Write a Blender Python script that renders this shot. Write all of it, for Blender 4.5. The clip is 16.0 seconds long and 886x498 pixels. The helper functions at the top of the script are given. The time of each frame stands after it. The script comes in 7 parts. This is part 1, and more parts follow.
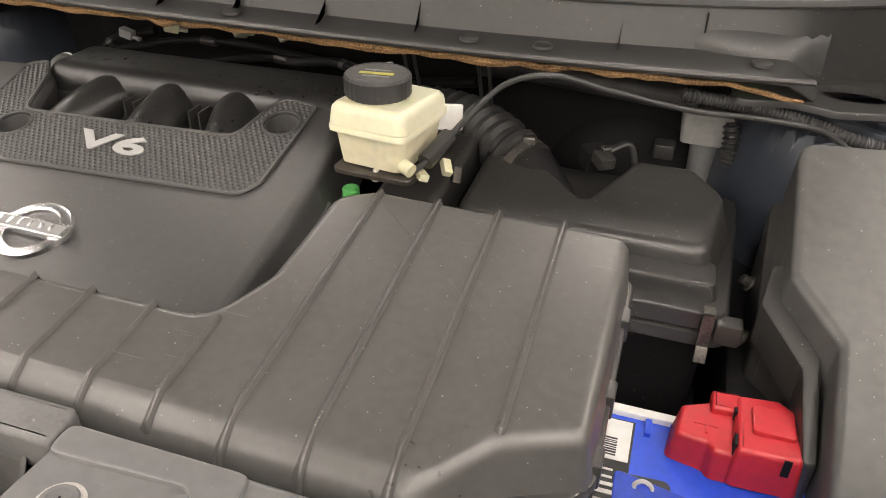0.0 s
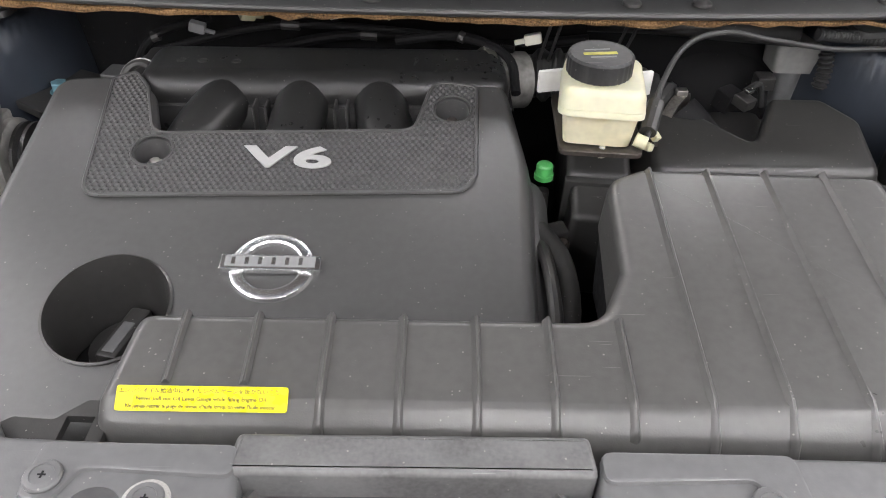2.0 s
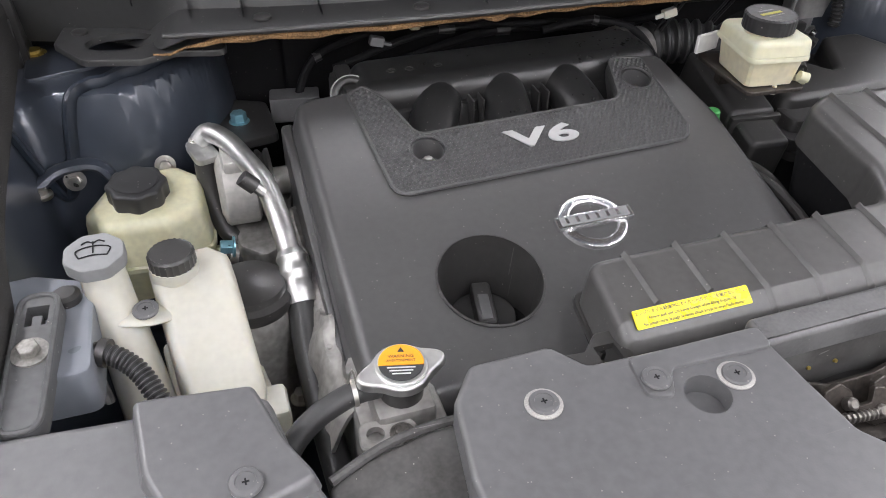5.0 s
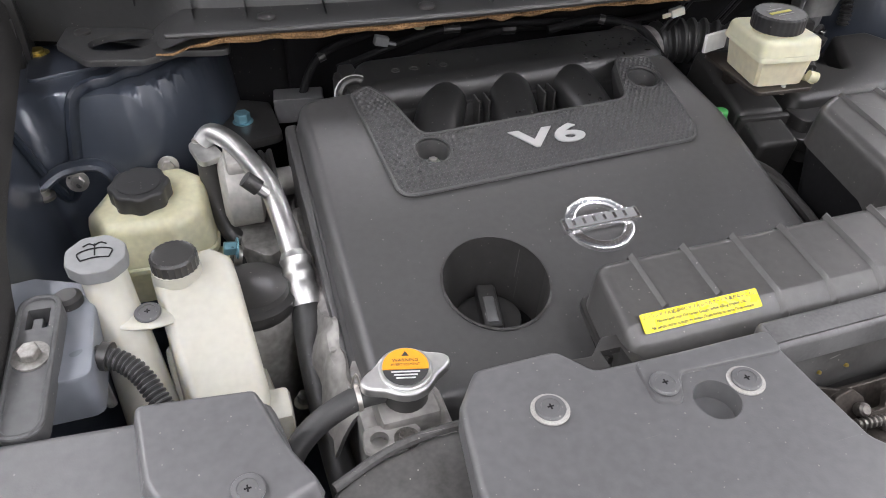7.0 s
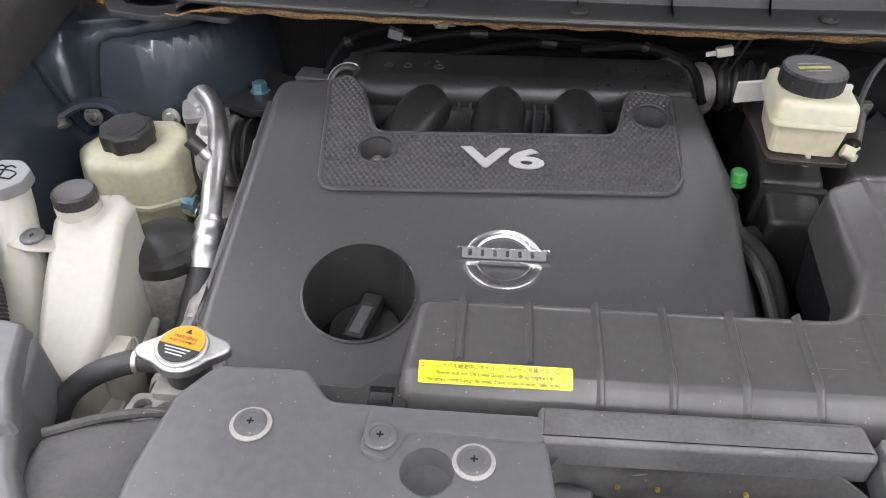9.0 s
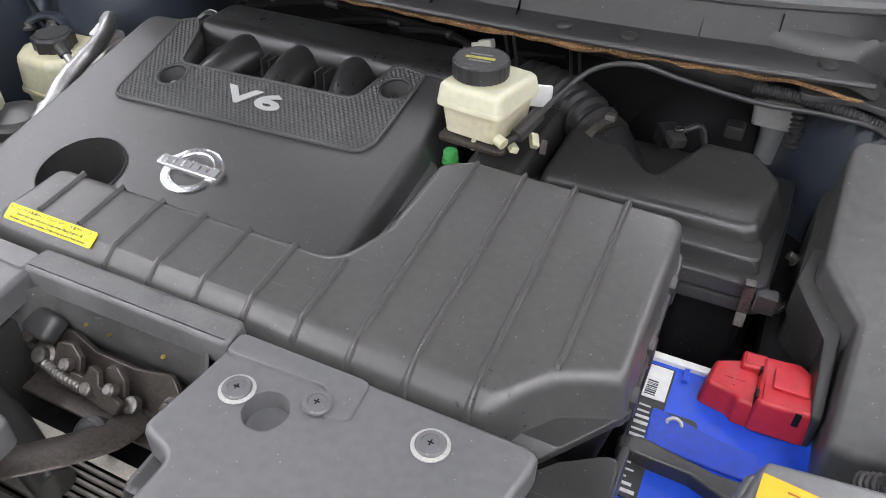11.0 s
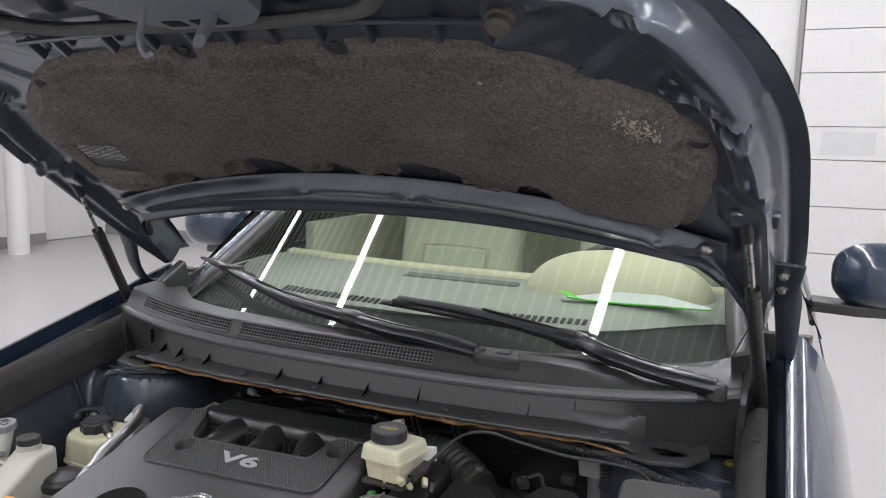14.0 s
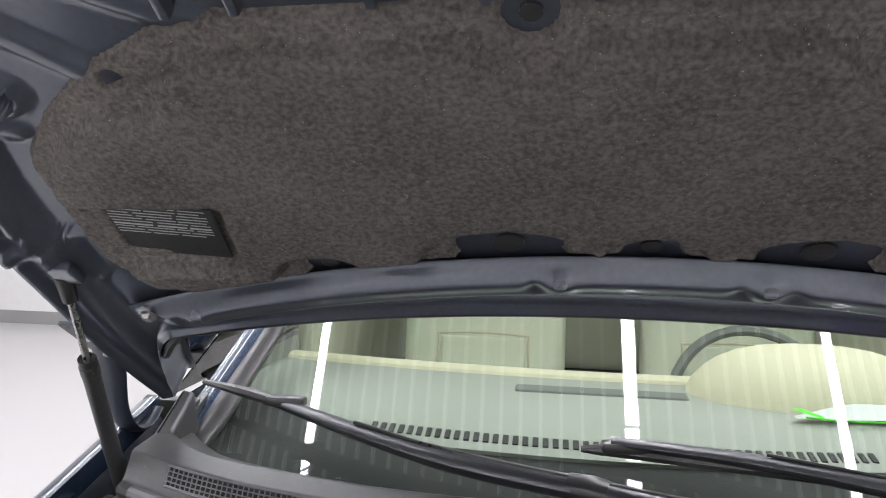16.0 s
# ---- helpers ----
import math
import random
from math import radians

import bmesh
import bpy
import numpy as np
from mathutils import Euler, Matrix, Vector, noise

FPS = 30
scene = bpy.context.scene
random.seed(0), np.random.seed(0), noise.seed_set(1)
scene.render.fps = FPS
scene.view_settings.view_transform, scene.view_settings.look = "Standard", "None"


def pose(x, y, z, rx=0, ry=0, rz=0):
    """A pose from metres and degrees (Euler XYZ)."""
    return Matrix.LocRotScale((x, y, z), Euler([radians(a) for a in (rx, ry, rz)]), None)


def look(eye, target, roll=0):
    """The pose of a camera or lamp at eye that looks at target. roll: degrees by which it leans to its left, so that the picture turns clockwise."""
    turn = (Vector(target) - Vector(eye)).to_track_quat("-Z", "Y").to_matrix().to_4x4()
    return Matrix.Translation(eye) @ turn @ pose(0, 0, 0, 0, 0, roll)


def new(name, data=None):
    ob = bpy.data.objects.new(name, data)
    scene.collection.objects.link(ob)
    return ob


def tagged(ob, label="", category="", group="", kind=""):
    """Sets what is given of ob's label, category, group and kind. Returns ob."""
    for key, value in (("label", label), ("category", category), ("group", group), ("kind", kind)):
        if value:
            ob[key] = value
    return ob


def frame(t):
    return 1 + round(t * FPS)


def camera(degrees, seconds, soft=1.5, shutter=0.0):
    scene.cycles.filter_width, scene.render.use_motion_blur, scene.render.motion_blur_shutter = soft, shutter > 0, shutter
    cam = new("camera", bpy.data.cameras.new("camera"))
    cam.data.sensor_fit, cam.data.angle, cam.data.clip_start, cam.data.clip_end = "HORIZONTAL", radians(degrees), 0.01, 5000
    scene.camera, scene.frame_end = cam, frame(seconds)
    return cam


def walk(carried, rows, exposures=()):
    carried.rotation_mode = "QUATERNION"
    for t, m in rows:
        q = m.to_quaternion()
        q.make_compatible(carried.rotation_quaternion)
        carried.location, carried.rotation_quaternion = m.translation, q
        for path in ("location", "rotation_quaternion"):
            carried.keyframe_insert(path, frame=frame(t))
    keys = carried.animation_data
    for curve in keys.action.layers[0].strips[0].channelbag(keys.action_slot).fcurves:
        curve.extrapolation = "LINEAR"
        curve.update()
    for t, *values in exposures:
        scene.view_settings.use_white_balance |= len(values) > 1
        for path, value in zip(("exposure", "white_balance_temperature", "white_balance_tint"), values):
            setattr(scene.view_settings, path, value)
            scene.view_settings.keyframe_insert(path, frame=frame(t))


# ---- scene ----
import functools

cam = camera(61.5, 16.0, soft=1.0)
PATH = [
    (0, (0.438, -0.003, 1.279), (-0.068, 1.608, 0.205), 1.3),
    (0.5, (0.415, 0.026, 1.268), (0.037, 1.632, 0.137), 0.5),
    (1, (0.272, 0.032, 1.287), (0.059, 1.601, 0.065), 1.2),
    (1.5, (0.101, 0.0, 1.314), (0.023, 1.564, 0.07), 1.5),
    (2, (0.008, -0.055, 1.339), (0.024, 1.509, 0.092), 1.6),
    (2.5, (-0.063, -0.094, 1.372), (0.074, 1.467, 0.129), 1.7),
    (3, (-0.21, -0.111, 1.385), (0.065, 1.434, 0.145), 1.9),
    (3.5, (-0.382, -0.123, 1.388), (0.042, 1.39, 0.15), 1.9),
    (4, (-0.474, -0.117, 1.383), (0.028, 1.373, 0.147), 1.6),
    (4.2, (-0.498, -0.11, 1.381), (0.018, 1.371, 0.141), 1.6),
    (6.3, (-0.543, -0.102, 1.372), (-0.015, 1.384, 0.141), 1.4),
    (6.5, (-0.542, -0.097, 1.371), (-0.014, 1.384, 0.134), 1.4),
    (7, (-0.53, -0.098, 1.374), (-0.019, 1.386, 0.135), 1.3),
    (7.5, (-0.453, -0.091, 1.372), (-0.035, 1.42, 0.129), 1.1),
    (8, (-0.366, -0.085, 1.359), (-0.108, 1.46, 0.116), 1.1),
    (8.2, (-0.344, -0.091, 1.359), (-0.151, 1.464, 0.116), 1.1),
    (10.3, (0.24, -0.113, 1.377), (-0.263, 1.36, 0.122), 1.2),
    (10.5, (0.298, -0.113, 1.375), (-0.245, 1.345, 0.119), 1.4),
    (11, (0.464, -0.095, 1.384), (-0.197, 1.331, 0.148), 1.2),
    (11.5, (0.605, -0.055, 1.378), (-0.172, 1.346, 0.181), 1.1),
    (12, (0.715, -0.041, 1.407), (-0.159, 1.432, 0.375), 1.7),
    (12.5, (0.77, -0.151, 1.478), (-0.187, 1.45, 0.756), 1.9),
    (13, (0.776, -0.347, 1.527), (-0.194, 1.347, 1.09), 1.6),
    (13.5, (0.791, -0.479, 1.533), (-0.083, 1.292, 1.217), 1.6),
    (14, (0.754, -0.505, 1.54), (-0.028, 1.315, 1.268), 1.5),
    (14.5, (0.652, -0.497, 1.545), (-0.042, 1.363, 1.305), 1.5),
    (15, (0.441, -0.438, 1.562), (-0.137, 1.47, 1.394), 1.5),
    (15.5, (0.154, -0.331, 1.545), (-0.283, 1.618, 1.428), 1.5),
    (16, (-0.13, -0.108, 1.53), (-0.4, 1.871, 1.428), 1.4),
]
EXPOSURES = [(0, 0.68, 7400, 13), (0.5, 0.70, 7000, 12), (1.0, 0.72, 6600, 10), (1.5, 0.80, 6450, 11), (2.5, 0.62, 6350, 13), (3.5, 0.50, 6250, 14), (8.0, 0.44, 6250, 14), (10.5, 0.52, 6150, 13), (11.5, 0.48, 6150, 12), (12.0, 0.48, 6250, 12), (12.5, 0.44, 6400, 12), (13.0, -0.08, 6250, 12), (13.5, -0.20, 6200, 12), (14.5, -0.16, 6150, 12), (15.0, 0.26, 6050, 12), (15.5, 0.46, 6100, 12), (16.0, 0.30, 6150, 13)]
walk(cam, [(t, look(eye, target, roll)) for t, eye, target, roll in PATH], EXPOSURES)

# ---- world and light ----
world = bpy.data.worlds.new("world")
world.use_nodes = True
world.node_tree.nodes["Background"].inputs[0].default_value = (0.8, 0.82, 0.85, 1)
world.node_tree.nodes["Background"].inputs[1].default_value = 0.05
scene.world = world
scene.view_settings.exposure = 0.0
STRIP_RADIANCE = 42.0
CEILING = 4.2


# ---- materials ----
def mat(name, col, rough=0.5, metal=0.0, var=0.25, scale=30.0, bump=0.15, bscale=400.0, dist=0.0, spec=0.5, coat=0.0, dust=0.0, rvar=0.12, sss=0.0, specks=0.0, scratch=0.0, mixw=0.5, lo=0.33, hi=0.67, coatr=0.05):
    """A surface with large blotches, fine grain, uneven gloss, a fine relief and, where asked, pale dust in patches."""
    m = bpy.data.materials.new(name)
    m.use_nodes = True
    nt = m.node_tree
    b = nt.nodes["Principled BSDF"]
    L = nt.links.new
    co = nt.nodes.new("ShaderNodeTexCoord")

    def tex(s, detail=4.0):
        n = nt.nodes.new("ShaderNodeTexNoise")
        n.inputs["Scale"].default_value = s
        n.inputs["Detail"].default_value = detail
        L(co.outputs["Object"], n.inputs["Vector"])
        return n.outputs["Fac"]

    big, fine = tex(scale / 6, 3.0), tex(scale * 4, 1.0)
    add = nt.nodes.new("ShaderNodeMath")
    add.operation = "MULTIPLY_ADD"
    L(big, add.inputs[0])
    add.inputs[1].default_value = mixw
    half = nt.nodes.new("ShaderNodeMath")
    half.operation = "MULTIPLY"
    L(fine, half.inputs[0])
    half.inputs[1].default_value = 1 - mixw
    L(half.outputs[0], add.inputs[2])
    ramp = nt.nodes.new("ShaderNodeValToRGB")
    ramp.color_ramp.elements[0].position, ramp.color_ramp.elements[1].position = lo, hi
    ramp.color_ramp.elements[0].color = (*[c * (1 - var) for c in col], 1)
    ramp.color_ramp.elements[1].color = (*[min(1, c * (1 + var)) for c in col], 1)
    L(add.outputs[0], ramp.inputs[0])
    out = ramp.outputs[0]
    if dust:
        dn = tex(scale / 3, 2.0)
        dr = nt.nodes.new("ShaderNodeValToRGB")
        dr.color_ramp.elements[0].position, dr.color_ramp.elements[1].position = 0.40, 0.85
        dr.color_ramp.elements[1].color = (dust, dust, dust, 1)
        L(dn, dr.inputs[0])
        mx = nt.nodes.new("ShaderNodeMix")
        mx.data_type = "RGBA"
        L(dr.outputs[0], mx.inputs["Factor"])
        L(out, mx.inputs[6])
        mx.inputs[7].default_value = (*[0.16 + 0.3 * c for c in col], 1)
        out = mx.outputs[2]
    def over(out, fac, col):
        mx = nt.nodes.new("ShaderNodeMix")
        mx.data_type = "RGBA"
        L(fac, mx.inputs["Factor"])
        L(out, mx.inputs[6])
        mx.inputs[7].default_value = (*col, 1)
        return mx.outputs[2]

    def op(kind, a, b_):
        n = nt.nodes.new("ShaderNodeMath")
        n.operation = kind
        for i, v in enumerate((a, b_)):
            if isinstance(v, (int, float)):
                n.inputs[i].default_value = v
            else:
                L(v, n.inputs[i])
        return n.outputs[0]

    if specks:
        vo = nt.nodes.new("ShaderNodeTexVoronoi")
        vo.inputs["Scale"].default_value = 380
        L(co.outputs["Object"], vo.inputs["Vector"])
        pick = nt.nodes.new("ShaderNodeSeparateColor")
        L(vo.outputs["Color"], pick.inputs[0])
        dot = op("LESS_THAN", vo.outputs["Distance"], op("MULTIPLY", pick.outputs[1], 0.30))
        out = over(out, op("MULTIPLY", op("MULTIPLY", dot, op("GREATER_THAN", pick.outputs[0], 0.955)), specks), (0.42, 0.40, 0.37))
    if scratch:
        for turn, shift in ((0.5, 0.0), (-0.9, 3.0), (1.35, 7.0)):
            mp = nt.nodes.new("ShaderNodeMapping")
            mp.inputs["Rotation"].default_value = (0, 0, turn)
            mp.inputs["Location"].default_value = (shift, shift, 0)
            mp.inputs["Scale"].default_value = (14, 700, 3)
            L(co.outputs["Object"], mp.inputs["Vector"])
            n = nt.nodes.new("ShaderNodeTexNoise")
            n.inputs["Scale"].default_value = 1.0
            n.inputs["Detail"].default_value = 1.0
            L(mp.outputs[0], n.inputs["Vector"])
            out = over(out, op("MULTIPLY", op("MULTIPLY", op("GREATER_THAN", n.outputs["Fac"], 0.775), op("GREATER_THAN", tex(11 + shift, 2.0), 0.55)), scratch), (0.30, 0.29, 0.28))
    b.inputs["Base Color"].default_value = (*col, 1)
    if var or dust or specks or scratch:
        L(out, b.inputs["Base Color"])
    rr = nt.nodes.new("ShaderNodeMapRange")
    L(add.outputs[0], rr.inputs[0])
    rr.inputs[1].default_value, rr.inputs[2].default_value = 0.3, 0.7
    rr.inputs[3].default_value, rr.inputs[4].default_value = max(0.03, rough - rvar), min(1, rough + rvar)
    b.inputs["Roughness"].default_value = rough
    if rvar:
        L(rr.outputs[0], b.inputs["Roughness"])
    b.inputs["Metallic"].default_value = metal
    b.inputs["Specular IOR Level"].default_value = spec
    b.inputs["Coat Weight"].default_value = coat
    b.inputs["Coat Roughness"].default_value = coatr
    if sss:
        b.inputs["Subsurface Weight"].default_value = sss
        b.inputs["Subsurface Radius"].default_value = (0.02, 0.016, 0.01)
    if bump:
        bscale = min(bscale, 700)
        bn = nt.nodes.new("ShaderNodeBump")
        bn.inputs["Strength"].default_value = bump
        bn.inputs["Distance"].default_value = dist or 0.14 / bscale
        L(tex(bscale, 1.0), bn.inputs["Height"])
        L(bn.outputs[0], b.inputs["Normal"])
    return m


def glow(name, col, power):
    m = bpy.data.materials.new(name)
    m.use_nodes = True
    b = m.node_tree.nodes["Principled BSDF"]
    b.inputs["Base Color"].default_value = (*col, 1)
    b.inputs["Emission Color"].default_value = (*col, 1)
    b.inputs["Emission Strength"].default_value = power
    return m


def glass(name, tint, ior=1.5, rough=0.0):
    """A clear pane: see-through with a tint, and a true mirror gloss by Fresnel."""
    m = bpy.data.materials.new(name)
    m.use_nodes = True
    nt = m.node_tree
    nt.nodes.remove(nt.nodes["Principled BSDF"])
    tr, gl, fr, mx = (nt.nodes.new(n) for n in ("ShaderNodeBsdfTransparent", "ShaderNodeBsdfGlossy", "ShaderNodeFresnel", "ShaderNodeMixShader"))
    tr.inputs[0].default_value = (*tint, 1)
    gl.inputs["Roughness"].default_value = rough
    fr.inputs[0].default_value = ior
    nt.links.new(fr.outputs[0], mx.inputs[0])
    nt.links.new(tr.outputs[0], mx.inputs[1])
    nt.links.new(gl.outputs[0], mx.inputs[2])
    nt.links.new(mx.outputs[0], nt.nodes["Material Output"].inputs[0])
    return m


BLACK = mat("black_plastic", (0.034, 0.033, 0.032), 0.34, dust=0.06, bump=0.30, bscale=650, specks=0.5, scratch=0.2, spec=0.6, rvar=0.05, var=0.15)
COVER = mat("engine_cover_plastic", (0.062, 0.061, 0.061), 0.40, bump=0.30, bscale=650, specks=0.4, rvar=0.04, spec=0.9, var=0.12)
DUCT = mat("duct_plastic", (0.076, 0.074, 0.072), 0.32, bump=0.30, bscale=650, specks=0.5, scratch=0.4, rvar=0.05, spec=0.7, var=0.14)
GREYP = mat("grey_black_trim_plastic", (0.122, 0.122, 0.124), 0.38, bump=0.30, bscale=650, specks=0.4, scratch=0.15, rvar=0.05, spec=0.7, var=0.12)
FUSEP = mat("dusty_black_cover_plastic", (0.070, 0.069, 0.068), 0.40, bump=0.30, bscale=650, specks=0.4, scratch=0.15, rvar=0.06, spec=0.6, var=0.2, dust=0.12, scale=20)
BRACK = mat("grey_bracket_plastic", (0.095, 0.096, 0.098), 0.45, bump=0.2, specks=0.5, dust=0.15)
LIPM = mat("dust_streaked_trim_plastic", (0.105, 0.104, 0.104), 0.45, bump=0.2, specks=0.5, scratch=0.4, rvar=0.08, var=0.3, dust=0.5, scale=70)
TANKG = mat("pale_grey_plastic", (0.36, 0.36, 0.35), 0.45, var=0.12)
DUSTY = mat("dusty_scuffed_plastic", (0.062, 0.060, 0.058), 0.5, bump=0.15, specks=0.6, scratch=0.5, rvar=0.1, var=0.3, dust=0.45, scale=60)
# Near-black: the shade deep in the bay is put into this colour.
DARK = mat("black_parts_and_painted_shade", (0.009, 0.009, 0.010), 0.7, specks=0.3, spec=0.25)
RUBBER = mat("black_rubber", (0.034, 0.034, 0.034), 0.42, dust=0.12, bump=0.3, specks=0.4)
SEAL = mat("felt_seal", (0.040, 0.038, 0.036), 0.9, bump=0.8, bscale=500, dist=0.0012, dust=0.15, specks=0.5)
FELT = mat("felt_pad", (0.148, 0.136, 0.126), 0.95, var=0.42, scale=46, bump=0.7, bscale=260, dist=0.0020, dust=0.06, spec=0.1, specks=0.9, mixw=0.34, lo=0.30, hi=0.70)
# Paler than FELT for rim dust and for light on the bevel.
FELTRIM = mat("dusty_lit_felt_rim", (0.172, 0.156, 0.143), 0.95, var=0.42, scale=46, bump=0.7, bscale=260, dist=0.0020, dust=0.08, spec=0.1, specks=0.9, mixw=0.34, lo=0.30, hi=0.70)
PAINT = mat("blue_black_body_paint", (0.018, 0.030, 0.056), 0.25, var=0.05, coat=1.0, bump=0.0, rvar=0.02)
BAYPAINT = mat("blue_grey_bay_paint", (0.062, 0.073, 0.095), 0.33, metal=0.3, var=0.05, coat=0.8, bump=0.0, rvar=0.0, scale=12)
HOODIN = mat("hood_inner_paint", (0.088, 0.100, 0.128), 0.32, metal=0.5, var=0.10, coat=1.0, bump=0.0, rvar=0.03, coatr=0.10)
COWL = mat("cowl_plastic", (0.040, 0.040, 0.040), 0.42, bump=0.30, bscale=650, specks=0.5, rvar=0.06, var=0.15, spec=0.7)
ALU = mat("dull_aluminium", (0.60, 0.60, 0.59), 0.42, metal=1.0, var=0.15, bump=0.1, bscale=300)
CAST = mat("cast_aluminium", (0.30, 0.29, 0.275), 0.55, metal=0.4, var=0.35, dust=0.2, bump=0.5, bscale=260, dist=0.0006)
CASTPALE = mat("pale_cast_aluminium", (0.46, 0.45, 0.425), 0.5, metal=0.3, var=0.2, dust=0.15, bump=0.4, bscale=300, dist=0.0004)
CHROME = mat("chrome", (0.86, 0.86, 0.87), 0.24, metal=1.0, var=0.03, bump=0, rvar=0.03)
STEEL = mat("zinc_steel", (0.55, 0.53, 0.5), 0.35, metal=1.0, var=0.25, bump=0.2)
RUST = mat("dirty_brown_steel", (0.062, 0.053, 0.046), 0.42, metal=0.5, var=0.45, scale=70, bump=0.4, bscale=300, dist=0.0004, dust=0.12)
FOAM = mat("weathered_orange_foam", (0.27, 0.155, 0.07), 0.95, var=0.7, scale=120, bump=1.0, bscale=400, dist=0.002, specks=0.5)
CREAM = mat("cream_milky_plastic", (0.69, 0.675, 0.50), 0.36, var=0.06, sss=0.35, bump=0.0)
MILK = mat("milky_plastic", (0.52, 0.51, 0.445), 0.36, var=0.06, sss=0.35, bump=0.0)
FLUID = mat("yellowed_milky_plastic", (0.68, 0.635, 0.46), 0.40, var=0.1, sss=0.35, bump=0.03)
PSRES = mat("aged_milky_plastic", (0.62, 0.60, 0.42), 0.42, var=0.12, sss=0.3, bump=0.05, dust=0.08)
GREYCAP = mat("grey_cap_plastic", (0.225, 0.228, 0.232), 0.45, var=0.1)
STEELMID = mat("dull_steel", (0.32, 0.31, 0.29), 0.45, metal=0.7, var=0.3, scale=80, bump=0.2)
STEELDARK = mat("grimy_steel", (0.16, 0.15, 0.138), 0.42, metal=0.8, var=0.4, scale=80, bump=0.2)
RED = mat("red_plastic", (0.50, 0.025, 0.035), 0.42, var=0.12, dust=0.06)
BLUE = mat("blue_battery_plastic", (0.012, 0.075, 0.62), 0.38, var=0.12, dust=0.08)
WHITE = mat("white_plastic", (0.74, 0.74, 0.72), 0.5, var=0.08)
YELLOW = mat("yellow_label", (0.90, 0.76, 0.01), 0.3, var=0.04, bump=0)
ORANGE = mat("orange_label", (0.90, 0.36, 0.02), 0.35, var=0.04, bump=0)
INK = mat("black_print", (0.03, 0.03, 0.03), 0.5, bump=0)
PALE = mat("pale_print", (0.55, 0.55, 0.53), 0.5, bump=0)
GREEN = mat("green_plastic", (0.10, 0.48, 0.13), 0.4, var=0.1)
NEON = mat("neon_green_plastic", (0.14, 0.95, 0.03), 0.4, var=0.05, bump=0)
PAPER = mat("white_paper", (0.58, 0.59, 0.59), 0.6, var=0.04, bump=0)
BOLTBLUE = mat("blue_zinc", (0.22, 0.42, 0.50), 0.35, metal=0.6, var=0.2)
GOLD = mat("yellow_zinc", (0.55, 0.42, 0.12), 0.35, metal=0.8, var=0.25)
BEIGE = mat("beige_trim", (0.62, 0.57, 0.42), 0.65, var=0.06, bump=0.2, bscale=800)
DASH = mat("dash_grey", (0.33, 0.335, 0.30), 0.7, var=0.08, bump=0.3, bscale=900)
DASHLOW = mat("dash_black", (0.03, 0.03, 0.03), 0.7, var=0.1, bump=0.3, bscale=900)
FLOORM = mat("grey_epoxy_floor", (0.40, 0.387, 0.38), 0.30, var=0.0, bump=0.0, rvar=0.0)
WALLM = mat("white_wall", (0.66, 0.65, 0.635), 0.6, var=0.03, scale=3.0, bump=0.05, bscale=80)
FROSTM = mat("frosted_pane", (0.57, 0.575, 0.57), 0.4, var=0.04, bump=0.0)
BASEM = mat("grey_baseboard", (0.25, 0.245, 0.24), 0.5, var=0.1)
# Ribs whitened and deck greyed: lit ribs and shaded recesses as colour.
RIBM = mat("lit_white_deck_rib", (0.86, 0.86, 0.86), 0.5, var=0.03, scale=3.0, bump=0)
CEILM = mat("grey_ceiling_deck", (0.20, 0.205, 0.21), 0.6, var=0.06, scale=3.0, bump=0)
CORE = mat("condenser_fins", (0.30, 0.275, 0.245), 0.5, metal=0.5, var=0.3)
WINDSHIELD = glass("windshield_glass", (0.63, 0.71, 0.64), 1.52)
WASHER = mat("grubby_pale_plastic", (0.40, 0.39, 0.37), 0.6, var=0.25, scale=200)
CAPB = mat("worn_black_cap", (0.030, 0.030, 0.031), 0.42, bump=0.1, specks=0.6, scratch=0.5, dust=0.1)
GLOSSY = mat("glossy_black_plastic", (0.018, 0.018, 0.018), 0.30, bump=0.15, bscale=500, rvar=0.05, var=0.15, spec=0.55, specks=0.3, dust=0.04)
DIMPLE = mat("dimpled_black_plastic", (0.060, 0.060, 0.060), 0.40, bump=0.1, bscale=600, specks=0.2, rvar=0.05, var=0.1)


# ---- mesh tools ----
def part(name, bm, material, parent=None, label="", smooth=35, kind=""):
    """Links a bmesh as one mesh object, under a thing or a part if one is given."""
    me = bpy.data.meshes.new(name)
    bmesh.ops.recalc_face_normals(bm, faces=bm.faces)
    bm.to_mesh(me)
    bm.free()
    me.materials.append(material)
    if smooth:
        me.polygons.foreach_set("use_smooth", [True] * len(me.polygons))
        me.set_sharp_from_angle(angle=radians(smooth))
    ob = new(name, me)
    if smooth and 20 < len(me.polygons) < 20000:
        md = ob.modifiers.new("normals", "WEIGHTED_NORMAL")
        md.keep_sharp, md.weight = True, 80
    if parent is not None:
        ob.parent = parent
    return tagged(ob, label, kind=kind)


def thing(name, label, category, group="", kind="", at=None):
    ob = new(name)
    ob.empty_display_size = 0.02
    if at is not None:
        ob.matrix_world = at
    return tagged(ob, label, category, group, kind)


def solo(name, bm, material, label, category, group="", kind="", smooth=35):
    """A thing that is one mesh."""
    return tagged(part(name, bm, material, None, label, smooth), "", category, group, kind)


def moved(bm, m):
    bmesh.ops.transform(bm, matrix=m, verts=bm.verts)
    return bm


def join(*bms):
    out = bmesh.new()
    for b in bms:
        me = bpy.data.meshes.new("joined")
        b.to_mesh(me)
        b.free()
        out.from_mesh(me)
        bpy.data.meshes.remove(me)
    return out


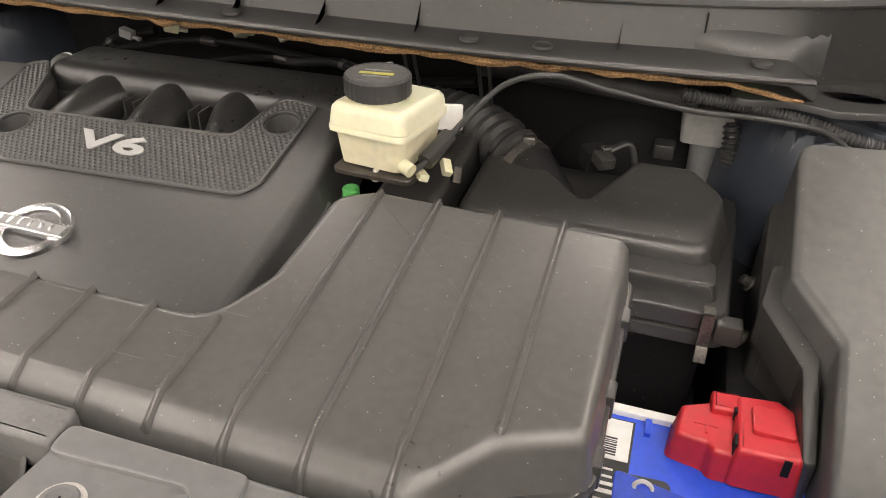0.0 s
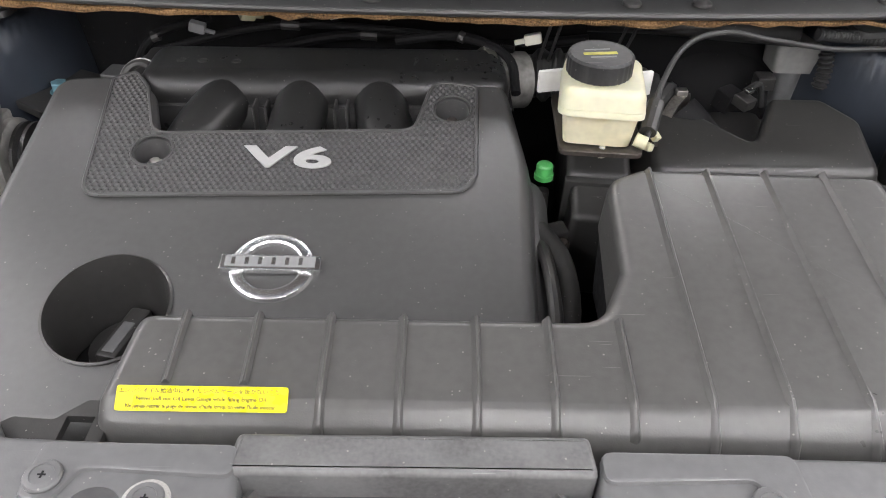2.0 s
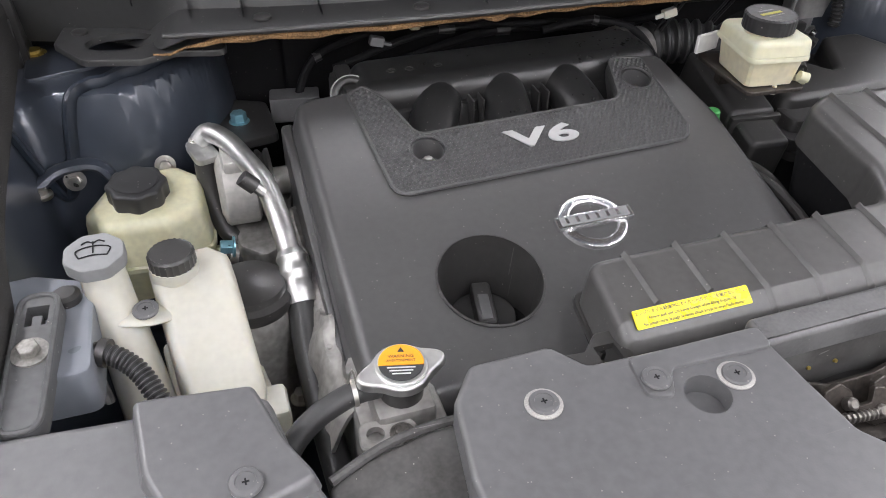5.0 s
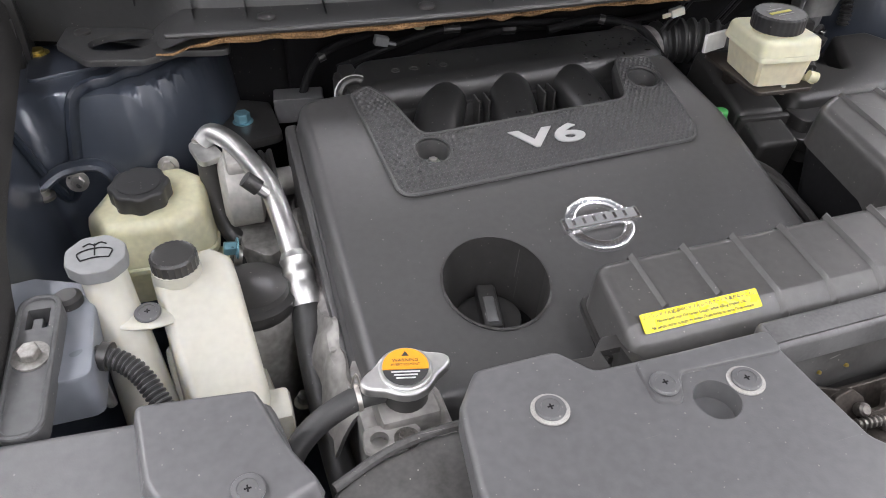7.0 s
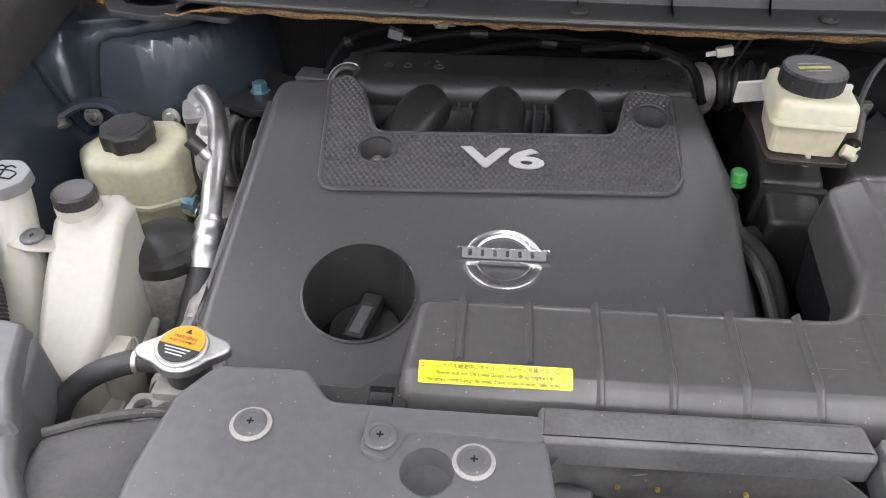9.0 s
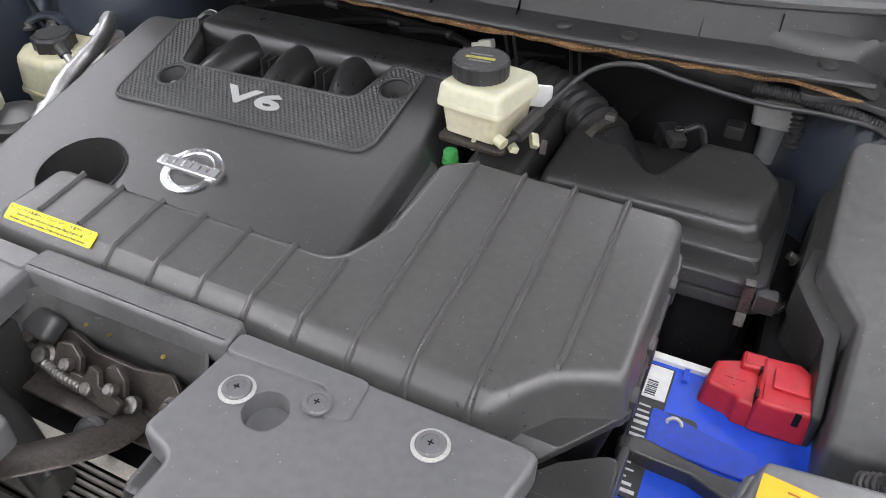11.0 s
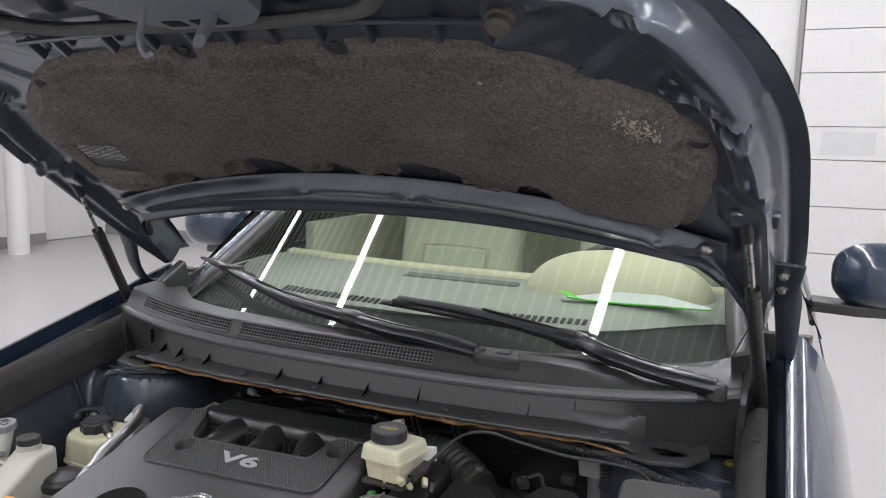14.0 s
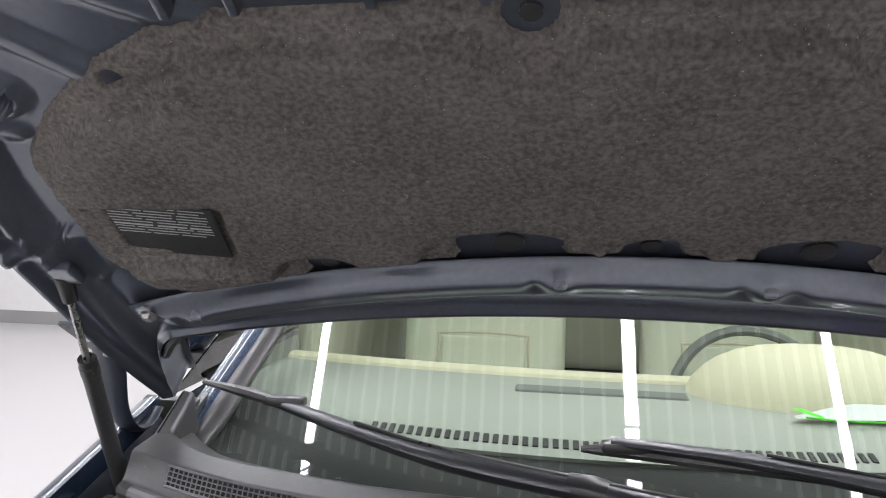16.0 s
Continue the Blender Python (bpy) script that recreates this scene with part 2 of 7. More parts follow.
def soften(bm, r, seg=2, angle=30):
    if r > 0:
        es = [e for e in bm.edges if len(e.link_faces) == 2 and e.calc_face_angle(0) > radians(angle)]
        bmesh.ops.bevel(bm, geom=es, offset=r, segments=seg, profile=0.5, affect="EDGES", clamp_overlap=True)
    return bm


def box(x0, x1, y0, y1, z0, z1, r=0.004, seg=2, taper=0.0):
    bm = bmesh.new()
    bmesh.ops.create_cube(bm, size=1)
    for v in bm.verts:
        k = 1 - taper if v.co.z > 0 else 1
        v.co = ((x0 + x1) / 2 + v.co.x * k * (x1 - x0), (y0 + y1) / 2 + v.co.y * k * (y1 - y0), z0 if v.co.z < 0 else z1)
    return soften(bm, r, seg)


def rounded(pts, r, seg=4):
    """A closed plan outline with its corners rounded; r may be one radius or one for each corner."""
    out, n = [], len(pts)
    for i in range(n):
        a, b, c = (Vector(pts[j % n][:2]) for j in (i - 1, i, i + 1))
        rr = r[i] if isinstance(r, (list, tuple)) else r
        u, v = (a - b), (c - b)
        lu, lv = u.length, v.length
        u.normalize(), v.normalize()
        ang = u.angle(v)
        d = min(rr / max(0.05, math.tan(ang / 2)), 0.48 * lu, 0.48 * lv)
        if d < 1e-4:
            out.append(tuple(b))
            continue
        p, q = b + u * d, b + v * d
        for k in range(seg + 1):
            t = k / seg
            out.append(tuple((1 - t) ** 2 * p + 2 * t * (1 - t) * b + t * t * q))
    return out


def inset(pts, d):
    """An outline drawn in by d, less where it turns tightly."""
    n, out = len(pts), []
    area = sum(pts[i][0] * pts[(i + 1) % n][1] - pts[(i + 1) % n][0] * pts[i][1] for i in range(n))
    sg = 1 if area > 0 else -1
    for i in range(n):
        a, p, c = (Vector(pts[k % n][:2]) for k in (i - 1, i, i + 1))
        u, v = (p - a), (c - p)
        lu, lv = u.length, v.length
        if lu < 1e-6 or lv < 1e-6:
            u = v if lu < 1e-6 else u
            v = u
        u, v = u.normalized(), v.normalized()
        turn = sg * (u.x * v.y - u.y * v.x)
        nrm = Vector((-(u.y + v.y), u.x + v.x)) * sg
        if nrm.length < 1e-6:
            nrm = Vector((-u.y, u.x)) * sg
        nrm.normalize()
        half = math.asin(min(1, abs(turn))) / 2
        k = d / max(0.6, math.cos(half))
        if turn > 0.02:  # the bend's own radius bounds it
            k = min(k, 0.95 * min(lu, lv) / (2 * math.tan(max(0.01, half))) + (0.3 * d if half > 0.35 else 0))
        out.append((p.x + nrm.x * k, p.y + nrm.y * k))
    return out


def prism(pts, top, low, r=0.004, seg=2, flare=0.0, splits=()):
    """An upright block on a plan outline. top, low: heights, or functions of x and y. flare: how far the foot stands out. splits: y at which a bent top folds."""
    bm = bmesh.new()
    tf = top if callable(top) else (lambda x, y: top)
    pts = [p[:2] for p in pts]
    x0, y0 = pts[0]
    depth = tf(x0, y0) - (low(x0, y0) if callable(low) else low)
    c = Vector((sum(p[0] for p in pts) / len(pts), sum(p[1] for p in pts) / len(pts)))
    n = len(pts)
    rings = [[(x + o.x, y + o.y, -depth) for x, y, o in ((x, y, (Vector((x, y)) - c).normalized() * flare) for x, y in pts)]]
    if r > 0:
        r = min(r, depth * 0.9)
        for k in range(seg + 1):
            a = math.pi / 2 * k / seg
            rings.append([(x, y, -r + r * math.sin(a)) for x, y in inset(pts, r * (1 - math.cos(a)))])
    else:
        rings.append([(x, y, 0.0) for x, y in pts])
    loops = [[bm.verts.new(p) for p in ring] for ring in rings]
    for a, d in zip(loops, loops[1:]):
        for i in range(n):
            bm.faces.new((a[i], a[(i + 1) % n], d[(i + 1) % n], d[i]))
    bm.faces.new(loops[-1])
    bm.faces.new(loops[0][::-1])
    for y in splits:
        bmesh.ops.bisect_plane(bm, geom=bm.verts[:] + bm.edges[:] + bm.faces[:], plane_co=(0, y, 0), plane_no=(0, 1, 0))
    for v in bm.verts:
        v.co.z += tf(v.co.x, v.co.y)
    return bm


def lathe(profile, seg=28, at=(0, 0, 0), turn=None, bumps=0, depth=0.0):
    """A turned body from (radius, height) pairs; bumps: lobes round its rim."""
    bm = bmesh.new()
    rings = []
    for r, z in profile:
        rings.append([bm.verts.new(((r + (depth * (1 if (i % (seg // bumps)) * 2 < seg // bumps else 0) if bumps and r > 0.5 * max(p[0] for p in profile) else 0)) * math.cos(2 * math.pi * i / seg),
                                    (r + (depth * (1 if (i % (seg // bumps)) * 2 < seg // bumps else 0) if bumps and r > 0.5 * max(p[0] for p in profile) else 0)) * math.sin(2 * math.pi * i / seg), z)) for i in range(seg)])
    for a, b in zip(rings, rings[1:]):
        for i in range(seg):
            bm.faces.new((a[i], a[(i + 1) % seg], b[(i + 1) % seg], b[i]))
    bm.faces.new(rings[0][::-1])
    bm.faces.new(rings[-1])
    m = Matrix.Translation(at) @ (turn if turn is not None else Matrix())
    return moved(bm, m)


def curve_points(pts, steps=6):
    """A smooth way through the points."""
    P = [Vector(p) for p in pts]
    P = [2 * P[0] - P[1]] + P + [2 * P[-1] - P[-2]]
    out = []
    for i in range(1, len(P) - 2):
        for k in range(steps):
            t = k / steps
            a, b, c, d = P[i - 1:i + 3]
            out.append(0.5 * (2 * b + (c - a) * t + (2 * a - 5 * b + 4 * c - d) * t * t + (3 * b - a - 3 * c + d) * t ** 3))
    return out + [P[-2]]


def tube(pts, r, seg=12, steps=6, rings=0.0, pitch=0.01, squash=1.0):
    """A pipe or hose along a smooth way; r: one radius or one for each point; rings: the depth of corrugation."""
    way = curve_points(pts, steps)
    if isinstance(r, (list, tuple)):
        rr = []
        for i in range(len(r) - 1):
            rr += [r[i] + (r[i + 1] - r[i]) * k / steps for k in range(steps)]
        rr.append(r[-1])
    else:
        rr = [r] * len(way)
    if rings:
        fine, fr, run, last = [], [], 0.0, None
        for a, b, ra, rb in zip(way, way[1:], rr, rr[1:]):
            n = max(1, int((b - a).length / (pitch / 4)))
            for k in range(n):
                fine.append(a.lerp(b, k / n))
                fr.append(ra + (rb - ra) * k / n)
        way, rr = fine, fr
        rr = [q + rings * (1 if (i // 2) % 2 else -1) for i, q in enumerate(rr)]
    bm = bmesh.new()
    loops, up = [], Vector((0, 0, 1))
    for i, p in enumerate(way):
        d = (way[min(i + 1, len(way) - 1)] - way[max(i - 1, 0)]).normalized()
        side = d.cross(up)
        if side.length < 0.05:
            side = d.cross(Vector((1, 0, 0)))
        side.normalize()
        above = side.cross(d).normalized()
        up = above
        loops.append([bm.verts.new(p + rr[i] * (math.cos(2 * math.pi * k / seg) * side + squash * math.sin(2 * math.pi * k / seg) * above)) for k in range(seg)])
    for a, b in zip(loops, loops[1:]):
        for k in range(seg):
            bm.faces.new((a[k], a[(k + 1) % seg], b[(k + 1) % seg], b[k]))
    bm.faces.new(loops[0][::-1])
    bm.faces.new(loops[-1])
    return bm


def sheet(us, vs, place, thick=0.002):
    """A curved sheet with thickness: place(u, v) gives each point."""
    bm = bmesh.new()
    grid = [[bm.verts.new(place(u, v)) for v in vs] for u in us]
    for a, b in zip(grid, grid[1:]):
        for i in range(len(vs) - 1):
            bm.faces.new((a[i], b[i], b[i + 1], a[i + 1]))
    if thick:
        bmesh.ops.recalc_face_normals(bm, faces=bm.faces)
        bmesh.ops.solidify(bm, geom=list(bm.faces), thickness=thick)
    return bm


def span(a, b, n):
    return [a + (b - a) * i / (n - 1) for i in range(n)]


def inside(pts, x, y):
    """How far a point lies inside a plan outline (minus: outside)."""
    d, odd, n = 9.0, False, len(pts)
    for i in range(n):
        (ax, ay), (bx, by) = pts[i][:2], pts[(i + 1) % n][:2]
        ux, uy = bx - ax, by - ay
        f = max(0, min(1, ((x - ax) * ux + (y - ay) * uy) / (ux * ux + uy * uy + 1e-12)))
        d = min(d, math.hypot(x - ax - f * ux, y - ay - f * uy))
        if (ay > y) != (by > y) and x < ax + (y - ay) * ux / uy:
            odd = not odd
    return d if odd else -d


def ease(f):
    f = max(0.0, min(1.0, f))
    return f * f * (3 - 2 * f)


def field(xs, ys, place, keep):
    """A relief sheet over a plan grid: place(x, y) gives the height, keep(x, y) what is left of it."""
    bm = bmesh.new()
    grid = {}

    def vert(i, j):
        if (i, j) not in grid:
            grid[i, j] = bm.verts.new((xs[i], ys[j], place(xs[i], ys[j])))
        return grid[i, j]

    for i in range(len(xs) - 1):
        for j in range(len(ys) - 1):
            if keep((xs[i] + xs[i + 1]) / 2, (ys[j] + ys[j + 1]) / 2):
                bm.faces.new((vert(i, j), vert(i + 1, j), vert(i + 1, j + 1), vert(i, j + 1)))
    return bm


def cut(ob, *tools):
    """Takes the tools' bodies out of ob's mesh."""
    for bm in tools:
        me = bpy.data.meshes.new("tool")
        bmesh.ops.recalc_face_normals(bm, faces=bm.faces)
        bm.to_mesh(me)
        bm.free()
        t = new("tool", me)
        ob.modifiers.clear()
        md = ob.modifiers.new("cut", "BOOLEAN")
        md.operation, md.object, md.solver = "DIFFERENCE", t, "EXACT"
        bpy.context.view_layer.update()
        done = bpy.data.meshes.new_from_object(ob.evaluated_get(bpy.context.evaluated_depsgraph_get()))
        ob.modifiers.clear()
        nm = ob.modifiers.new("normals", "WEIGHTED_NORMAL")
        nm.keep_sharp, nm.weight = True, 100
        old, ob.data = ob.data, done
        bpy.data.meshes.remove(old)
        bpy.data.objects.remove(t)
        bpy.data.meshes.remove(me)
    ob.data.polygons.foreach_set("use_smooth", [True] * len(ob.data.polygons))
    ob.data.set_sharp_from_angle(angle=radians(35))
    return ob


def words(text, size, material, parent, m, thick=0.0006, name="lettering", bold=0.0, shear=0.0, align="CENTER"):
    """Raised lettering in the built-in font."""
    cu = bpy.data.curves.new(name, "FONT")
    cu.body, cu.size, cu.extrude, cu.offset, cu.shear = text, size, thick, bold, shear
    cu.align_x, cu.align_y = align, "CENTER"
    cu.resolution_u = 6 if size > 0.03 else 2
    tmp = new("tmp", cu)
    bpy.context.view_layer.update()
    me = bpy.data.meshes.new_from_object(tmp.evaluated_get(bpy.context.evaluated_depsgraph_get()))
    bpy.data.objects.remove(tmp)
    me.transform(m)
    me.materials.clear()
    me.materials.append(material)
    ob = new(name, me)
    ob.parent = parent
    return ob


def hexbolt(r=0.008, h=0.007, washer=0.013):
    return join(lathe([(washer, 0), (washer, 0.002), (r * 1.2, 0.0025)], 20), soften(lathe([(r, 0.0025), (r, h), (r * 0.85, h + 0.001)], 6), 0.0005, 1))


def push_clip(name, m, label, ring=True, group="push clips"):
    """A round plastic push rivet with a cross slot, in a pale washer or bare."""
    t = thing(name, label, "push clip", group, at=m)
    if ring:
        part("washer", lathe([(0.0152, 0), (0.0152, 0.0012), (0.0118, 0.0015)], 28), WASHER, t, "pale worn washer")
    head = part("head", lathe([(0.0118, 0.001), (0.0121, 0.003), (0.0110, 0.0045), (0.0076, 0.005), (0.0073, 0.0042), (0.001, 0.0042)], 28), GREYP, t)
    part("cross_slot", join(box(-0.0026, 0.0026, -0.0006, 0.0006, 0.0038, 0.0045, 0), box(-0.0006, 0.0006, -0.0026, 0.0026, 0.0038, 0.0046, 0)), DARK, head)
    return t


# ---- the hall ----
BACK = 8.35


def hall():
    part("floor", box(-10.2, 9, -7, BACK + 0.4, -0.2, 0, 0), FLOORM, None, "pale grey glossy epoxy floor", kind="structure")
    part("ceiling", box(-10.2, 9, -7, BACK + 0.4, CEILING + 0.05, CEILING + 0.09, 0), CEILM, None, "metal ceiling deck, recess shade put into its grey", smooth=0, kind="structure")
    ribs = join(*[box(-10.2 + 0.16 * i, -10.2 + 0.16 * i + 0.026, -7, BACK, CEILING, CEILING + 0.05, 0) for i in range(120)])
    part("ceiling_ribs", ribs, RIBM, None, "ribs of the ceiling deck, their light put into the white", smooth=0, kind="structure")
    part("roof_slab", box(-10.2, 9, -7, BACK + 0.4, CEILING + 0.1, CEILING + 0.2, 0), CEILM, None, "plain slab over the ceiling deck", kind="structure")
    part("wall_left", box(-10.2, -10, -7, BACK + 0.4, 0, CEILING + 0.1, 0), WALLM, None, "white painted wall", kind="structure")
    part("wall_right", box(9, 9.2, -7, BACK + 0.4, 0, CEILING + 0.1, 0), WALLM, None, "white painted wall", kind="structure")
    part("wall_back", box(-10, 9, BACK, BACK + 0.2, 0, CEILING + 0.1, 0), WALLM, None, "white painted wall behind the car", kind="structure")
    part("wall_front", box(-10, 9, -7.2, -7, 0, CEILING + 0.1, 0), WALLM, None, "white painted wall before the car", kind="structure")
    part("wall_pier", box(-10, -8.76, 6.1, 7.05, 0, CEILING + 0.1, 0.01), WALLM, None, "white wall pier beside the door", kind="structure")
    part("baseboard_pier", join(box(-10, -8.75, 6.085, 6.1, 0, 0.16, 0), box(-8.76, -8.745, 6.085, 7.05, 0, 0.16, 0)), BASEM, None, "grey baseboard of the pier", kind="structure")
    part("baseboard_back", box(-9.1, -1.0, BACK - 0.015, BACK, 0, 0.16, 0), BASEM, None, "grey baseboard", kind="structure")
    part("baseboard_left", box(-10, -9.985, -7, 1.0, 0, 0.16, 0), BASEM, None, "grey baseboard", kind="structure")
    part("column", lathe([(0.13, 0), (0.13, CEILING)], 32, (-8.2, 6.2, 0)), WALLM, None, "round white column", kind="structure")
    d = thing("side_door", "plain white side door with a dark handle", "door", at=pose(-9.0, 7.70, 0, 0, 0, 90))
    part("leaf", box(-0.62, 0.62, -0.02, 0.02, 0.01, 2.1, 0.004), WALLM, d)
    part("handle", tube([(-0.5, -0.06, 1.02), (-0.5, -0.06, 1.14)], 0.012, 10, 2), BASEM, d, "dark bar handle")
    for name, m, w in (("overhead_door", pose(2.9, BACK - 0.03, 0), 3.8), ("overhead_door", pose(-9.96, 3.4, 0, 0, 0, 90), 4.4)):
        g = thing(name, "white sectional overhead door with a row of windows", "garage door", "overhead doors", at=m)
        z = 0.02
        for k, h in enumerate((0.50, 0.50, 0.49, 0.345, 0.55, 0.44, 0.5)):
            part("section", box(-w / 2, w / 2, -0.02, 0.02, z, z + h - 0.008, 0.004), WALLM, g)
            if k == 3:
                for q in range(int(w / 0.6)):
                    x = -w / 2 + 0.25 + q * 0.6
                    part("pane", box(x, x + 0.5, -0.024, -0.02, z + 0.05, z + h - 0.06, 0.0), FROSTM, g, "pale frosted window")
            z += h
        part("rail", box(-w / 2 - 0.06, -w / 2 - 0.01, -0.03, 0.03, 0, 3.5, 0.004), BASEM, g)
        part("rail", box(w / 2 + 0.01, w / 2 + 0.06, -0.03, 0.03, 0, 3.5, 0.004), BASEM, g)


def ceiling_light(x, y0, y1):
    t = thing("ceiling_light", "long white fluorescent strip light on the ceiling", "ceiling light", "strip lights")
    part("housing", box(x - 0.06, x + 0.06, y0, y1, CEILING - 0.05, CEILING, 0.01), WHITE, t)
    part("diffuser", box(x - 0.047, x + 0.047, y0 + 0.015, y1 - 0.015, CEILING - 0.075, CEILING - 0.051, 0.008), LAMP, t, "glowing white diffuser")
    part("end_cap", box(x - 0.052, x + 0.052, y1 - 0.02, y1, CEILING - 0.082, CEILING - 0.05, 0.004), WHITE, t, "white end cap")


def strip_lamp(x, y0, y1):
    """The light of one row of strip lights."""
    la = bpy.data.lights.new("strip_lamp", "AREA")
    la.shape, la.size, la.size_y = "RECTANGLE", 0.094, y1 - y0
    la.energy = STRIP_RADIANCE * math.pi * la.size * la.size_y * 1.15
    la.color = (1.0, 0.985, 0.975)
    ob = new("strip_lamp", la)
    ob.matrix_world = pose(x, (y0 + y1) / 2, CEILING - 0.078)


LAMP = glow("lamp_diffuser", (1.0, 0.985, 0.975), 2.0)
hall()
for lx in (-6.6, -4.25, -2.35, 0.4, 2.08, 4.3, 6.6):
    strip_lamp(lx, -6.98, 7.98)
    for ly in (-7, -4, -1, 2, 5):
        ceiling_light(lx, ly + 0.01, ly + 2.99)


# ---- engine cover ----
def cover_z(x, y):
    return 0.884 + 0.25 * (y - 0.481)


def on_cover(x, y, lift=0.0, rz=0.0):
    return pose(x, y, cover_z(x, y) + lift, math.degrees(math.atan(0.25)), 0, rz)


def engine_cover():
    t = thing("engine_cover", "black plastic engine cover with dimpled panel and oil filler opening", "engine cover")
    out = rounded([(-0.443, 0.32), (-0.437, 0.745), (-0.345, 0.752), (-0.318, 0.722), (-0.296, 0.655), (-0.02, 0.668), (0.0, 0.748), (0.085, 0.748), (0.105, 0.62), (0.098, 0.32)], [0.03, 0.03, 0.01, 0.02, 0.02, 0.02, 0.02, 0.02, 0.02, 0.03])
    body = part("cover_body", prism(out, cover_z, lambda x, y: cover_z(x, y) - 0.075, 0.014, 4, 0.018), COVER, t)
    hole = lathe([(0.056, -0.2), (0.056, 0.2)], 40, (-0.288, 0.434, 0.87))
    bolts = [lathe([(0.017, -0.019), (0.021, 0.03)], 28, (x, y, cover_z(x, y))) for x, y in ((-0.296, 0.625), (0.022, 0.697))]
    cut(body, hole, *bolts)
    part("filler_collar", sheet(span(0, 2 * math.pi, 41), [0, 1, 2], lambda a, v: (-0.288 + (0.058, 0.0555, 0.05)[int(v)] * math.cos(a), 0.434 + (0.058, 0.0555, 0.05)[int(v)] * math.sin(a), (cover_z(0, 0.434 + 0.057 * math.sin(a)) + 0.002, cover_z(0, 0.434 + 0.056 * math.sin(a)) + 0.003, 0.80)[int(v)]), 0.002), BLACK, t)
    pan = rounded([(-0.352, 0.562), (-0.368, 0.735), (-0.345, 0.747), (-0.325, 0.722), (-0.302, 0.65), (-0.02, 0.662), (0.0, 0.742), (0.05, 0.735), (0.047, 0.60), (0.034, 0.578)], [0.02, 0.008, 0.008, 0.02, 0.02, 0.02, 0.02, 0.01, 0.01, 0.02])
    wells = ((-0.296, 0.625), (0.022, 0.697))

    def dimple(x, y):
        d = 9.0
        for o in (0.0, 0.5):
            u = ((x / 0.0072 + o) % 1 - 0.5) * 0.0072
            v = ((y / 0.0100 + o) % 1 - 0.5) * 0.0100
            d = min(d, math.hypot(u, v))
        return cover_z(x, y) + 0.0032 - 0.0034 * ease((0.0024 - d) / 0.0010)

    panel = part("dimpled_panel", field(span(-0.369, 0.051, 561), span(0.561, 0.748, 251), dimple, lambda x, y: inside(pan, x, y) > 0 and all(math.hypot(x - a, y - b) > 0.0215 for a, b in wells)), DIMPLE, t, "dimpled matt black panel", smooth=60)
    rim = [(x, y, cover_z(x, y) + 0.0022) for x, y in pan]
    part("panel_rim", tube(rim + rim[:1], 0.0024, 6, 1), COVER, t)
    for a, b in wells:
        part("well_rim", tube([(a + 0.0218 * math.cos(q), b + 0.0218 * math.sin(q), cover_z(a, b + 0.0218 * math.sin(q)) + 0.0024) for q in span(0, 2 * math.pi, 33)], 0.0018, 6, 1), DIMPLE, t)
    for x, y, mt in ((-0.296, 0.625, STEEL), (0.022, 0.697, RUST)):
        part("cover_bolt", moved(hexbolt(0.006, 0.006, 0.009), pose(x, y, cover_z(x, y) - 0.016)), mt, t, "dull hex bolt in its recess")
    part("side_step", prism(rounded([(-0.458, 0.335), (-0.454, 0.74), (-0.437, 0.742), (-0.439, 0.335)], 0.006), lambda x, y: cover_z(x, y) - 0.030, lambda x, y: cover_z(x, y) - 0.11, 0.005, 2), COVER, t)
    part("side_skirt", sheet(span(0.34, 0.63, 15), span(0, 1, 7), lambda y, v: (0.102 + 0.030 * math.sin(v * 1.5) * (0.75 + 0.25 * ease((y - 0.34) / 0.1)), y, cover_z(0, y) - 0.030 - 0.055 * (1 - math.cos(v * 1.5)) - 0.03 * ease((0.40 - y) / 0.06)), 0.003), COVER, t)
    words("V6", 0.062, ALU_PAINT, t, on_cover(-0.150, 0.615, 0.0050) @ Matrix.Diagonal((1.34, 0.66, 1, 1)), 0.0008, "lettering", 0.0018)
    return t


def emblem():
    t = thing("emblem", "chrome ring emblem with a plain cross bar on the engine cover", "emblem", at=on_cover(-0.147, 0.481, 0.001))
    prof = ((0.0268, -0.001), (0.0278, 0.0032), (0.0300, 0.0046), (0.0362, 0.0044), (0.0392, 0.0030), (0.0408, -0.001))
    part("ring", sheet(span(0, 2 * math.pi, 65), range(6), lambda a, k: (prof[k][0] * math.cos(a), prof[k][0] * math.sin(a) * 0.97, prof[k][1]), 0), CHROME, t, smooth=25)
    bar = part("bar", box(-0.047, 0.047, -0.0088, 0.0088, 0.001, 0.0095, 0.002), CHROME, t, "chrome cross bar")
    part("inlay", box(-0.042, 0.042, -0.0062, 0.0062, 0.0092, 0.0102, 0.0004), GREYCAP, bar, "dark grey inlay")
    for i in range(6):
        part("mark", box(-0.036 + i * 0.0125, -0.0322 + i * 0.0125, -0.0042, 0.0042, 0.0100, 0.0108, 0.0003), CHROME, bar)
    return t


ALU_PAINT = mat("silver_paint", (0.50, 0.50, 0.50), 0.45, metal=0.3, var=0.06, bump=0.05)
engine_cover()
emblem()


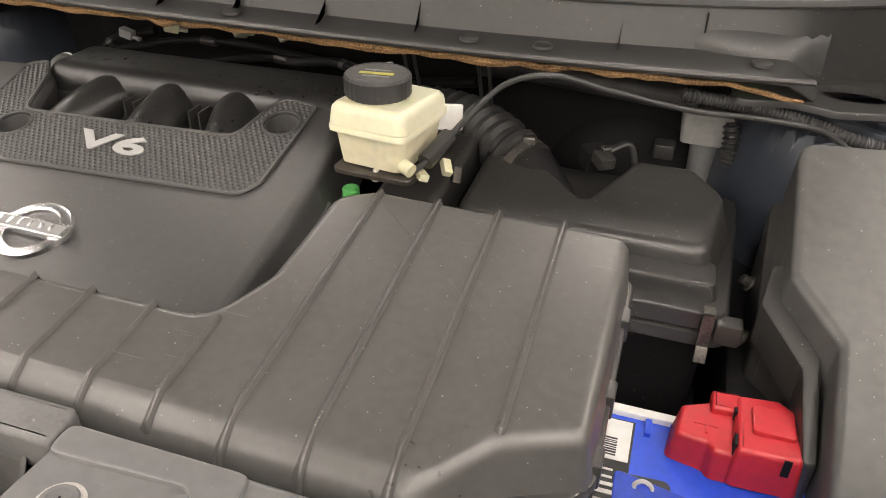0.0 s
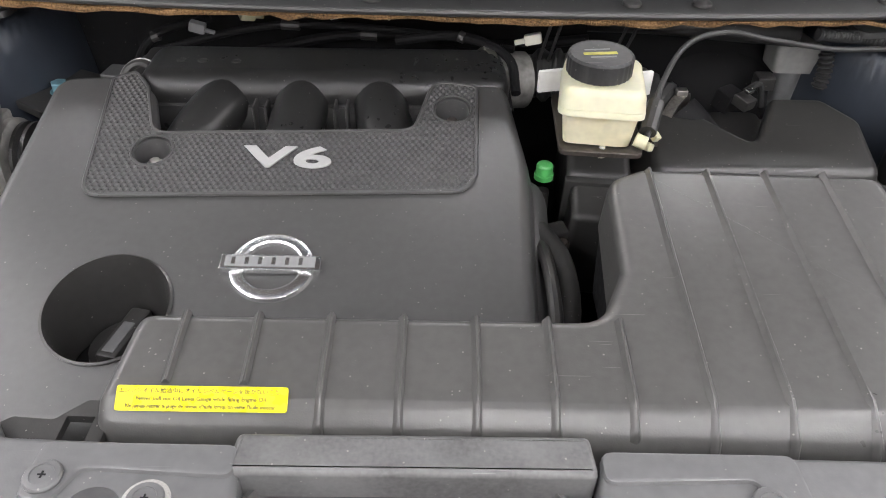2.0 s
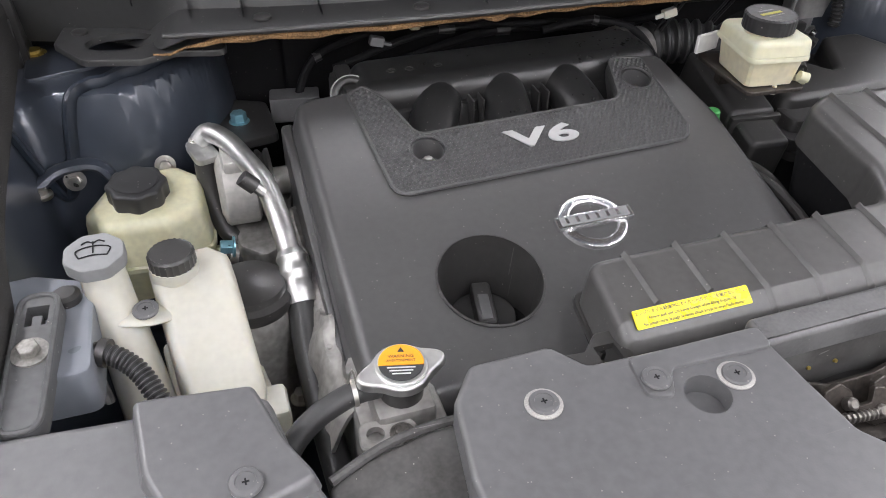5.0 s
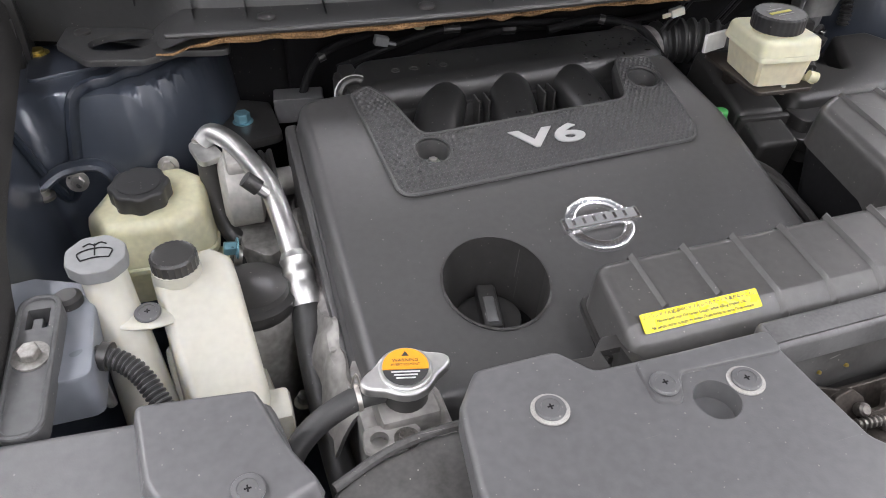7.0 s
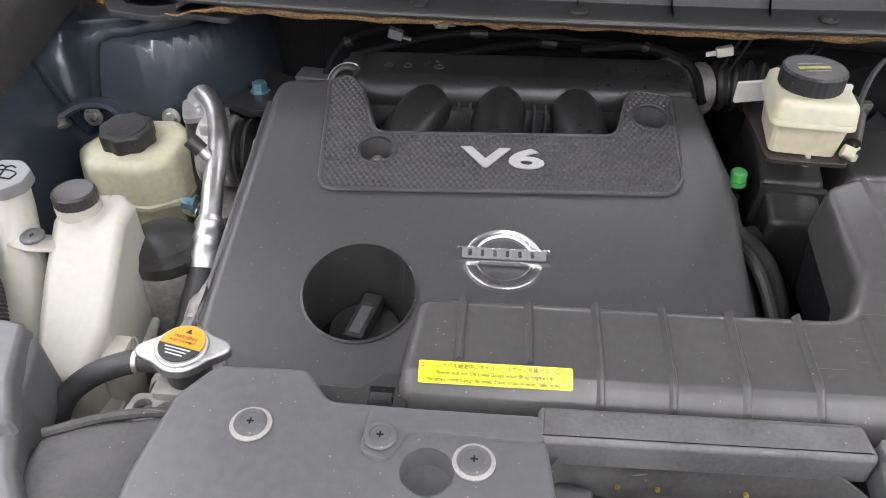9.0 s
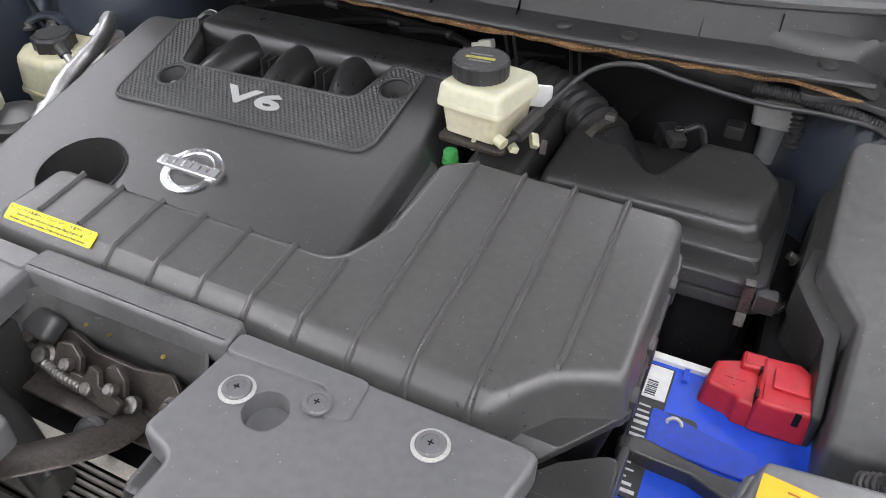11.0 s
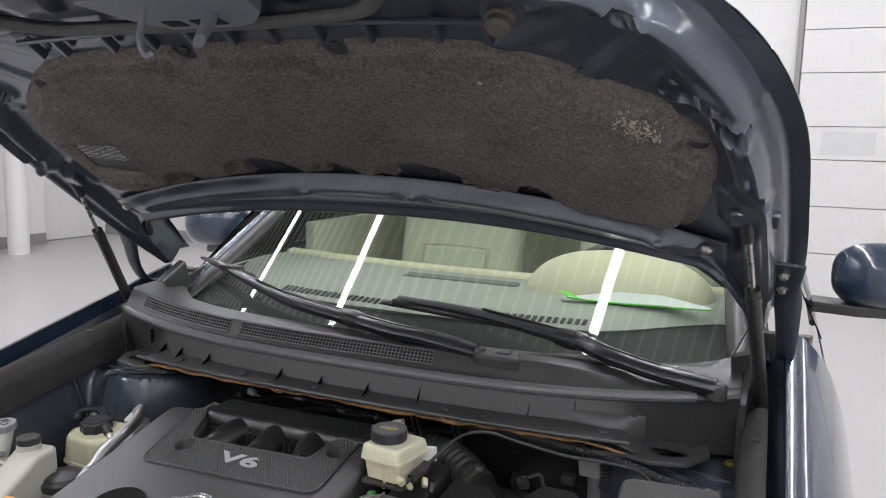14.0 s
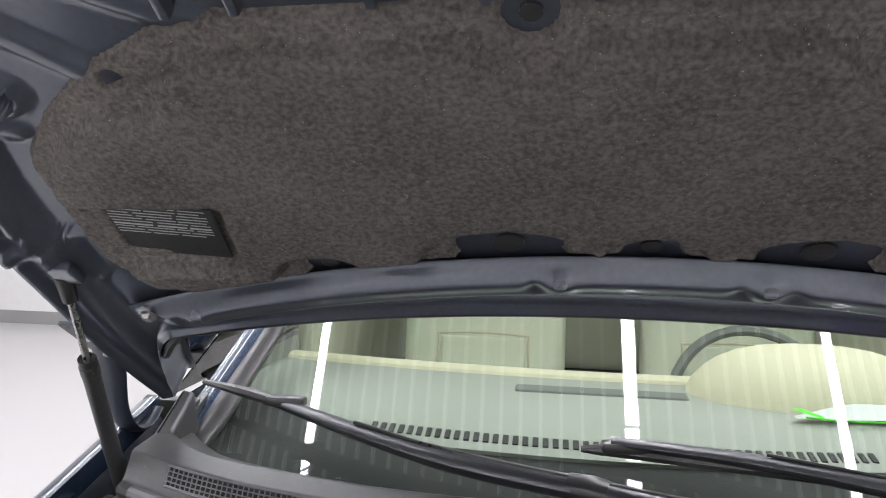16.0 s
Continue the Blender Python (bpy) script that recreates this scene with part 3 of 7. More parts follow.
# ---- intake manifold behind the cover ----
def manifold():
    t = thing("intake_manifold", "black plastic intake manifold with three runners", "intake manifold")
    part("plenum", moved(soften(box(-0.21, 0.23, -0.055, 0.05, -0.05, 0.026, 0.0), 0.026, 5), pose(-0.14, 0.79, 0.930, 0, 0, 1.5)), GLOSSY, t)
    part("plenum_seam", moved(soften(box(-0.214, 0.234, -0.059, 0.054, -0.014, -0.009, 0.0), 0.002, 2), pose(-0.14, 0.79, 0.930, 0, 0, 1.5)), GLOSSY, t)
    for x in (-0.30, -0.275, -0.235):
        part("moulded_mark", lathe([(0.006, 0), (0.006, 0.0008), (0.0045, 0.0008), (0.0045, 0.0003)], 16, (x, 0.775, 0.9562)), BLACK, t)
    part("ribbed_end", moved(soften(box(-0.012, 0.012, -0.05, 0.04, -0.06, 0.02, 0.0), 0.006, 2), pose(-0.352, 0.812, 0.920)), BLACK, t)
    for x, dx in ((-0.238, 0.052), (-0.152, 0.014), (-0.066, -0.024)):
        part("runner", tube([(x, 0.785, 0.895), (x - dx * 0.1, 0.75, 0.917), (x - dx * 0.5, 0.705, 0.905), (x - dx, 0.655, 0.872), (x - dx * 1.3, 0.62, 0.83)], [0.030, 0.032, 0.032, 0.031, 0.030], 22, 6), GLOSSY, t)
        part("runner_foot", box(x - dx - 0.036, x - dx + 0.036, 0.645, 0.672, 0.85, 0.893, 0.008), BLACK, t)
    part("plenum_shoulder", moved(soften(box(-0.20, 0.21, -0.02, 0.02, -0.06, 0.004, 0.0), 0.012, 4), pose(-0.14, 0.752, 0.918, -20, 0, 1.5)), GLOSSY, t)
    part("gasket_line", moved(box(-0.19, 0.19, -0.002, 0.002, -0.05, 0.0, 0.001), pose(-0.14, 0.717, 0.885, 0, 0, 1.5)), BLACK, t)
    for x in (-0.2, -0.107):
        for dx in (-0.008, 0.006):
            part("web", box(x + dx, x + dx + 0.003, 0.71, 0.75, 0.86, 0.93, 0.001), BLACK, t)
    part("end_flange", box(-0.372, -0.35, 0.795, 0.845, 0.86, 0.935, 0.008), BLACK, t)
    return t


manifold()


# ---- air intake duct over the front of the engine ----
def duct_z(x, y):
    return 0.938 + 0.130 * (y - 0.367) - max(0, 0.290 - y) * 0.60


def intake_duct():
    t = thing("intake_duct", "wide ribbed black plastic air intake duct over the engine", "air duct")
    plan = [(-0.232, 0.266), (-0.222, 0.366), (0.138, 0.367), (0.162, 0.42), (0.166, 0.535), (0.20, 0.552), (0.430, 0.547), (0.430, 0.338), (0.378, 0.318), (0.333, 0.264)]
    rad = [0.02, 0.016, 0.03, 0.02, 0.025, 0.01, 0.016, 0.012, 0.035, 0.015]
    part("upper_shell", prism(rounded(plan, rad), duct_z, lambda x, y: duct_z(x, y) - 0.055, 0.012, 4, 0.006, (0.29, 0.282, 0.275)), DUCT, t)
    big = [(x + (0.008 if x > 0 else -0.008), y + (0.006 if y > 0.3 else -0.004)) for x, y in plan]
    big[8], big[9] = (0.395, 0.290), (0.345, 0.250)
    part("flange", prism(rounded(big, rad), lambda x, y: duct_z(x, y) - 0.046, lambda x, y: duct_z(x, y) - 0.054, 0.003, 2, 0.0, (0.29, 0.275)), BLACK, t)
    # Underside in DARK: shade below the duct is put into its colour.
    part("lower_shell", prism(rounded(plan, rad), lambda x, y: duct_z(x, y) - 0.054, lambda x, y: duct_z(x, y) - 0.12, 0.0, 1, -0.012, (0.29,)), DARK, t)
    for i in range(7):
        x = -0.183 + 0.0556 * i
        bead(t, x, 0.363, x, 0.299 if i in (0, 1) else 0.270)
    for i, (xb, xf) in enumerate(((0.207, 0.207), (0.262, 0.263), (0.317, 0.321), (0.373, 0.375))):
        bead(t, xb, 0.545, xf, 0.268 if i < 3 else 0.326)
    tab = part("mount_tab", prism(rounded([(-0.312, 0.268), (-0.292, 0.284), (-0.262, 0.282), (-0.244, 0.300), (-0.222, 0.300), (-0.222, 0.256), (-0.30, 0.256)], 0.006), 0.909, 0.902, 0.002, 2), BLACK, t)
    cut(tab, box(-0.253, -0.233, 0.262, 0.284, 0.88, 0.93, 0))
    for x, y in ((0.434, 0.5), (0.434, 0.42), (0.434, 0.36), (-0.232, 0.3), (-0.05, 0.375), (0.08, 0.375), (0.3, 0.556)):
        part("clip", box(x - 0.006, x + 0.006, y - 0.01, y + 0.01, duct_z(x, y) - 0.062, duct_z(x, y) - 0.040, 0.002), BLACK, t)
    return t


def bead(t, xa, ya, xb, yb):
    """A crisp raised bead along the duct's top, from back to front and over both edges."""
    n = 16
    sec = ((-0.0046, -0.0006), (-0.0024, 0.0018), (-0.0009, 0.0040), (0.0009, 0.0040), (0.0020, 0.0022), (0.0030, -0.0006))

    def at(f, k):
        g = -0.02 + 1.04 * f
        x, y = xa + (xb - xa) * g, ya + (yb - ya) * g
        return (x + sec[k][0], y, duct_z(x, y) + sec[k][1] - (0.010 if f in (0, 1) else 0.0))

    part("bead", sheet([0, 0.02] + span(0.05, 0.95, n) + [0.98, 1], range(6), at, 0.0), DUCT, t, smooth=50)


intake_duct()


def yellow_label():
    m = pose(-0.1545, 0.2865, 0.9276, 33, 0, 0.3)
    t = thing("caution_label", "bright yellow caution label on the intake duct", "label", at=m)
    part("sheet", prism(rounded([(-0.0600, -0.0088), (0.0600, -0.0088), (0.0600, 0.0088), (-0.0600, 0.0088)], 0.002), 0.0008, -0.0004, 0), YELLOW, t)
    words("エンジンオイル給油中にオイルレベルゲージを抜かないこと。", 0.0042, INK, t, pose(0, 0.0051, 0.0011), 0.0001, bold=0.00002)
    words("Never pull out Oil Level Gauge while filling Engine Oil.", 0.0056, INK, t, pose(0, -0.0003, 0.0011) @ Matrix.Diagonal((0.74, 0.75, 1, 1)), 0.0001, bold=0.00004)
    words("Ne jamais retirer la jauge de niveau d'huile lorsqu'on verse l'huile moteur.", 0.0056, INK, t, pose(0, -0.0055, 0.0011) @ Matrix.Diagonal((0.63, 0.75, 1, 1)), 0.0001, bold=0.00004)


yellow_label()


# ---- radiator covers, latch well ----
def rad_z(x, y):
    return 0.928 + 0.05 * (y - 0.22)


def radiator_cover(sign):
    t = thing("radiator_cover", "grey-black plastic radiator support cover held by push clips", "trim cover", "radiator covers")
    pts = [(0.395, 0.248), (0.372, 0.279), (0.30, 0.280), (0.278, 0.252), (0.118, 0.248), (0.112, 0.19), (0.105, 0.135), (0.085, 0.11), (-0.01, 0.098), (-0.01, -0.06), (0.40, -0.06), (0.405, 0.18)]
    if sign > 0:
        pts = [(0.392, 0.246)] + pts[4:7] + [(0.142, 0.125), (0.14, -0.06), (0.385, -0.06), (0.382, 0.19)]
    pts = [(sign * x, y) for x, y in pts]
    plate = part("plate", prism(rounded(pts, 0.012, 3), rad_z, lambda x, y: rad_z(x, y) - 0.028, 0.006, 3), GREYP, t)
    cut(plate, lathe([(0.0185, -0.019), (0.0195, 0.03)], 40, (-0.2 if sign < 0 else 0.184, 0.196 if sign < 0 else 0.188, rad_z(0, 0.196))))
    part("raised_land", prism(rounded([(sign * x, y) for x, y in ((0.118, 0.246), (0.246, 0.246), (0.249, 0.206), (0.228, 0.199), (0.215, 0.226), (0.118, 0.222))], 0.008, 3), lambda x, y: rad_z(x, y) + 0.0035, lambda x, y: rad_z(x, y) - 0.003, 0.003, 2), GREYP, t)
    return t


for sgn in (-1, 1):
    radiator_cover(sgn)
    for px, py, rg in ((0.330, 0.224, True), (0.235, 0.218, False), (0.168, 0.205, True)):
        if sgn > 0:
            px, py = px - 0.016, py - 0.010
        push_clip("push_clip", pose(sgn * px, py, rad_z(0, py) + (0.0005 if rg else 0.003)), "worn round push clip with a pale washer" if rg else "grey round push clip with a cross slot", rg)


def latch_trim():
    t = thing("latch_trim", "grey-black plastic lip above the hood latch well", "trim")
    part("lip", prism(rounded([(-0.125, 0.225), (-0.122, 0.256), (0.113, 0.258), (0.116, 0.227)], 0.006), lambda x, y: 0.931 + 0.05 * (y - 0.22), lambda x, y: 0.905, 0.005, 3), LIPM, t)
    part("back_wall", sheet(span(-0.135, 0.120, 35), span(0, 1, 9), lambda x, v: (x, 0.236 - 0.010 * math.sin(3 * v) - 0.050 * ease((abs(x + 0.007) - 0.085) / 0.05) + 0.004 * noise.noise((x * 18, v * 2, 0)), 0.912 - 0.075 * v), 0.003), DUSTY, t, "dusty moulded wall")
    return t


latch_trim()


# ---- hood ----
HOOD = pose(0, 0.468, 1.681, -33.62)


def hood_bow(x):
    return -0.085 * x * x - 0.25 * max(0, abs(x) - 0.7) ** 2


def hood_dip(s):
    """How far the nose of the hood curls down."""
    return -1.2 * max(0, -0.04 - s) ** 1.6


def hood_rear(x):
    return 0.520 + 0.055 * (abs(x) / 0.65) ** 2.6 + min(0.21, 22 * max(0, abs(x) - 0.65) ** 2)


HOOD_SIDE = ((-0.36, 0.30), (-0.25, 0.46), (-0.16, 0.575), (-0.08, 0.658), (-0.036, 0.70), (0.05, 0.754), (0.146, 0.788), (0.233, 0.806), (0.388, 0.819), (0.59, 0.83), (0.8, 0.825))


def hood_half(s):
    """Half the hood's width along its slope, on a smooth curve."""
    pts = HOOD_SIDE
    for k in range(len(pts) - 1):
        (a, wa), (b, wb) = pts[k], pts[k + 1]
        if s <= b or k == len(pts) - 2:
            f = min(1, max(0, (s - a) / (b - a)))
            ma = (wb - pts[k - 1][1]) / (b - pts[k - 1][0]) if k else (wb - wa) / (b - a)
            mb = (pts[k + 2][1] - wa) / (pts[k + 2][0] - a) if k + 2 < len(pts) else (wb - wa) / (b - a)
            h = b - a
            return (2 * f ** 3 - 3 * f ** 2 + 1) * wa + (f ** 3 - 2 * f ** 2 + f) * h * ma + (3 * f ** 2 - 2 * f ** 3) * wb + (f ** 3 - f ** 2) * h * mb


def hood():
    t = thing("hood", "open dark blue hood with a felt pad under it", "hood", at=HOOD)
    us, vs = span(-1, 1, 49), span(0, 1, 33)

    def skin(lift):
        def at(u, v):
            x0 = u * 0.832
            s = -0.36 + v * (hood_rear(x0) + 0.36)
            x = u * hood_half(s)
            return (x, s, lift - 0.045 * x * x + hood_dip(s))
        return at

    part("outer_skin", sheet(us, vs, skin(0.038), 0.002), PAINT, t, "dark blue painted outer skin")

    ribs = [  # raised bars of the pressing: ends, half width, height
        ((0.529, 0.060), (0.606, -0.018), 0.012, 0.007), ((0.643, 0.124), (0.69, 0.106), 0.008, 0.006),
        ((0.704, 0.145), (0.722, 0.262), 0.007, 0.009), ((0.727, 0.140), (0.745, 0.255), 0.007, 0.009),
        ((0.40, 0.02), (0.56, -0.075), 0.012, 0.005), ((0.018, -0.300), (0.136, -0.100), 0.010, 0.010),
        ((0.102, -0.33), (0.282, -0.130), 0.012, 0.010), ((0.23, -0.33), (0.30, -0.20), 0.008, 0.007),
        ((0.66, 0.30), (0.775, 0.305), 0.009, 0.008), ((0.70, 0.325), (0.70, 0.40), 0.009, 0.006)]
    dishes = ((0.650, 0.072, 0.033, 0.024, 0.010), (0.709, 0.122, 0.020, 0.017, 0.012), (0.585, -0.085, 0.030, 0.022, 0.006))

    def press(x, s):
        """How far the pressed panel stands out towards the engine at a place."""
        a, out = abs(x), 0.0
        for (ax, ay), (bx, by), w, h in ribs:
            ux, uy = bx - ax, by - ay
            f = max(0, min(1, ((a - ax) * ux + (s - ay) * uy) / (ux * ux + uy * uy)))
            out = max(out, h * ease((w + 0.006 - math.hypot(a - ax - f * ux, s - ay - f * uy)) / 0.009))
        for cx, cy, rx, ry, h in dishes:
            d = math.hypot((a - cx) / rx, (s - cy) / ry)
            out += h * ease((1.45 - d) / 0.3) - (h + 0.014) * ease((1.02 - d) / 0.16)
        d = math.hypot((a - 0.462) / 1.0, (s + 0.125) / 0.95)  # cone under the bump stop
        out += 0.026 * ease((0.088 - d) / 0.060)
        return out

    def inner(u, v):
        x, s, z = skin(0.038)(u, v)
        e = min(hood_half(s) - abs(x), (hood_rear(x) - s) * 1.6, s + 0.36)
        deep = ease((e - 0.034) / 0.020)
        lip = 0.010 * math.exp(-((e - 0.060) / 0.010) ** 2)
        well = 0.024 * ease((e - 0.088) / 0.03)
        return (x, s, (z - 0.006) * (1 - deep) + (hood_bow(x) + well - lip - 0.006 + hood_dip(s) - press(x, s)) * deep)

    part("inner_panel", sheet(span(-1, 1, 261), span(0, 1, 171), inner, 0.0), HOODIN, t, "dark blue painted inner panel", smooth=60)
    # felt pad with scalloped edge and a window for the sticker
    edge = rounded([(-0.657, 0.23), (-0.645, 0.155), (-0.596, 0.10), (-0.523, 0.044), (-0.457, 0.012), (-0.40, 0.0), (-0.2, 0.003), (0.0, 0.003), (0.27, 0.002), (0.371, 0.006), (0.436, 0.024), (0.487, 0.044), (0.55, 0.076), (0.612, 0.104), (0.642, 0.137), (0.668, 0.168), (0.682, 0.22), (0.682, 0.268), (0.666, 0.356), (0.648, 0.418), (0.607, 0.446), (0.56, 0.440), (0.42, 0.408), (0.29, 0.382), (0.15, 0.366), (0.0, 0.360), (-0.15, 0.366), (-0.29, 0.382), (-0.42, 0.408), (-0.56, 0.436), (-0.63, 0.42), (-0.662, 0.36)], 0.03, 3)
    notches = ((-0.008, 0.358, 0.036), (-0.172, 0.356, 0.056), (0.174, 0.356, 0.056), (0.372, 0.392, 0.034), (-0.397, 0.396, 0.034), (-0.146, 0.010, 0.028), (0.143, 0.012, 0.028), (0.515, 0.052, 0.014), (0.661, 0.199, 0.019), (-0.511, 0.057, 0.014))
    tilt = radians(6)

    @functools.lru_cache(None)
    def depth(x, s):
        d = inside(edge, x, s)
        for a, b, r in notches:
            d = min(d, math.hypot((x - a) * (0.8 if r > 0.05 else 1), (s - b) * (1.15 if r > 0.05 else 1)) - r)
        a, b = x + 0.563, s - 0.293
        a, b = a * math.cos(tilt) + b * math.sin(tilt), b * math.cos(tilt) - a * math.sin(tilt)
        return min(d, max(abs(a) - 0.058, abs(b) - 0.046))

    def felt(x, s):
        d = depth(x, s)
        ruff = 0.0024 * noise.noise((x * 22, s * 22, 7.0)) + 0.0016 * noise.noise((x * 60, s * 60, 1.0)) + 0.0014 * noise.noise((x * 170, s * 170, 4.0))
        return hood_bow(x) + 0.021 - 0.015 * ease((d + 0.006) / 0.006) - 0.024 * ease((d - 0.014 - 0.004 * noise.noise((x * 9, s * 9, 2.0))) / 0.017) + ruff

    pad = part("felt_pad", field(span(-0.68, 0.71, 349), span(-0.02, 0.46, 121), felt, lambda x, s: depth(x, s) > -0.008), FELT, t, "dark grey felt sound pad with pale dust and painted rim light", smooth=80)
    # Rim faces take the paler felt: dust, plus bevel light put into colour.
    pad.data.materials.append(FELTRIM)
    for f in pad.data.polygons:
        x, q = f.center.x, f.center.y
        if depth(x, q) + 0.010 * noise.noise((x * 40, q * 40, 3.0)) < 0.018:
            f.material_index = 1
    for x, s, r in notches[:8]:
        part("pad_clip", lathe([(r * 0.34, 0.0), (r * 0.34, -0.004), (r * 0.15, -0.006)], 16, (x, s, hood_bow(x) + 0.018)), BLACK, t)
    # pressed ridge behind the pad
    def ridge(u, v):
        x = u * 0.70
        s0 = 0.374 + 0.078 * (abs(x) / 0.6) ** 2
        lump = sum(math.exp(-((x - c) / 0.014) ** 2) for c in (-0.588, -0.110, 0.128, 0.588)) - 0.8 * sum(math.exp(-((x - c) / 0.012) ** 2) for c in (-0.618, -0.140, 0.098, 0.158, 0.618))
        k = ease(v / 0.22) * (1 - 0.10 * ease((v - 0.22) / 0.28)) if v < 0.5 else 0.90 * (0.5 + 0.5 * math.cos(math.pi * (v - 0.5) / 0.5)) ** 0.8
        fade = ease((0.70 - abs(x)) / 0.09)
        return (x, s0 + 0.085 * v, hood_bow(x) + 0.010 - (0.030 + 0.007 * lump * math.sin(math.pi * min(1, v * 1.6)) ** 2) * k * fade)
    part("rear_ridge", sheet(span(-1, 1, 221), span(0, 1, 31), ridge, 0.001), HOODIN, t, smooth=60)
    # Stamps on the ridge; their paler colour paints the crest's highlights.
    for x in (-0.588, -0.110, 0.128, 0.588):
        q = 0.374 + 0.078 * (abs(x) / 0.6) ** 2 + 0.024
        part("ridge_stamp_highlight", box(x - 0.009, x + 0.009, q - 0.012, q + 0.006, hood_bow(x) - 0.026, hood_bow(x) - 0.008, 0.005, 3), HOODLIGHT, t)
    # seal lip along the rear edge
    part("rear_seal", tube([(x, hood_rear(x) - 0.025, hood_bow(x) - 0.004) for x in span(-0.70, 0.70, 31)], 0.009, 8, 2), RUBBER, t)
    # front seal strip, pocket webs and striker
    way = [(-0.43, -0.31), (-0.385, -0.22), (-0.348, -0.145), (-0.295, -0.106), (-0.17, -0.092), (0.0, -0.085), (0.125, -0.089), (0.205, -0.100), (0.255, -0.110), (0.292, -0.134), (0.327, -0.183), (0.385, -0.25), (0.43, -0.31)]
    part("front_seal", tube([(x, q, hood_bow(x) + hood_dip(q) - 0.016) for x, q in way], 0.0125, 12, 6, squash=0.8), SEALGREY, t, "grey rubber seal strip")
    part("seal_foot", tube([(x, q + 0.006, hood_bow(x) + hood_dip(q) - 0.006) for x, q in way], 0.010, 8, 6, squash=0.8), RUBBER, t)
    for x in (-0.430, -0.374, -0.266, -0.179, -0.095, -0.02, 0.058, 0.140, 0.224, 0.331, 0.405):
        part("pocket_web", box(x - 0.005, x + 0.005, -0.058, -0.012, hood_bow(x) - 0.003, hood_bow(x) + 0.014, 0.003), HOODIN, t)
    part("pocket_lip", tube([(x, -0.060, hood_bow(x) - 0.004) for x in span(-0.44, 0.44, 15)], 0.005, 8, 2), HOODIN, t)
    plate = prism(rounded([(-0.115, -0.10), (0.16, -0.10), (0.135, -0.020), (0.095, 0.020), (0.062, 0.032), (-0.055, 0.032), (-0.085, 0.0)], 0.016), 0.0, -0.03, 0.0, 1)
    soften(plate, 0.009, 3)
    part("striker_bracket", moved(plate, pose(0.01, -0.146, hood_dip(-0.146) - 0.004, 26)), HOODLIGHT, t, "blue-grey painted striker bracket")
    # Near-black blocks on the plate paint its shaded openings.
    for x0, x1 in ((-0.046, -0.012), (0.004, 0.056)):
        part("bracket_opening_shade", moved(box(x0, x1, -0.006, 0.018, -0.0315, -0.026, 0.002), pose(0.01, -0.146, hood_dip(-0.146) - 0.004, 26)), VOID, t, "near-black block painting a shaded opening")
    part("striker_tab", tube([(0.062, -0.155, hood_dip(-0.16) - 0.02), (0.066, -0.15, -0.085), (0.068, -0.152, -0.118)], [0.022, 0.021, 0.017], 12, 4, squash=0.45), HOODLIGHT, t)
    part("safety_hook", tube([(-0.004, -0.22, -0.08), (-0.002, -0.195, -0.10), (0.0, -0.180, -0.135), (0.012, -0.170, -0.155), (0.020, -0.168, -0.150)], 0.0045, 8, 4), HOODLIGHT, t, "bent wire hook")
    part("green_sticker", moved(box(-0.034, 0.034, -0.018, 0.018, -0.0012, 0, 0), pose(0.192, -0.212, hood_bow(0.19) + hood_dip(-0.212) - 0.012, 26)), TEAL, t, "teal green sticker")
    # flaked pale dust on the felt
    rng = random.Random(5)
    crumbs = []
    for k in range(300):
        if k < 190:
            x, q = rng.gauss(0.588, 0.013), rng.gauss(0.132, 0.014)
            x, q = x + (q - 0.135) * 0.6, q
        else:
            x, q = rng.uniform(0.30, 0.67), rng.uniform(0.03, 0.22)
        if depth(x, q) < 0.01:
            continue
        r = rng.uniform(0.0006, 0.0022) * (0.6 if k >= 190 else 1) * (6 if k in (200, 211) else 1)
        crumbs.append(moved(lathe([(r, 0.001), (r * 0.8, -0.0010), (r * 0.3, -0.0016)], 5), pose(x, q, felt(x, q), 0, 0, rng.uniform(0, 90)) @ Matrix.Diagonal((rng.uniform(0.7, 1.8), 1, 1, 1))))
    part("dust_flake", join(*crumbs), CRUMB, t, "pale flaked dust on the felt", kind="stuff")
    for sg in (-1, 1):
        part("bump_stop", lathe([(0.018, 0.0), (0.018, -0.012), (0.015, -0.015), (0.016, -0.024), (0.011, -0.028), (0.001, -0.028)], 24, (sg * 0.462, -0.125, hood_bow(0.462) + hood_dip(-0.125) - 0.026)), STOPRUB, t, "brown-grey rubber bump stop")
        part("bump_stop_seat", lathe([(0.027, 0.006), (0.026, -0.001), (0.019, -0.003)], 28, (sg * 0.462, -0.125, hood_bow(0.462) + hood_dip(-0.125) - 0.028)), HOODIN, t)
        part("strut_mount", box(sg * 0.742 - 0.038, sg * 0.742 + 0.038, 0.345, 0.385, hood_bow(0.737) - 0.006, hood_bow(0.737) + 0.01, 0.006), HOODIN, t)
        part("hinge_bolt", moved(lathe([(0.012, 0.0), (0.012, -0.004), (0.007, -0.009)], 6), pose(sg * 0.667, 0.485, hood_bow(0.667) - 0.004)), STEEL, t)
    return t


# Colour for painting the shade of openings that are not cut.
VOID = mat("painted_void_shade", (0.006, 0.006, 0.006), 0.8, bump=0)
STOPRUB = mat("brown_grey_rubber", (0.075, 0.066, 0.058), 0.7, dust=0.2)
SEALGREY = mat("grey_rubber", (0.10, 0.10, 0.098), 0.6, dust=0.2)
HOODLIGHT = mat("blue_grey_primer_and_highlight", (0.21, 0.225, 0.255), 0.38, var=0.12, coat=0.3, scale=12, bump=0)
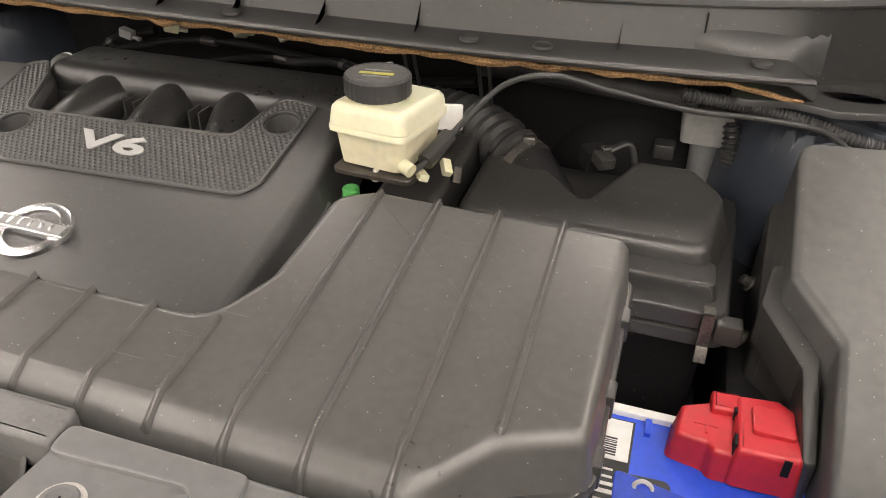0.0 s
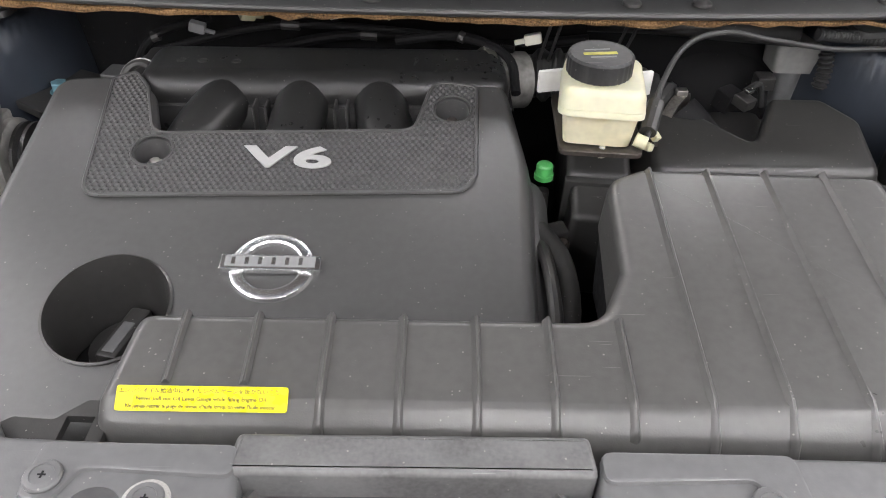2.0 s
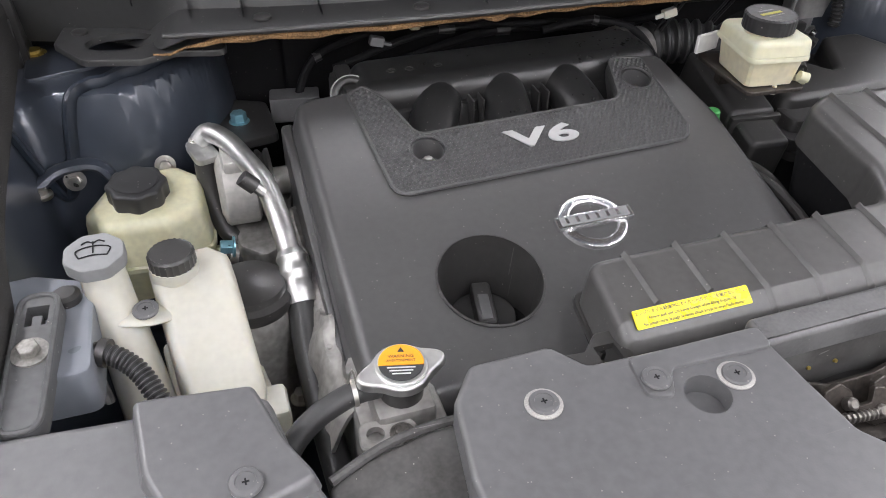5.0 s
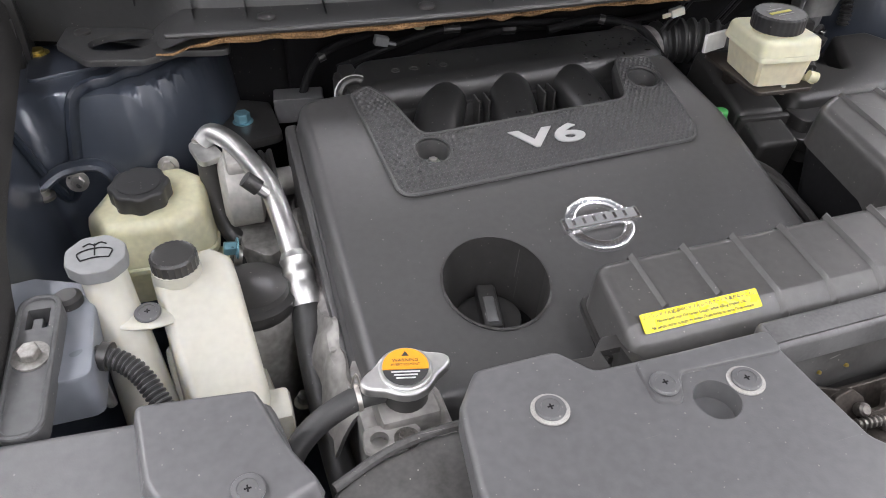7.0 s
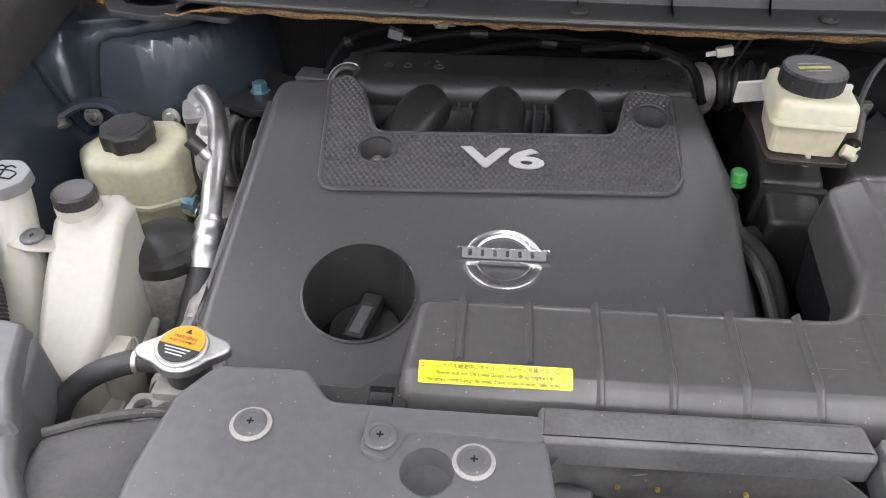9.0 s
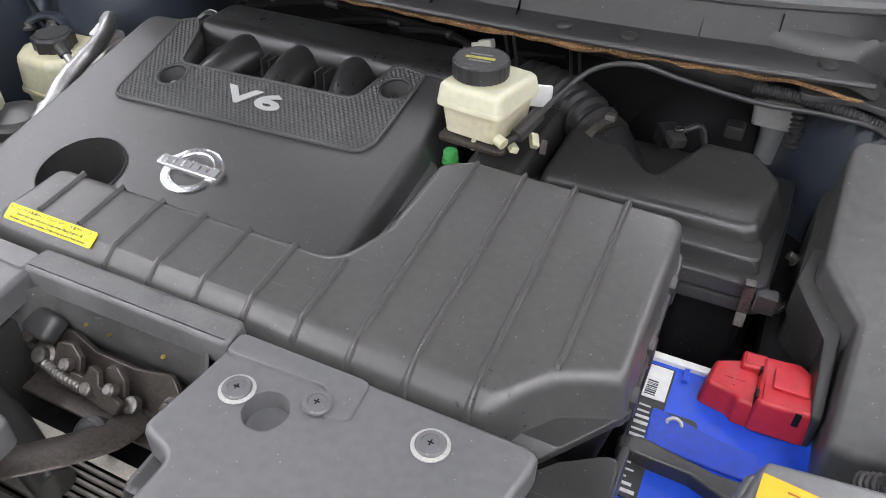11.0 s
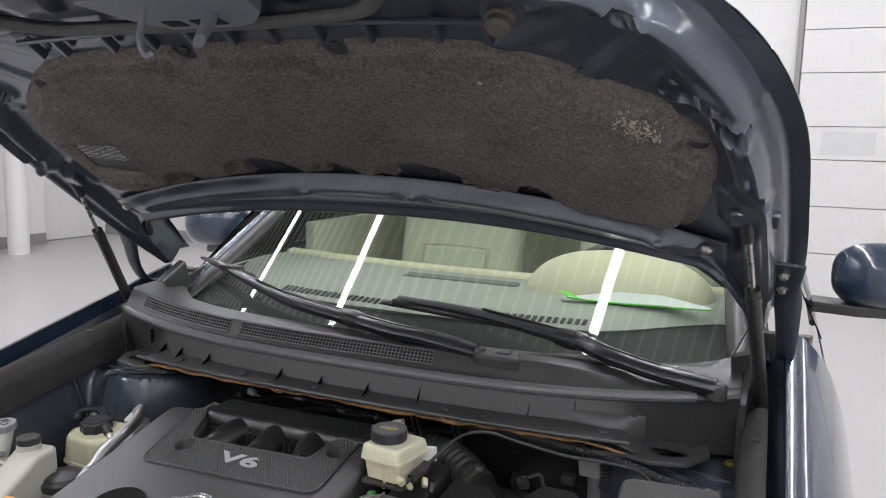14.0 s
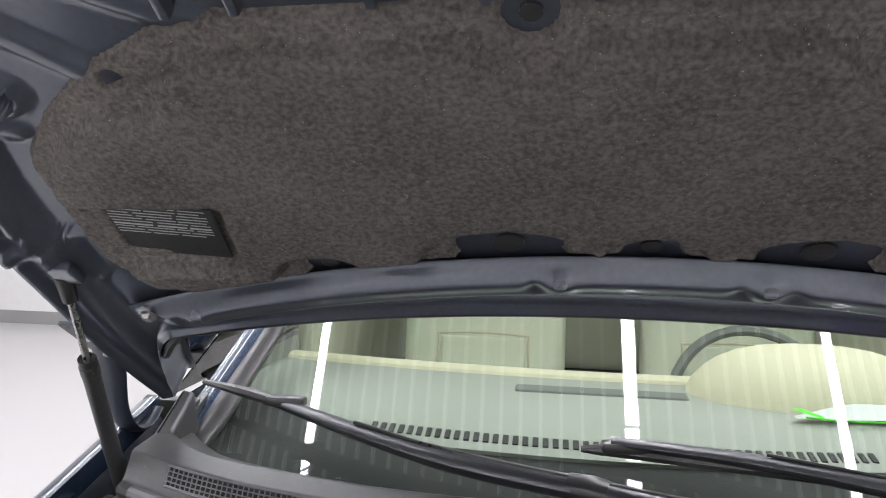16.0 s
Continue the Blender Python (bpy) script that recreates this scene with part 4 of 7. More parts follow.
TEAL = mat("teal_sticker", (0.0, 0.42, 0.28), 0.4, var=0.05, bump=0)
CRUMB = mat("pale_dust_flake", (0.36, 0.32, 0.26), 0.95, var=0.3)
HOOD_THING = hood()


def spec_sticker():
    t = thing("emission_sticker", "black sticker with rows of pale unreadable print under the hood", "sticker", at=HOOD @ pose(-0.563, 0.293, hood_bow(0.563) + 0.006, 0, 0, 6))
    part("sheet", box(-0.066, 0.066, -0.052, 0.052, -0.002, 0.0, 0), INK, t)
    r = random.Random(4)
    for i in range(10):
        y = -0.046 + i * 0.0058
        x = -0.058
        while x < 0.045:
            w = r.uniform(0.018, 0.05)
            part("print_bar", box(x, min(x + w, 0.057), y, y + (0.0026 if i == 6 else 0.0012), -0.0026, -0.0021, 0), PALE, t)
            x += w + r.uniform(0.002, 0.006)


spec_sticker()


def gas_strut(sg):
    t = thing("gas_strut", "black hood gas strut with a ball end", "gas strut", "gas struts")
    top, low = Vector((sg * 0.733, 0.762, 1.430)), Vector((sg * 0.782, 0.990, 1.045))
    way = low - top
    part("rod", tube([top, top + way * 0.35], 0.005, 12, 2), STEEL, t, "thin steel rod")
    part("cylinder", tube([top + way * 0.33, top + way * 0.34, low], [0.012, 0.0125, 0.0125], 16, 2), RUBBER, t, "scuffed black cylinder")
    part("collar", tube([top + way * 0.325, top + way * 0.36], 0.0135, 16, 2), BLACK, t)
    part("ball_socket", tube([top - way * 0.02, top + way * 0.07], [0.013, 0.010], 14, 3), BLACK, t)
    part("ball_stud", tube([top, top + Vector((0, 0.012, 0.022))], 0.007, 10, 2), GOLD, t)
    part("foot", box(low.x - 0.016, low.x + 0.016, low.y - 0.014, low.y + 0.014, low.z - 0.02, low.z + 0.012, 0.005), BLACK, t)


def hood_hinge(sg):
    t = part("hinge_arm", tube([(sg * 0.805, 0.95, 1.318), (sg * 0.808, 0.985, 1.27), (sg * 0.812, 1.01, 1.20), (sg * 0.812, 1.045, 1.155), (sg * 0.812, 1.09, 1.145), (sg * 0.812, 1.13, 1.165)], [0.020, 0.024, 0.019, 0.017, 0.017, 0.016], 12, 5, squash=0.35), BAYDARK, HOOD_THING, "curved dark steel hinge arm")
    t.matrix_parent_inverse = HOOD.inverted()
    part("hinge_plate", moved(box(-0.03, 0.03, -0.07, 0.05, -0.004, 0.004, 0.003), pose(sg * 0.795, 0.94, 1.318, -33.6, sg * 5)), BAYDARK, t)
    for d in (-0.04, 0.02):
        part("hinge_nut", moved(hexbolt(0.007, 0.008, 0.010), pose(sg * 0.795, 0.94 + d * 0.83, 1.312 - d * 0.55, 180 - 33.6)), STEEL, t)


BAYDARK = mat("dark_blue_steel", (0.025, 0.032, 0.045), 0.4, var=0.2, coat=0.2)
for sgn in (-1, 1):
    gas_strut(sgn)
    hood_hinge(sgn)


# ---- cowl ----
def cowl_bend(x):
    return 0.085 * (abs(x) / 0.7) ** 2.6


def cowl():
    t = thing("cowl", "black plastic cowl panel with mesh grilles below the windshield", "cowl")
    prof = [(0.742, 1.030), (0.746, 1.036), (0.776, 1.038), (0.786, 1.042), (0.796, 1.079), (0.792, 1.084), (0.794, 1.091), (0.802, 1.094), (0.808, 1.095), (0.813, 1.099), (0.818, 1.105), (0.834, 1.130), (0.841, 1.1335), (0.89, 1.136), (0.900, 1.133), (0.908, 1.120), (0.94, 1.112), (0.97, 1.106), (0.985, 1.098)]
    n = len(prof)

    def at(u, v):
        y, z = prof[v]
        a = abs(u)
        k = 1.0 if v >= 3 else 0.6
        z += 0.018 * (a / 0.7) ** 4 if v > 3 else 0
        if v < 3:
            g = ease((a - 0.56) / 0.07)
            y, z, k = y + (0.786 - y) * g, z + (1.042 - z) * g, 0.6 + 0.4 * g
        if v <= 3:
            z -= 0.06 * ease((a - 0.54) / 0.08)
            y += 0.05 * ease((a - 0.54) / 0.08)
        if v > 9 and u > 0.33:  # beside the cap the shelf sinks to a smooth apron
            g = ease((u - 0.36) / 0.24)
            z += g * (1.112 + 0.05 * (y - 0.82) - z) if y < 0.96 else 0
        side = max(0, a - 0.62) / 0.13
        return (u, y + cowl_bend(u) * k + (0.05 * side ** 2 if v > 12 else 0), z + (0.010 * side ** 2 * (y - 0.8) / 0.2 if y > 0.85 else 0))

    part("panel", sheet(span(-0.742, 0.742, 107), list(range(n)), at, 0.003), COWL, t, smooth=50)
    # rounded rubber lip with a turned end; lighter grey paints its highlight
    part("front_lip", tube([(x, 0.797 + cowl_bend(x), 1.0895 + 0.018 * (abs(x) / 0.7) ** 4) for x in span(-0.715, 0.668, 41)], 0.0105, 10, 2), GREYP, t, "rubber lip with its highlight put into the grey")
    part("flange_edge", tube([(x, 0.743 + cowl_bend(x) * 0.6, 1.0335) for x in span(-0.57, 0.57, 31)], 0.0035, 8, 2), COWL, t)
    for x, w in ((-0.536, 0), (-0.475, 0), (-0.383, 0), (-0.174, 0), (-0.071, 0), (0.040, 0), (0.155, 1), (0.376, 1)):
        bm = bmesh.new()
        y = 0.788 + cowl_bend(x)
        vs = [bm.verts.new(p) for p in ((x, y - 0.030 * (0.6 if w else 1), 1.036), (x, y + 0.012, 1.036), (x, y + 0.014, 1.080 if w else 1.066))]
        bm.faces.new(vs)
        bmesh.ops.solidify(bm, geom=list(bm.faces), thickness=0.003)
        part("rib", bm, GREYP, t, smooth=0)
    for x in (0.46, -0.60):
        part("seam", box(x - 0.0009, x + 0.0009, 0.7895 + cowl_bend(x), 0.80 + cowl_bend(x), 1.045, 1.078, 0), DARK, t)
    for x in (-0.454, -0.26, -0.07, 0.22, 0.30, 0.52):
        part("clip_head", lathe([(0.011, 0), (0.0105, 0.003), (0.007, 0.005), (0.001, 0.005)], 18, (x, 0.765 + cowl_bend(x) * 0.8, 1.038)), BLACK, t)
    # pressed three-cornered bulge on the front wall
    def bulge(u, v):
        x = 0.395 + 0.190 * u
        top, low = 1.074 - 0.012 * u, 1.052 - 0.034 * u
        k = ease(u / 0.72) * ease((1 - u) / 0.22) * math.sin(math.pi * min(1, v * 0.62 + 0.02)) ** 0.7
        return (x, 0.795 - 0.006 * v + cowl_bend(x) + 0.006 - 0.024 * k, top + (low - top) * v)

    part("wall_bulge", sheet(span(0, 1, 21), span(0, 1, 9), bulge, 0.0), COWL, t, smooth=70)
    for sg in (-1, 1):
        wing = part("wing_bracket", prism(rounded([(sg * 0.50, 0.785), (sg * 0.56, 0.80), (sg * 0.60, 0.785), (sg * 0.665, 0.80), (sg * 0.70, 0.86), (sg * 0.69, 0.92), (sg * 0.60, 0.92), (sg * 0.50, 0.86)], 0.015), 1.004, 0.996, 0.003, 2), COWL, t)
        cut(wing, moved(lathe([(0.033, -0.05), (0.033, 0.05)], 32), pose(sg * 0.622, 0.845, 1.0) @ Matrix.Diagonal((1.25, 0.8, 1, 1))))
        part("wing_clip", lathe([(0.010, 0), (0.010, 0.003), (0.004, 0.005)], 16, (sg * 0.67, 0.885, 1.004)), BLACK, t)

    # mesh grilles on the steep face
    def face(u, v, out):
        return (u, 0.8185 + 0.0155 * v + cowl_bend(u) - 0.84 * out, 1.1055 + 0.0245 * v + 0.018 * (abs(u) / 0.7) ** 4 + 0.54 * out)

    for x0, x1 in ((-0.665, -0.352), (-0.318, 0.166)):
        # Sheet behind the mesh, near-black to paint the opening's shade.
        part("grille_shade", sheet(span(x0, x1, 33), [0.03, 0.97], lambda u, v: face(u, v, 0.0012), 0.0005), VOID, t, "near-black sheet painting the shade of the grille opening")
        bars = []
        for x in span(x0, x1, int((x1 - x0) / 0.0083) + 1):
            bars.append(tube([face(x, 0, 0.0025), face(x, 0.5, 0.0025), face(x, 1, 0.0025)], 0.0012, 4, 1))
        for k in range(5):
            bars.append(tube([face(u, k / 4, 0.0026) for u in span(x0 - 0.002, x1 + 0.002, 25)], 0.0012 if 0 < k < 4 else 0.0022, 4, 1))
        part("grille_mesh", join(*bars), GREYP, t, "black plastic grille mesh", smooth=0)
    cap = part("wiper_cap", moved(prism(rounded([(-0.05, -0.02), (0.045, -0.02), (0.035, 0.022), (-0.035, 0.022)], 0.01), 0.022, -0.004, 0.006, 3), pose(0.300, 0.852, 1.118, 8, 0, 3)), COWL, t)
    part("cap_tab", moved(box(-0.014, 0.014, -0.009, 0.009, 0.0, 0.004, 0.0015), pose(0.306, 0.858, 1.140, 8, 0, 3)), COWL, t)
    part("wing_ridge", tube([(0.345, 0.885, 1.132), (0.42, 0.905, 1.136), (0.49, 0.92, 1.133), (0.57, 0.905, 1.124), (0.66, 0.885, 1.117)], [0.006, 0.007, 0.007, 0.005, 0.003], 10, 5), COWL, t)
    return t


cowl()


def foam_strip():
    rng = random.Random(2)
    pts = [(x, 0.757 + cowl_bend(x) * 0.55 + rng.uniform(-0.002, 0.002), 1.022 - 0.03 * max(0, (abs(x) - 0.5) / 0.15) + rng.uniform(-0.002, 0.002)) for x in span(-0.585, 0.565, 61)]
    solo("foam_strip", tube(pts, [(0.0062 + rng.uniform(-0.0025, 0.003)) * min(1, 0.3 + 5 * (0.585 - abs(p[0]))) for p in pts], 8, 2, squash=0.8), FOAM, "weathered orange foam strip under the cowl edge", "foam strip")


foam_strip()


# ---- windshield and cabin ----
GLASS_Y, GLASS_Z, RAKE = 1.02, 1.135, 29.0


def glass_at(u, v):
    """u: across, -1 to 1; v: metres up the slope."""
    w = 0.745 - 0.10 * v
    x = u * w
    bend = 0.13 * (abs(x) / 0.72) ** 2.2
    c, s = math.cos(radians(RAKE)), math.sin(radians(RAKE))
    return (x, GLASS_Y + v * c + bend, GLASS_Z + v * s - 0.02 * (x / 0.72) ** 2)


# Seat and rear colours paled: the windshield's ceiling haze is painted in.
SEATM = mat("haze_pale_beige_leather", (0.68, 0.68, 0.55), 0.6, var=0.06, bump=0.2, bscale=700)
REARM = mat("haze_grey_green_trim", (0.38, 0.42, 0.39), 0.7, var=0.08, bump=0.2, bscale=700)
DASHMID = mat("dash_dark_grey", (0.16, 0.165, 0.155), 0.7, var=0.1, bump=0.3, bscale=900)


def cabin():
    w = thing("windshield", "tinted windshield with the ceiling lights mirrored in it", "windshield")
    pane = part("pane", sheet(span(-1, 1, 33), span(-0.07, 0.98, 19), glass_at, 0.0), WINDSHIELD, w)
    pane.visible_shadow = False
    for sg in (-1, 1):
        part("pillar", tube([glass_at(sg * 1.02, -0.02), glass_at(sg * 1.02, 0.3), glass_at(sg * 1.02, 0.65), glass_at(sg * 1.02, 1.0)], 0.034, 10, 4, squash=0.7), PAINT, w, "dark blue windshield pillar")
        part("pillar_trim", tube([glass_at(sg * 0.985, -0.06), glass_at(sg * 0.985, 0.05), glass_at(sg * 0.985, 0.3), glass_at(sg * 0.985, 0.65), glass_at(sg * 0.985, 1.0)], [0.020, 0.030, 0.028, 0.024, 0.020], 12, 4, squash=0.55), BLACK, w, "black pillar trim")
        part("cowl_corner", moved(prism(rounded([(-0.016, -0.07), (0.016, -0.05), (0.020, 0.06), (-0.004, 0.07)], 0.008), 0.05, -0.03, 0.008, 3), pose(sg * 0.744, 1.075, 1.135, 22, 0, sg * -10)), COWL, w, "black corner trim with a grey screw")
        part("corner_screw", moved(lathe([(0.009, 0), (0.008, 0.003)], 14), pose(sg * 0.735, 1.09, 1.168, 0, sg * -90)), STEEL, w)
    c = thing("cabin", "beige and grey car interior behind the windshield", "car interior")
    bow = lambda x: 0.125 * (abs(x) / 0.72) ** 2.2
    back = lambda x: 0.15 * ease((abs(x) - 0.40) / 0.30)
    part("dash_top", sheet(span(-0.74, 0.74, 41), span(0, 1, 13), lambda x, v: (x, 1.075 + 0.47 * v + bow(x) * (1 - 0.45 * v) + back(x) * (1 - v), 1.142 + 0.030 * math.sin(min(1, v * 2.6) * math.pi / 2) - 0.010 * max(0, v - 0.6)), 0.01), DASH, c, "grey dashboard top")
    part("dash_low", sheet(span(-0.75, 0.75, 31), span(0, 1, 5), lambda x, v: (x, 0.985 + (0.105 + back(x)) * v + bow(x), 1.090 + 0.052 * v), 0.006), DASHLOW, c, "black dashboard foot")
    part("dash_roll", tube([(x, 1.555 + 0.07 * (x / 0.7) ** 2, 1.168) for x in span(-0.73, 0.73, 17)], 0.026, 12, 2, squash=0.55), BEIGE, c, "beige dashboard roll")
    part("glove_slope", sheet(span(-0.73, 0.73, 9), [0, 1], lambda x, v: (x, 1.57 + 0.12 * v, 1.165 - 0.25 * v), 0.01), BEIGE, c)
    hump = bmesh.new()
    bmesh.ops.create_uvsphere(hump, u_segments=32, v_segments=16, radius=1)
    for v in hump.verts:
        v.co = (0.415 + 0.250 * (abs(v.co.x) ** 0.8) * (1 if v.co.x > 0 else -1), 1.47 + 0.15 * v.co.y, 1.150 + 0.128 * v.co.z)
    part("instrument_hood", hump, BEIGE, c, "beige instrument hood")
    for x0, x1 in ((-0.415, -0.036), (0.027, 0.40)):
        for x in span(x0, x1, 24):
            part("vent_slot", moved(box(-0.0048, 0.0048, -0.013, 0.013, -0.003, 0.003, 0.001), pose(x, 1.112 + bow(x), 1.1512, 15)), DASHLOW, c)
    part("display_hood", moved(soften(box(-0.17, 0.17, -0.02, 0.02, 0, 0.012, 0), 0.005), pose(-0.01, 1.40, 1.166, 4)), DASHMID, c)
    part("firewall_shelf", box(-0.72, 0.72, 1.04, 3.0, 0.86, 0.90, 0.01), DARK, c)
    for x in (-0.30, 0.40):
        lean = pose(x, 2.05, 0.72, -12)
        part("seat_back", moved(soften(box(-0.24, 0.24, -0.07, 0.07, 0, 0.66, 0), 0.05, 4), lean), SEATM, c, "beige leather seat back paled by painted haze")
        part("seat_insert", moved(soften(box(-0.125, 0.125, -0.082, -0.06, 0.16, 0.438, 0), 0.010, 3), lean), SEATM, c, "raised seat centre")
        part("seat_seam", moved(tube([(-0.132, -0.070, 0.16), (-0.132, -0.071, 0.41), (-0.110, -0.071, 0.445), (0.110, -0.071, 0.445), (0.132, -0.071, 0.41), (0.132, -0.070, 0.16)], 0.0035, 8, 4), lean), BEIGE, c, "darker beige seam")
        part("headrest", moved(soften(box(-0.14, 0.14, -0.05, 0.05, 0.67, 0.86, 0), 0.045, 4), lean), SEATM, c)
    part("rear_seat", soften(box(-0.66, 0.66, 2.95, 3.1, 0.88, 1.36, 0), 0.05, 3), SEATM, c)
    # Added panel that blocks the bright wall behind the cabin.
    part("rear_panel", box(-0.68, 0.68, 3.55, 3.62, 0.86, 1.62, 0.01), REARM, c, "added panel hiding the bright wall, haze in its grey-green")
    for sg in (-1, 1):
        part("door_trim", box(sg * 0.74 - 0.02, sg * 0.74 + 0.02, 1.75, 3.5, 0.86, 1.26, 0.01), SEATM, c, "beige door trim paled by painted haze")
    part("roof_lining", sheet(span(-0.62, 0.62, 9), span(0, 1, 6), lambda x, v: (x, 1.9 + 1.6 * v, 1.60 + 0.05 * math.sin(3 * v) - 0.03 * x * x), 0.02), BEIGE, c)
    part("steering_wheel", sheet(span(0, 2 * math.pi, 33), span(0, 2 * math.pi, 9), lambda a, b: (0.37 + (0.185 + 0.014 * math.cos(b)) * math.cos(a), 1.72 + 0.4 * (0.185 * math.sin(a)) + 0.014 * math.sin(b), 1.085 + 0.92 * (0.185 + 0.014 * math.cos(b)) * math.sin(a)), 0), DASHMID, c, "grey steering wheel rim")
    s = thing("paper_sheet", "white sheet in a neon green sleeve on the dashboard", "paper")
    part("paper", sheet(span(0, 1, 17), span(0, 1, 5), lambda u, v: (0.318 + 0.340 * u, 1.253 + 0.047 * u + (0.020 + 0.045 * math.sin(math.pi * u)) * v, 1.1815 + 0.016 * v * math.sin(math.pi * u) ** 1.3), 0.0006), PAPER, s)
    part("sleeve_edge", sheet(span(0, 1, 17), span(0, 1, 3), lambda u, v: (0.330 + 0.330 * u, 1.249 + 0.047 * u - 0.003 * math.sin(math.pi * u) - 0.006 * v * (1 - 0.4 * u), 1.1790 + 0.0045 * v * (1 - 0.5 * u) + 0.006 * (1 - u) ** 6), 0.001), NEON, s, "neon green plastic edge")
    part("sleeve_flag", moved(prism([(-0.030, 0.010), (0.022, -0.006), (0.020, -0.001), (-0.014, 0.012)], 0.001, 0.0, 0.0, 1), pose(0.338, 1.249, 1.190, 48, 0, 0)), NEON, s)


cabin()


WIPER = mat("satin_black_wiper", (0.020, 0.021, 0.024), 0.30, bump=0.0, spec=0.7, var=0.0, rvar=0.0)


def wiper(name, way, blade, label):
    t = thing(name, label, "wiper", "wipers")
    part("arm", tube(way, [0.022] * (len(way) - 2) + [0.016, 0.012], 12, 6, squash=0.75), WIPER, t, "grey-black wiper arm")
    p, q = Vector(way[len(way) // 2]), Vector(way[len(way) // 2 + 1])
    part("knuckle", tube([p - (q - p) * 0.12, p, p + (q - p) * 0.16], [0.021, 0.0245, 0.022], 12, 3, squash=0.85), GLOSSY, t, "arm knuckle")
    part("spine", tube([Vector(v) + Vector((0, -0.004, 0.015)) for v in way[1:-1]], 0.003, 6, 6), GLOSSY, t)
    part("hub", lathe([(0.02, -0.02), (0.02, 0.004), (0.016, 0.010), (0.004, 0.011)], 18, way[0]), BLACK, t)
    part("blade", tube(blade, [0.005] + [0.0125] * (len(blade) - 2) + [0.006], 8, 6, squash=0.8), BLACK, t, "black rubber wiper blade")
    mid = blade[len(blade) // 2]
    part("joint", box(mid[0] - 0.035, mid[0] + 0.035, mid[1] - 0.014, mid[1] + 0.012, mid[2] - 0.002, mid[2] + 0.016, 0.006), BLACK, t)


wiper("wiper", [(0.25, 0.855, 1.135), (0.16, 0.855, 1.148), (0.05, 0.87, 1.152), (-0.057, 0.895, 1.158), (-0.25, 0.955, 1.165), (-0.42, 1.03, 1.178), (-0.56, 1.10, 1.192)], [(-0.18, 0.985, 1.158), (-0.38, 1.03, 1.172), (-0.56, 1.105, 1.192), (-0.66, 1.16, 1.196), (-0.76, 1.215, 1.196)], "grey-black wiper arm with its blade on the windshield")
wiper("wiper", [(0.70, 0.875, 1.125), (0.60, 0.885, 1.135), (0.50, 0.915, 1.148), (0.42, 0.965, 1.155), (0.20, 1.02, 1.172), (-0.02, 1.045, 1.182)], [(0.50, 0.962, 1.146), (0.36, 1.005, 1.155), (0.0, 1.044, 1.168), (-0.03, 1.045, 1.169), (-0.065, 1.045, 1.168)], "grey-black wiper arm parked along the cowl")


# ---- engine bay shell ----
def bay_z(x, y):
    """Height of the inner fender panel, x counted outwards."""
    rail = 0.955 + 0.10 * max(0, y - 0.55)
    f = min(1, max(0, (x - 0.695) / 0.075))
    z = 0.62 + (rail - 0.62) * f * f * (3 - 2 * f)
    d = math.hypot((x - 0.66) / 0.18, (y - 0.955) / 0.20)
    k = min(1, max(0, (1.08 - d) / 0.24))
    k = k * k * (3 - 2 * k)
    return z * (1 - k) + max(z, 0.966) * k


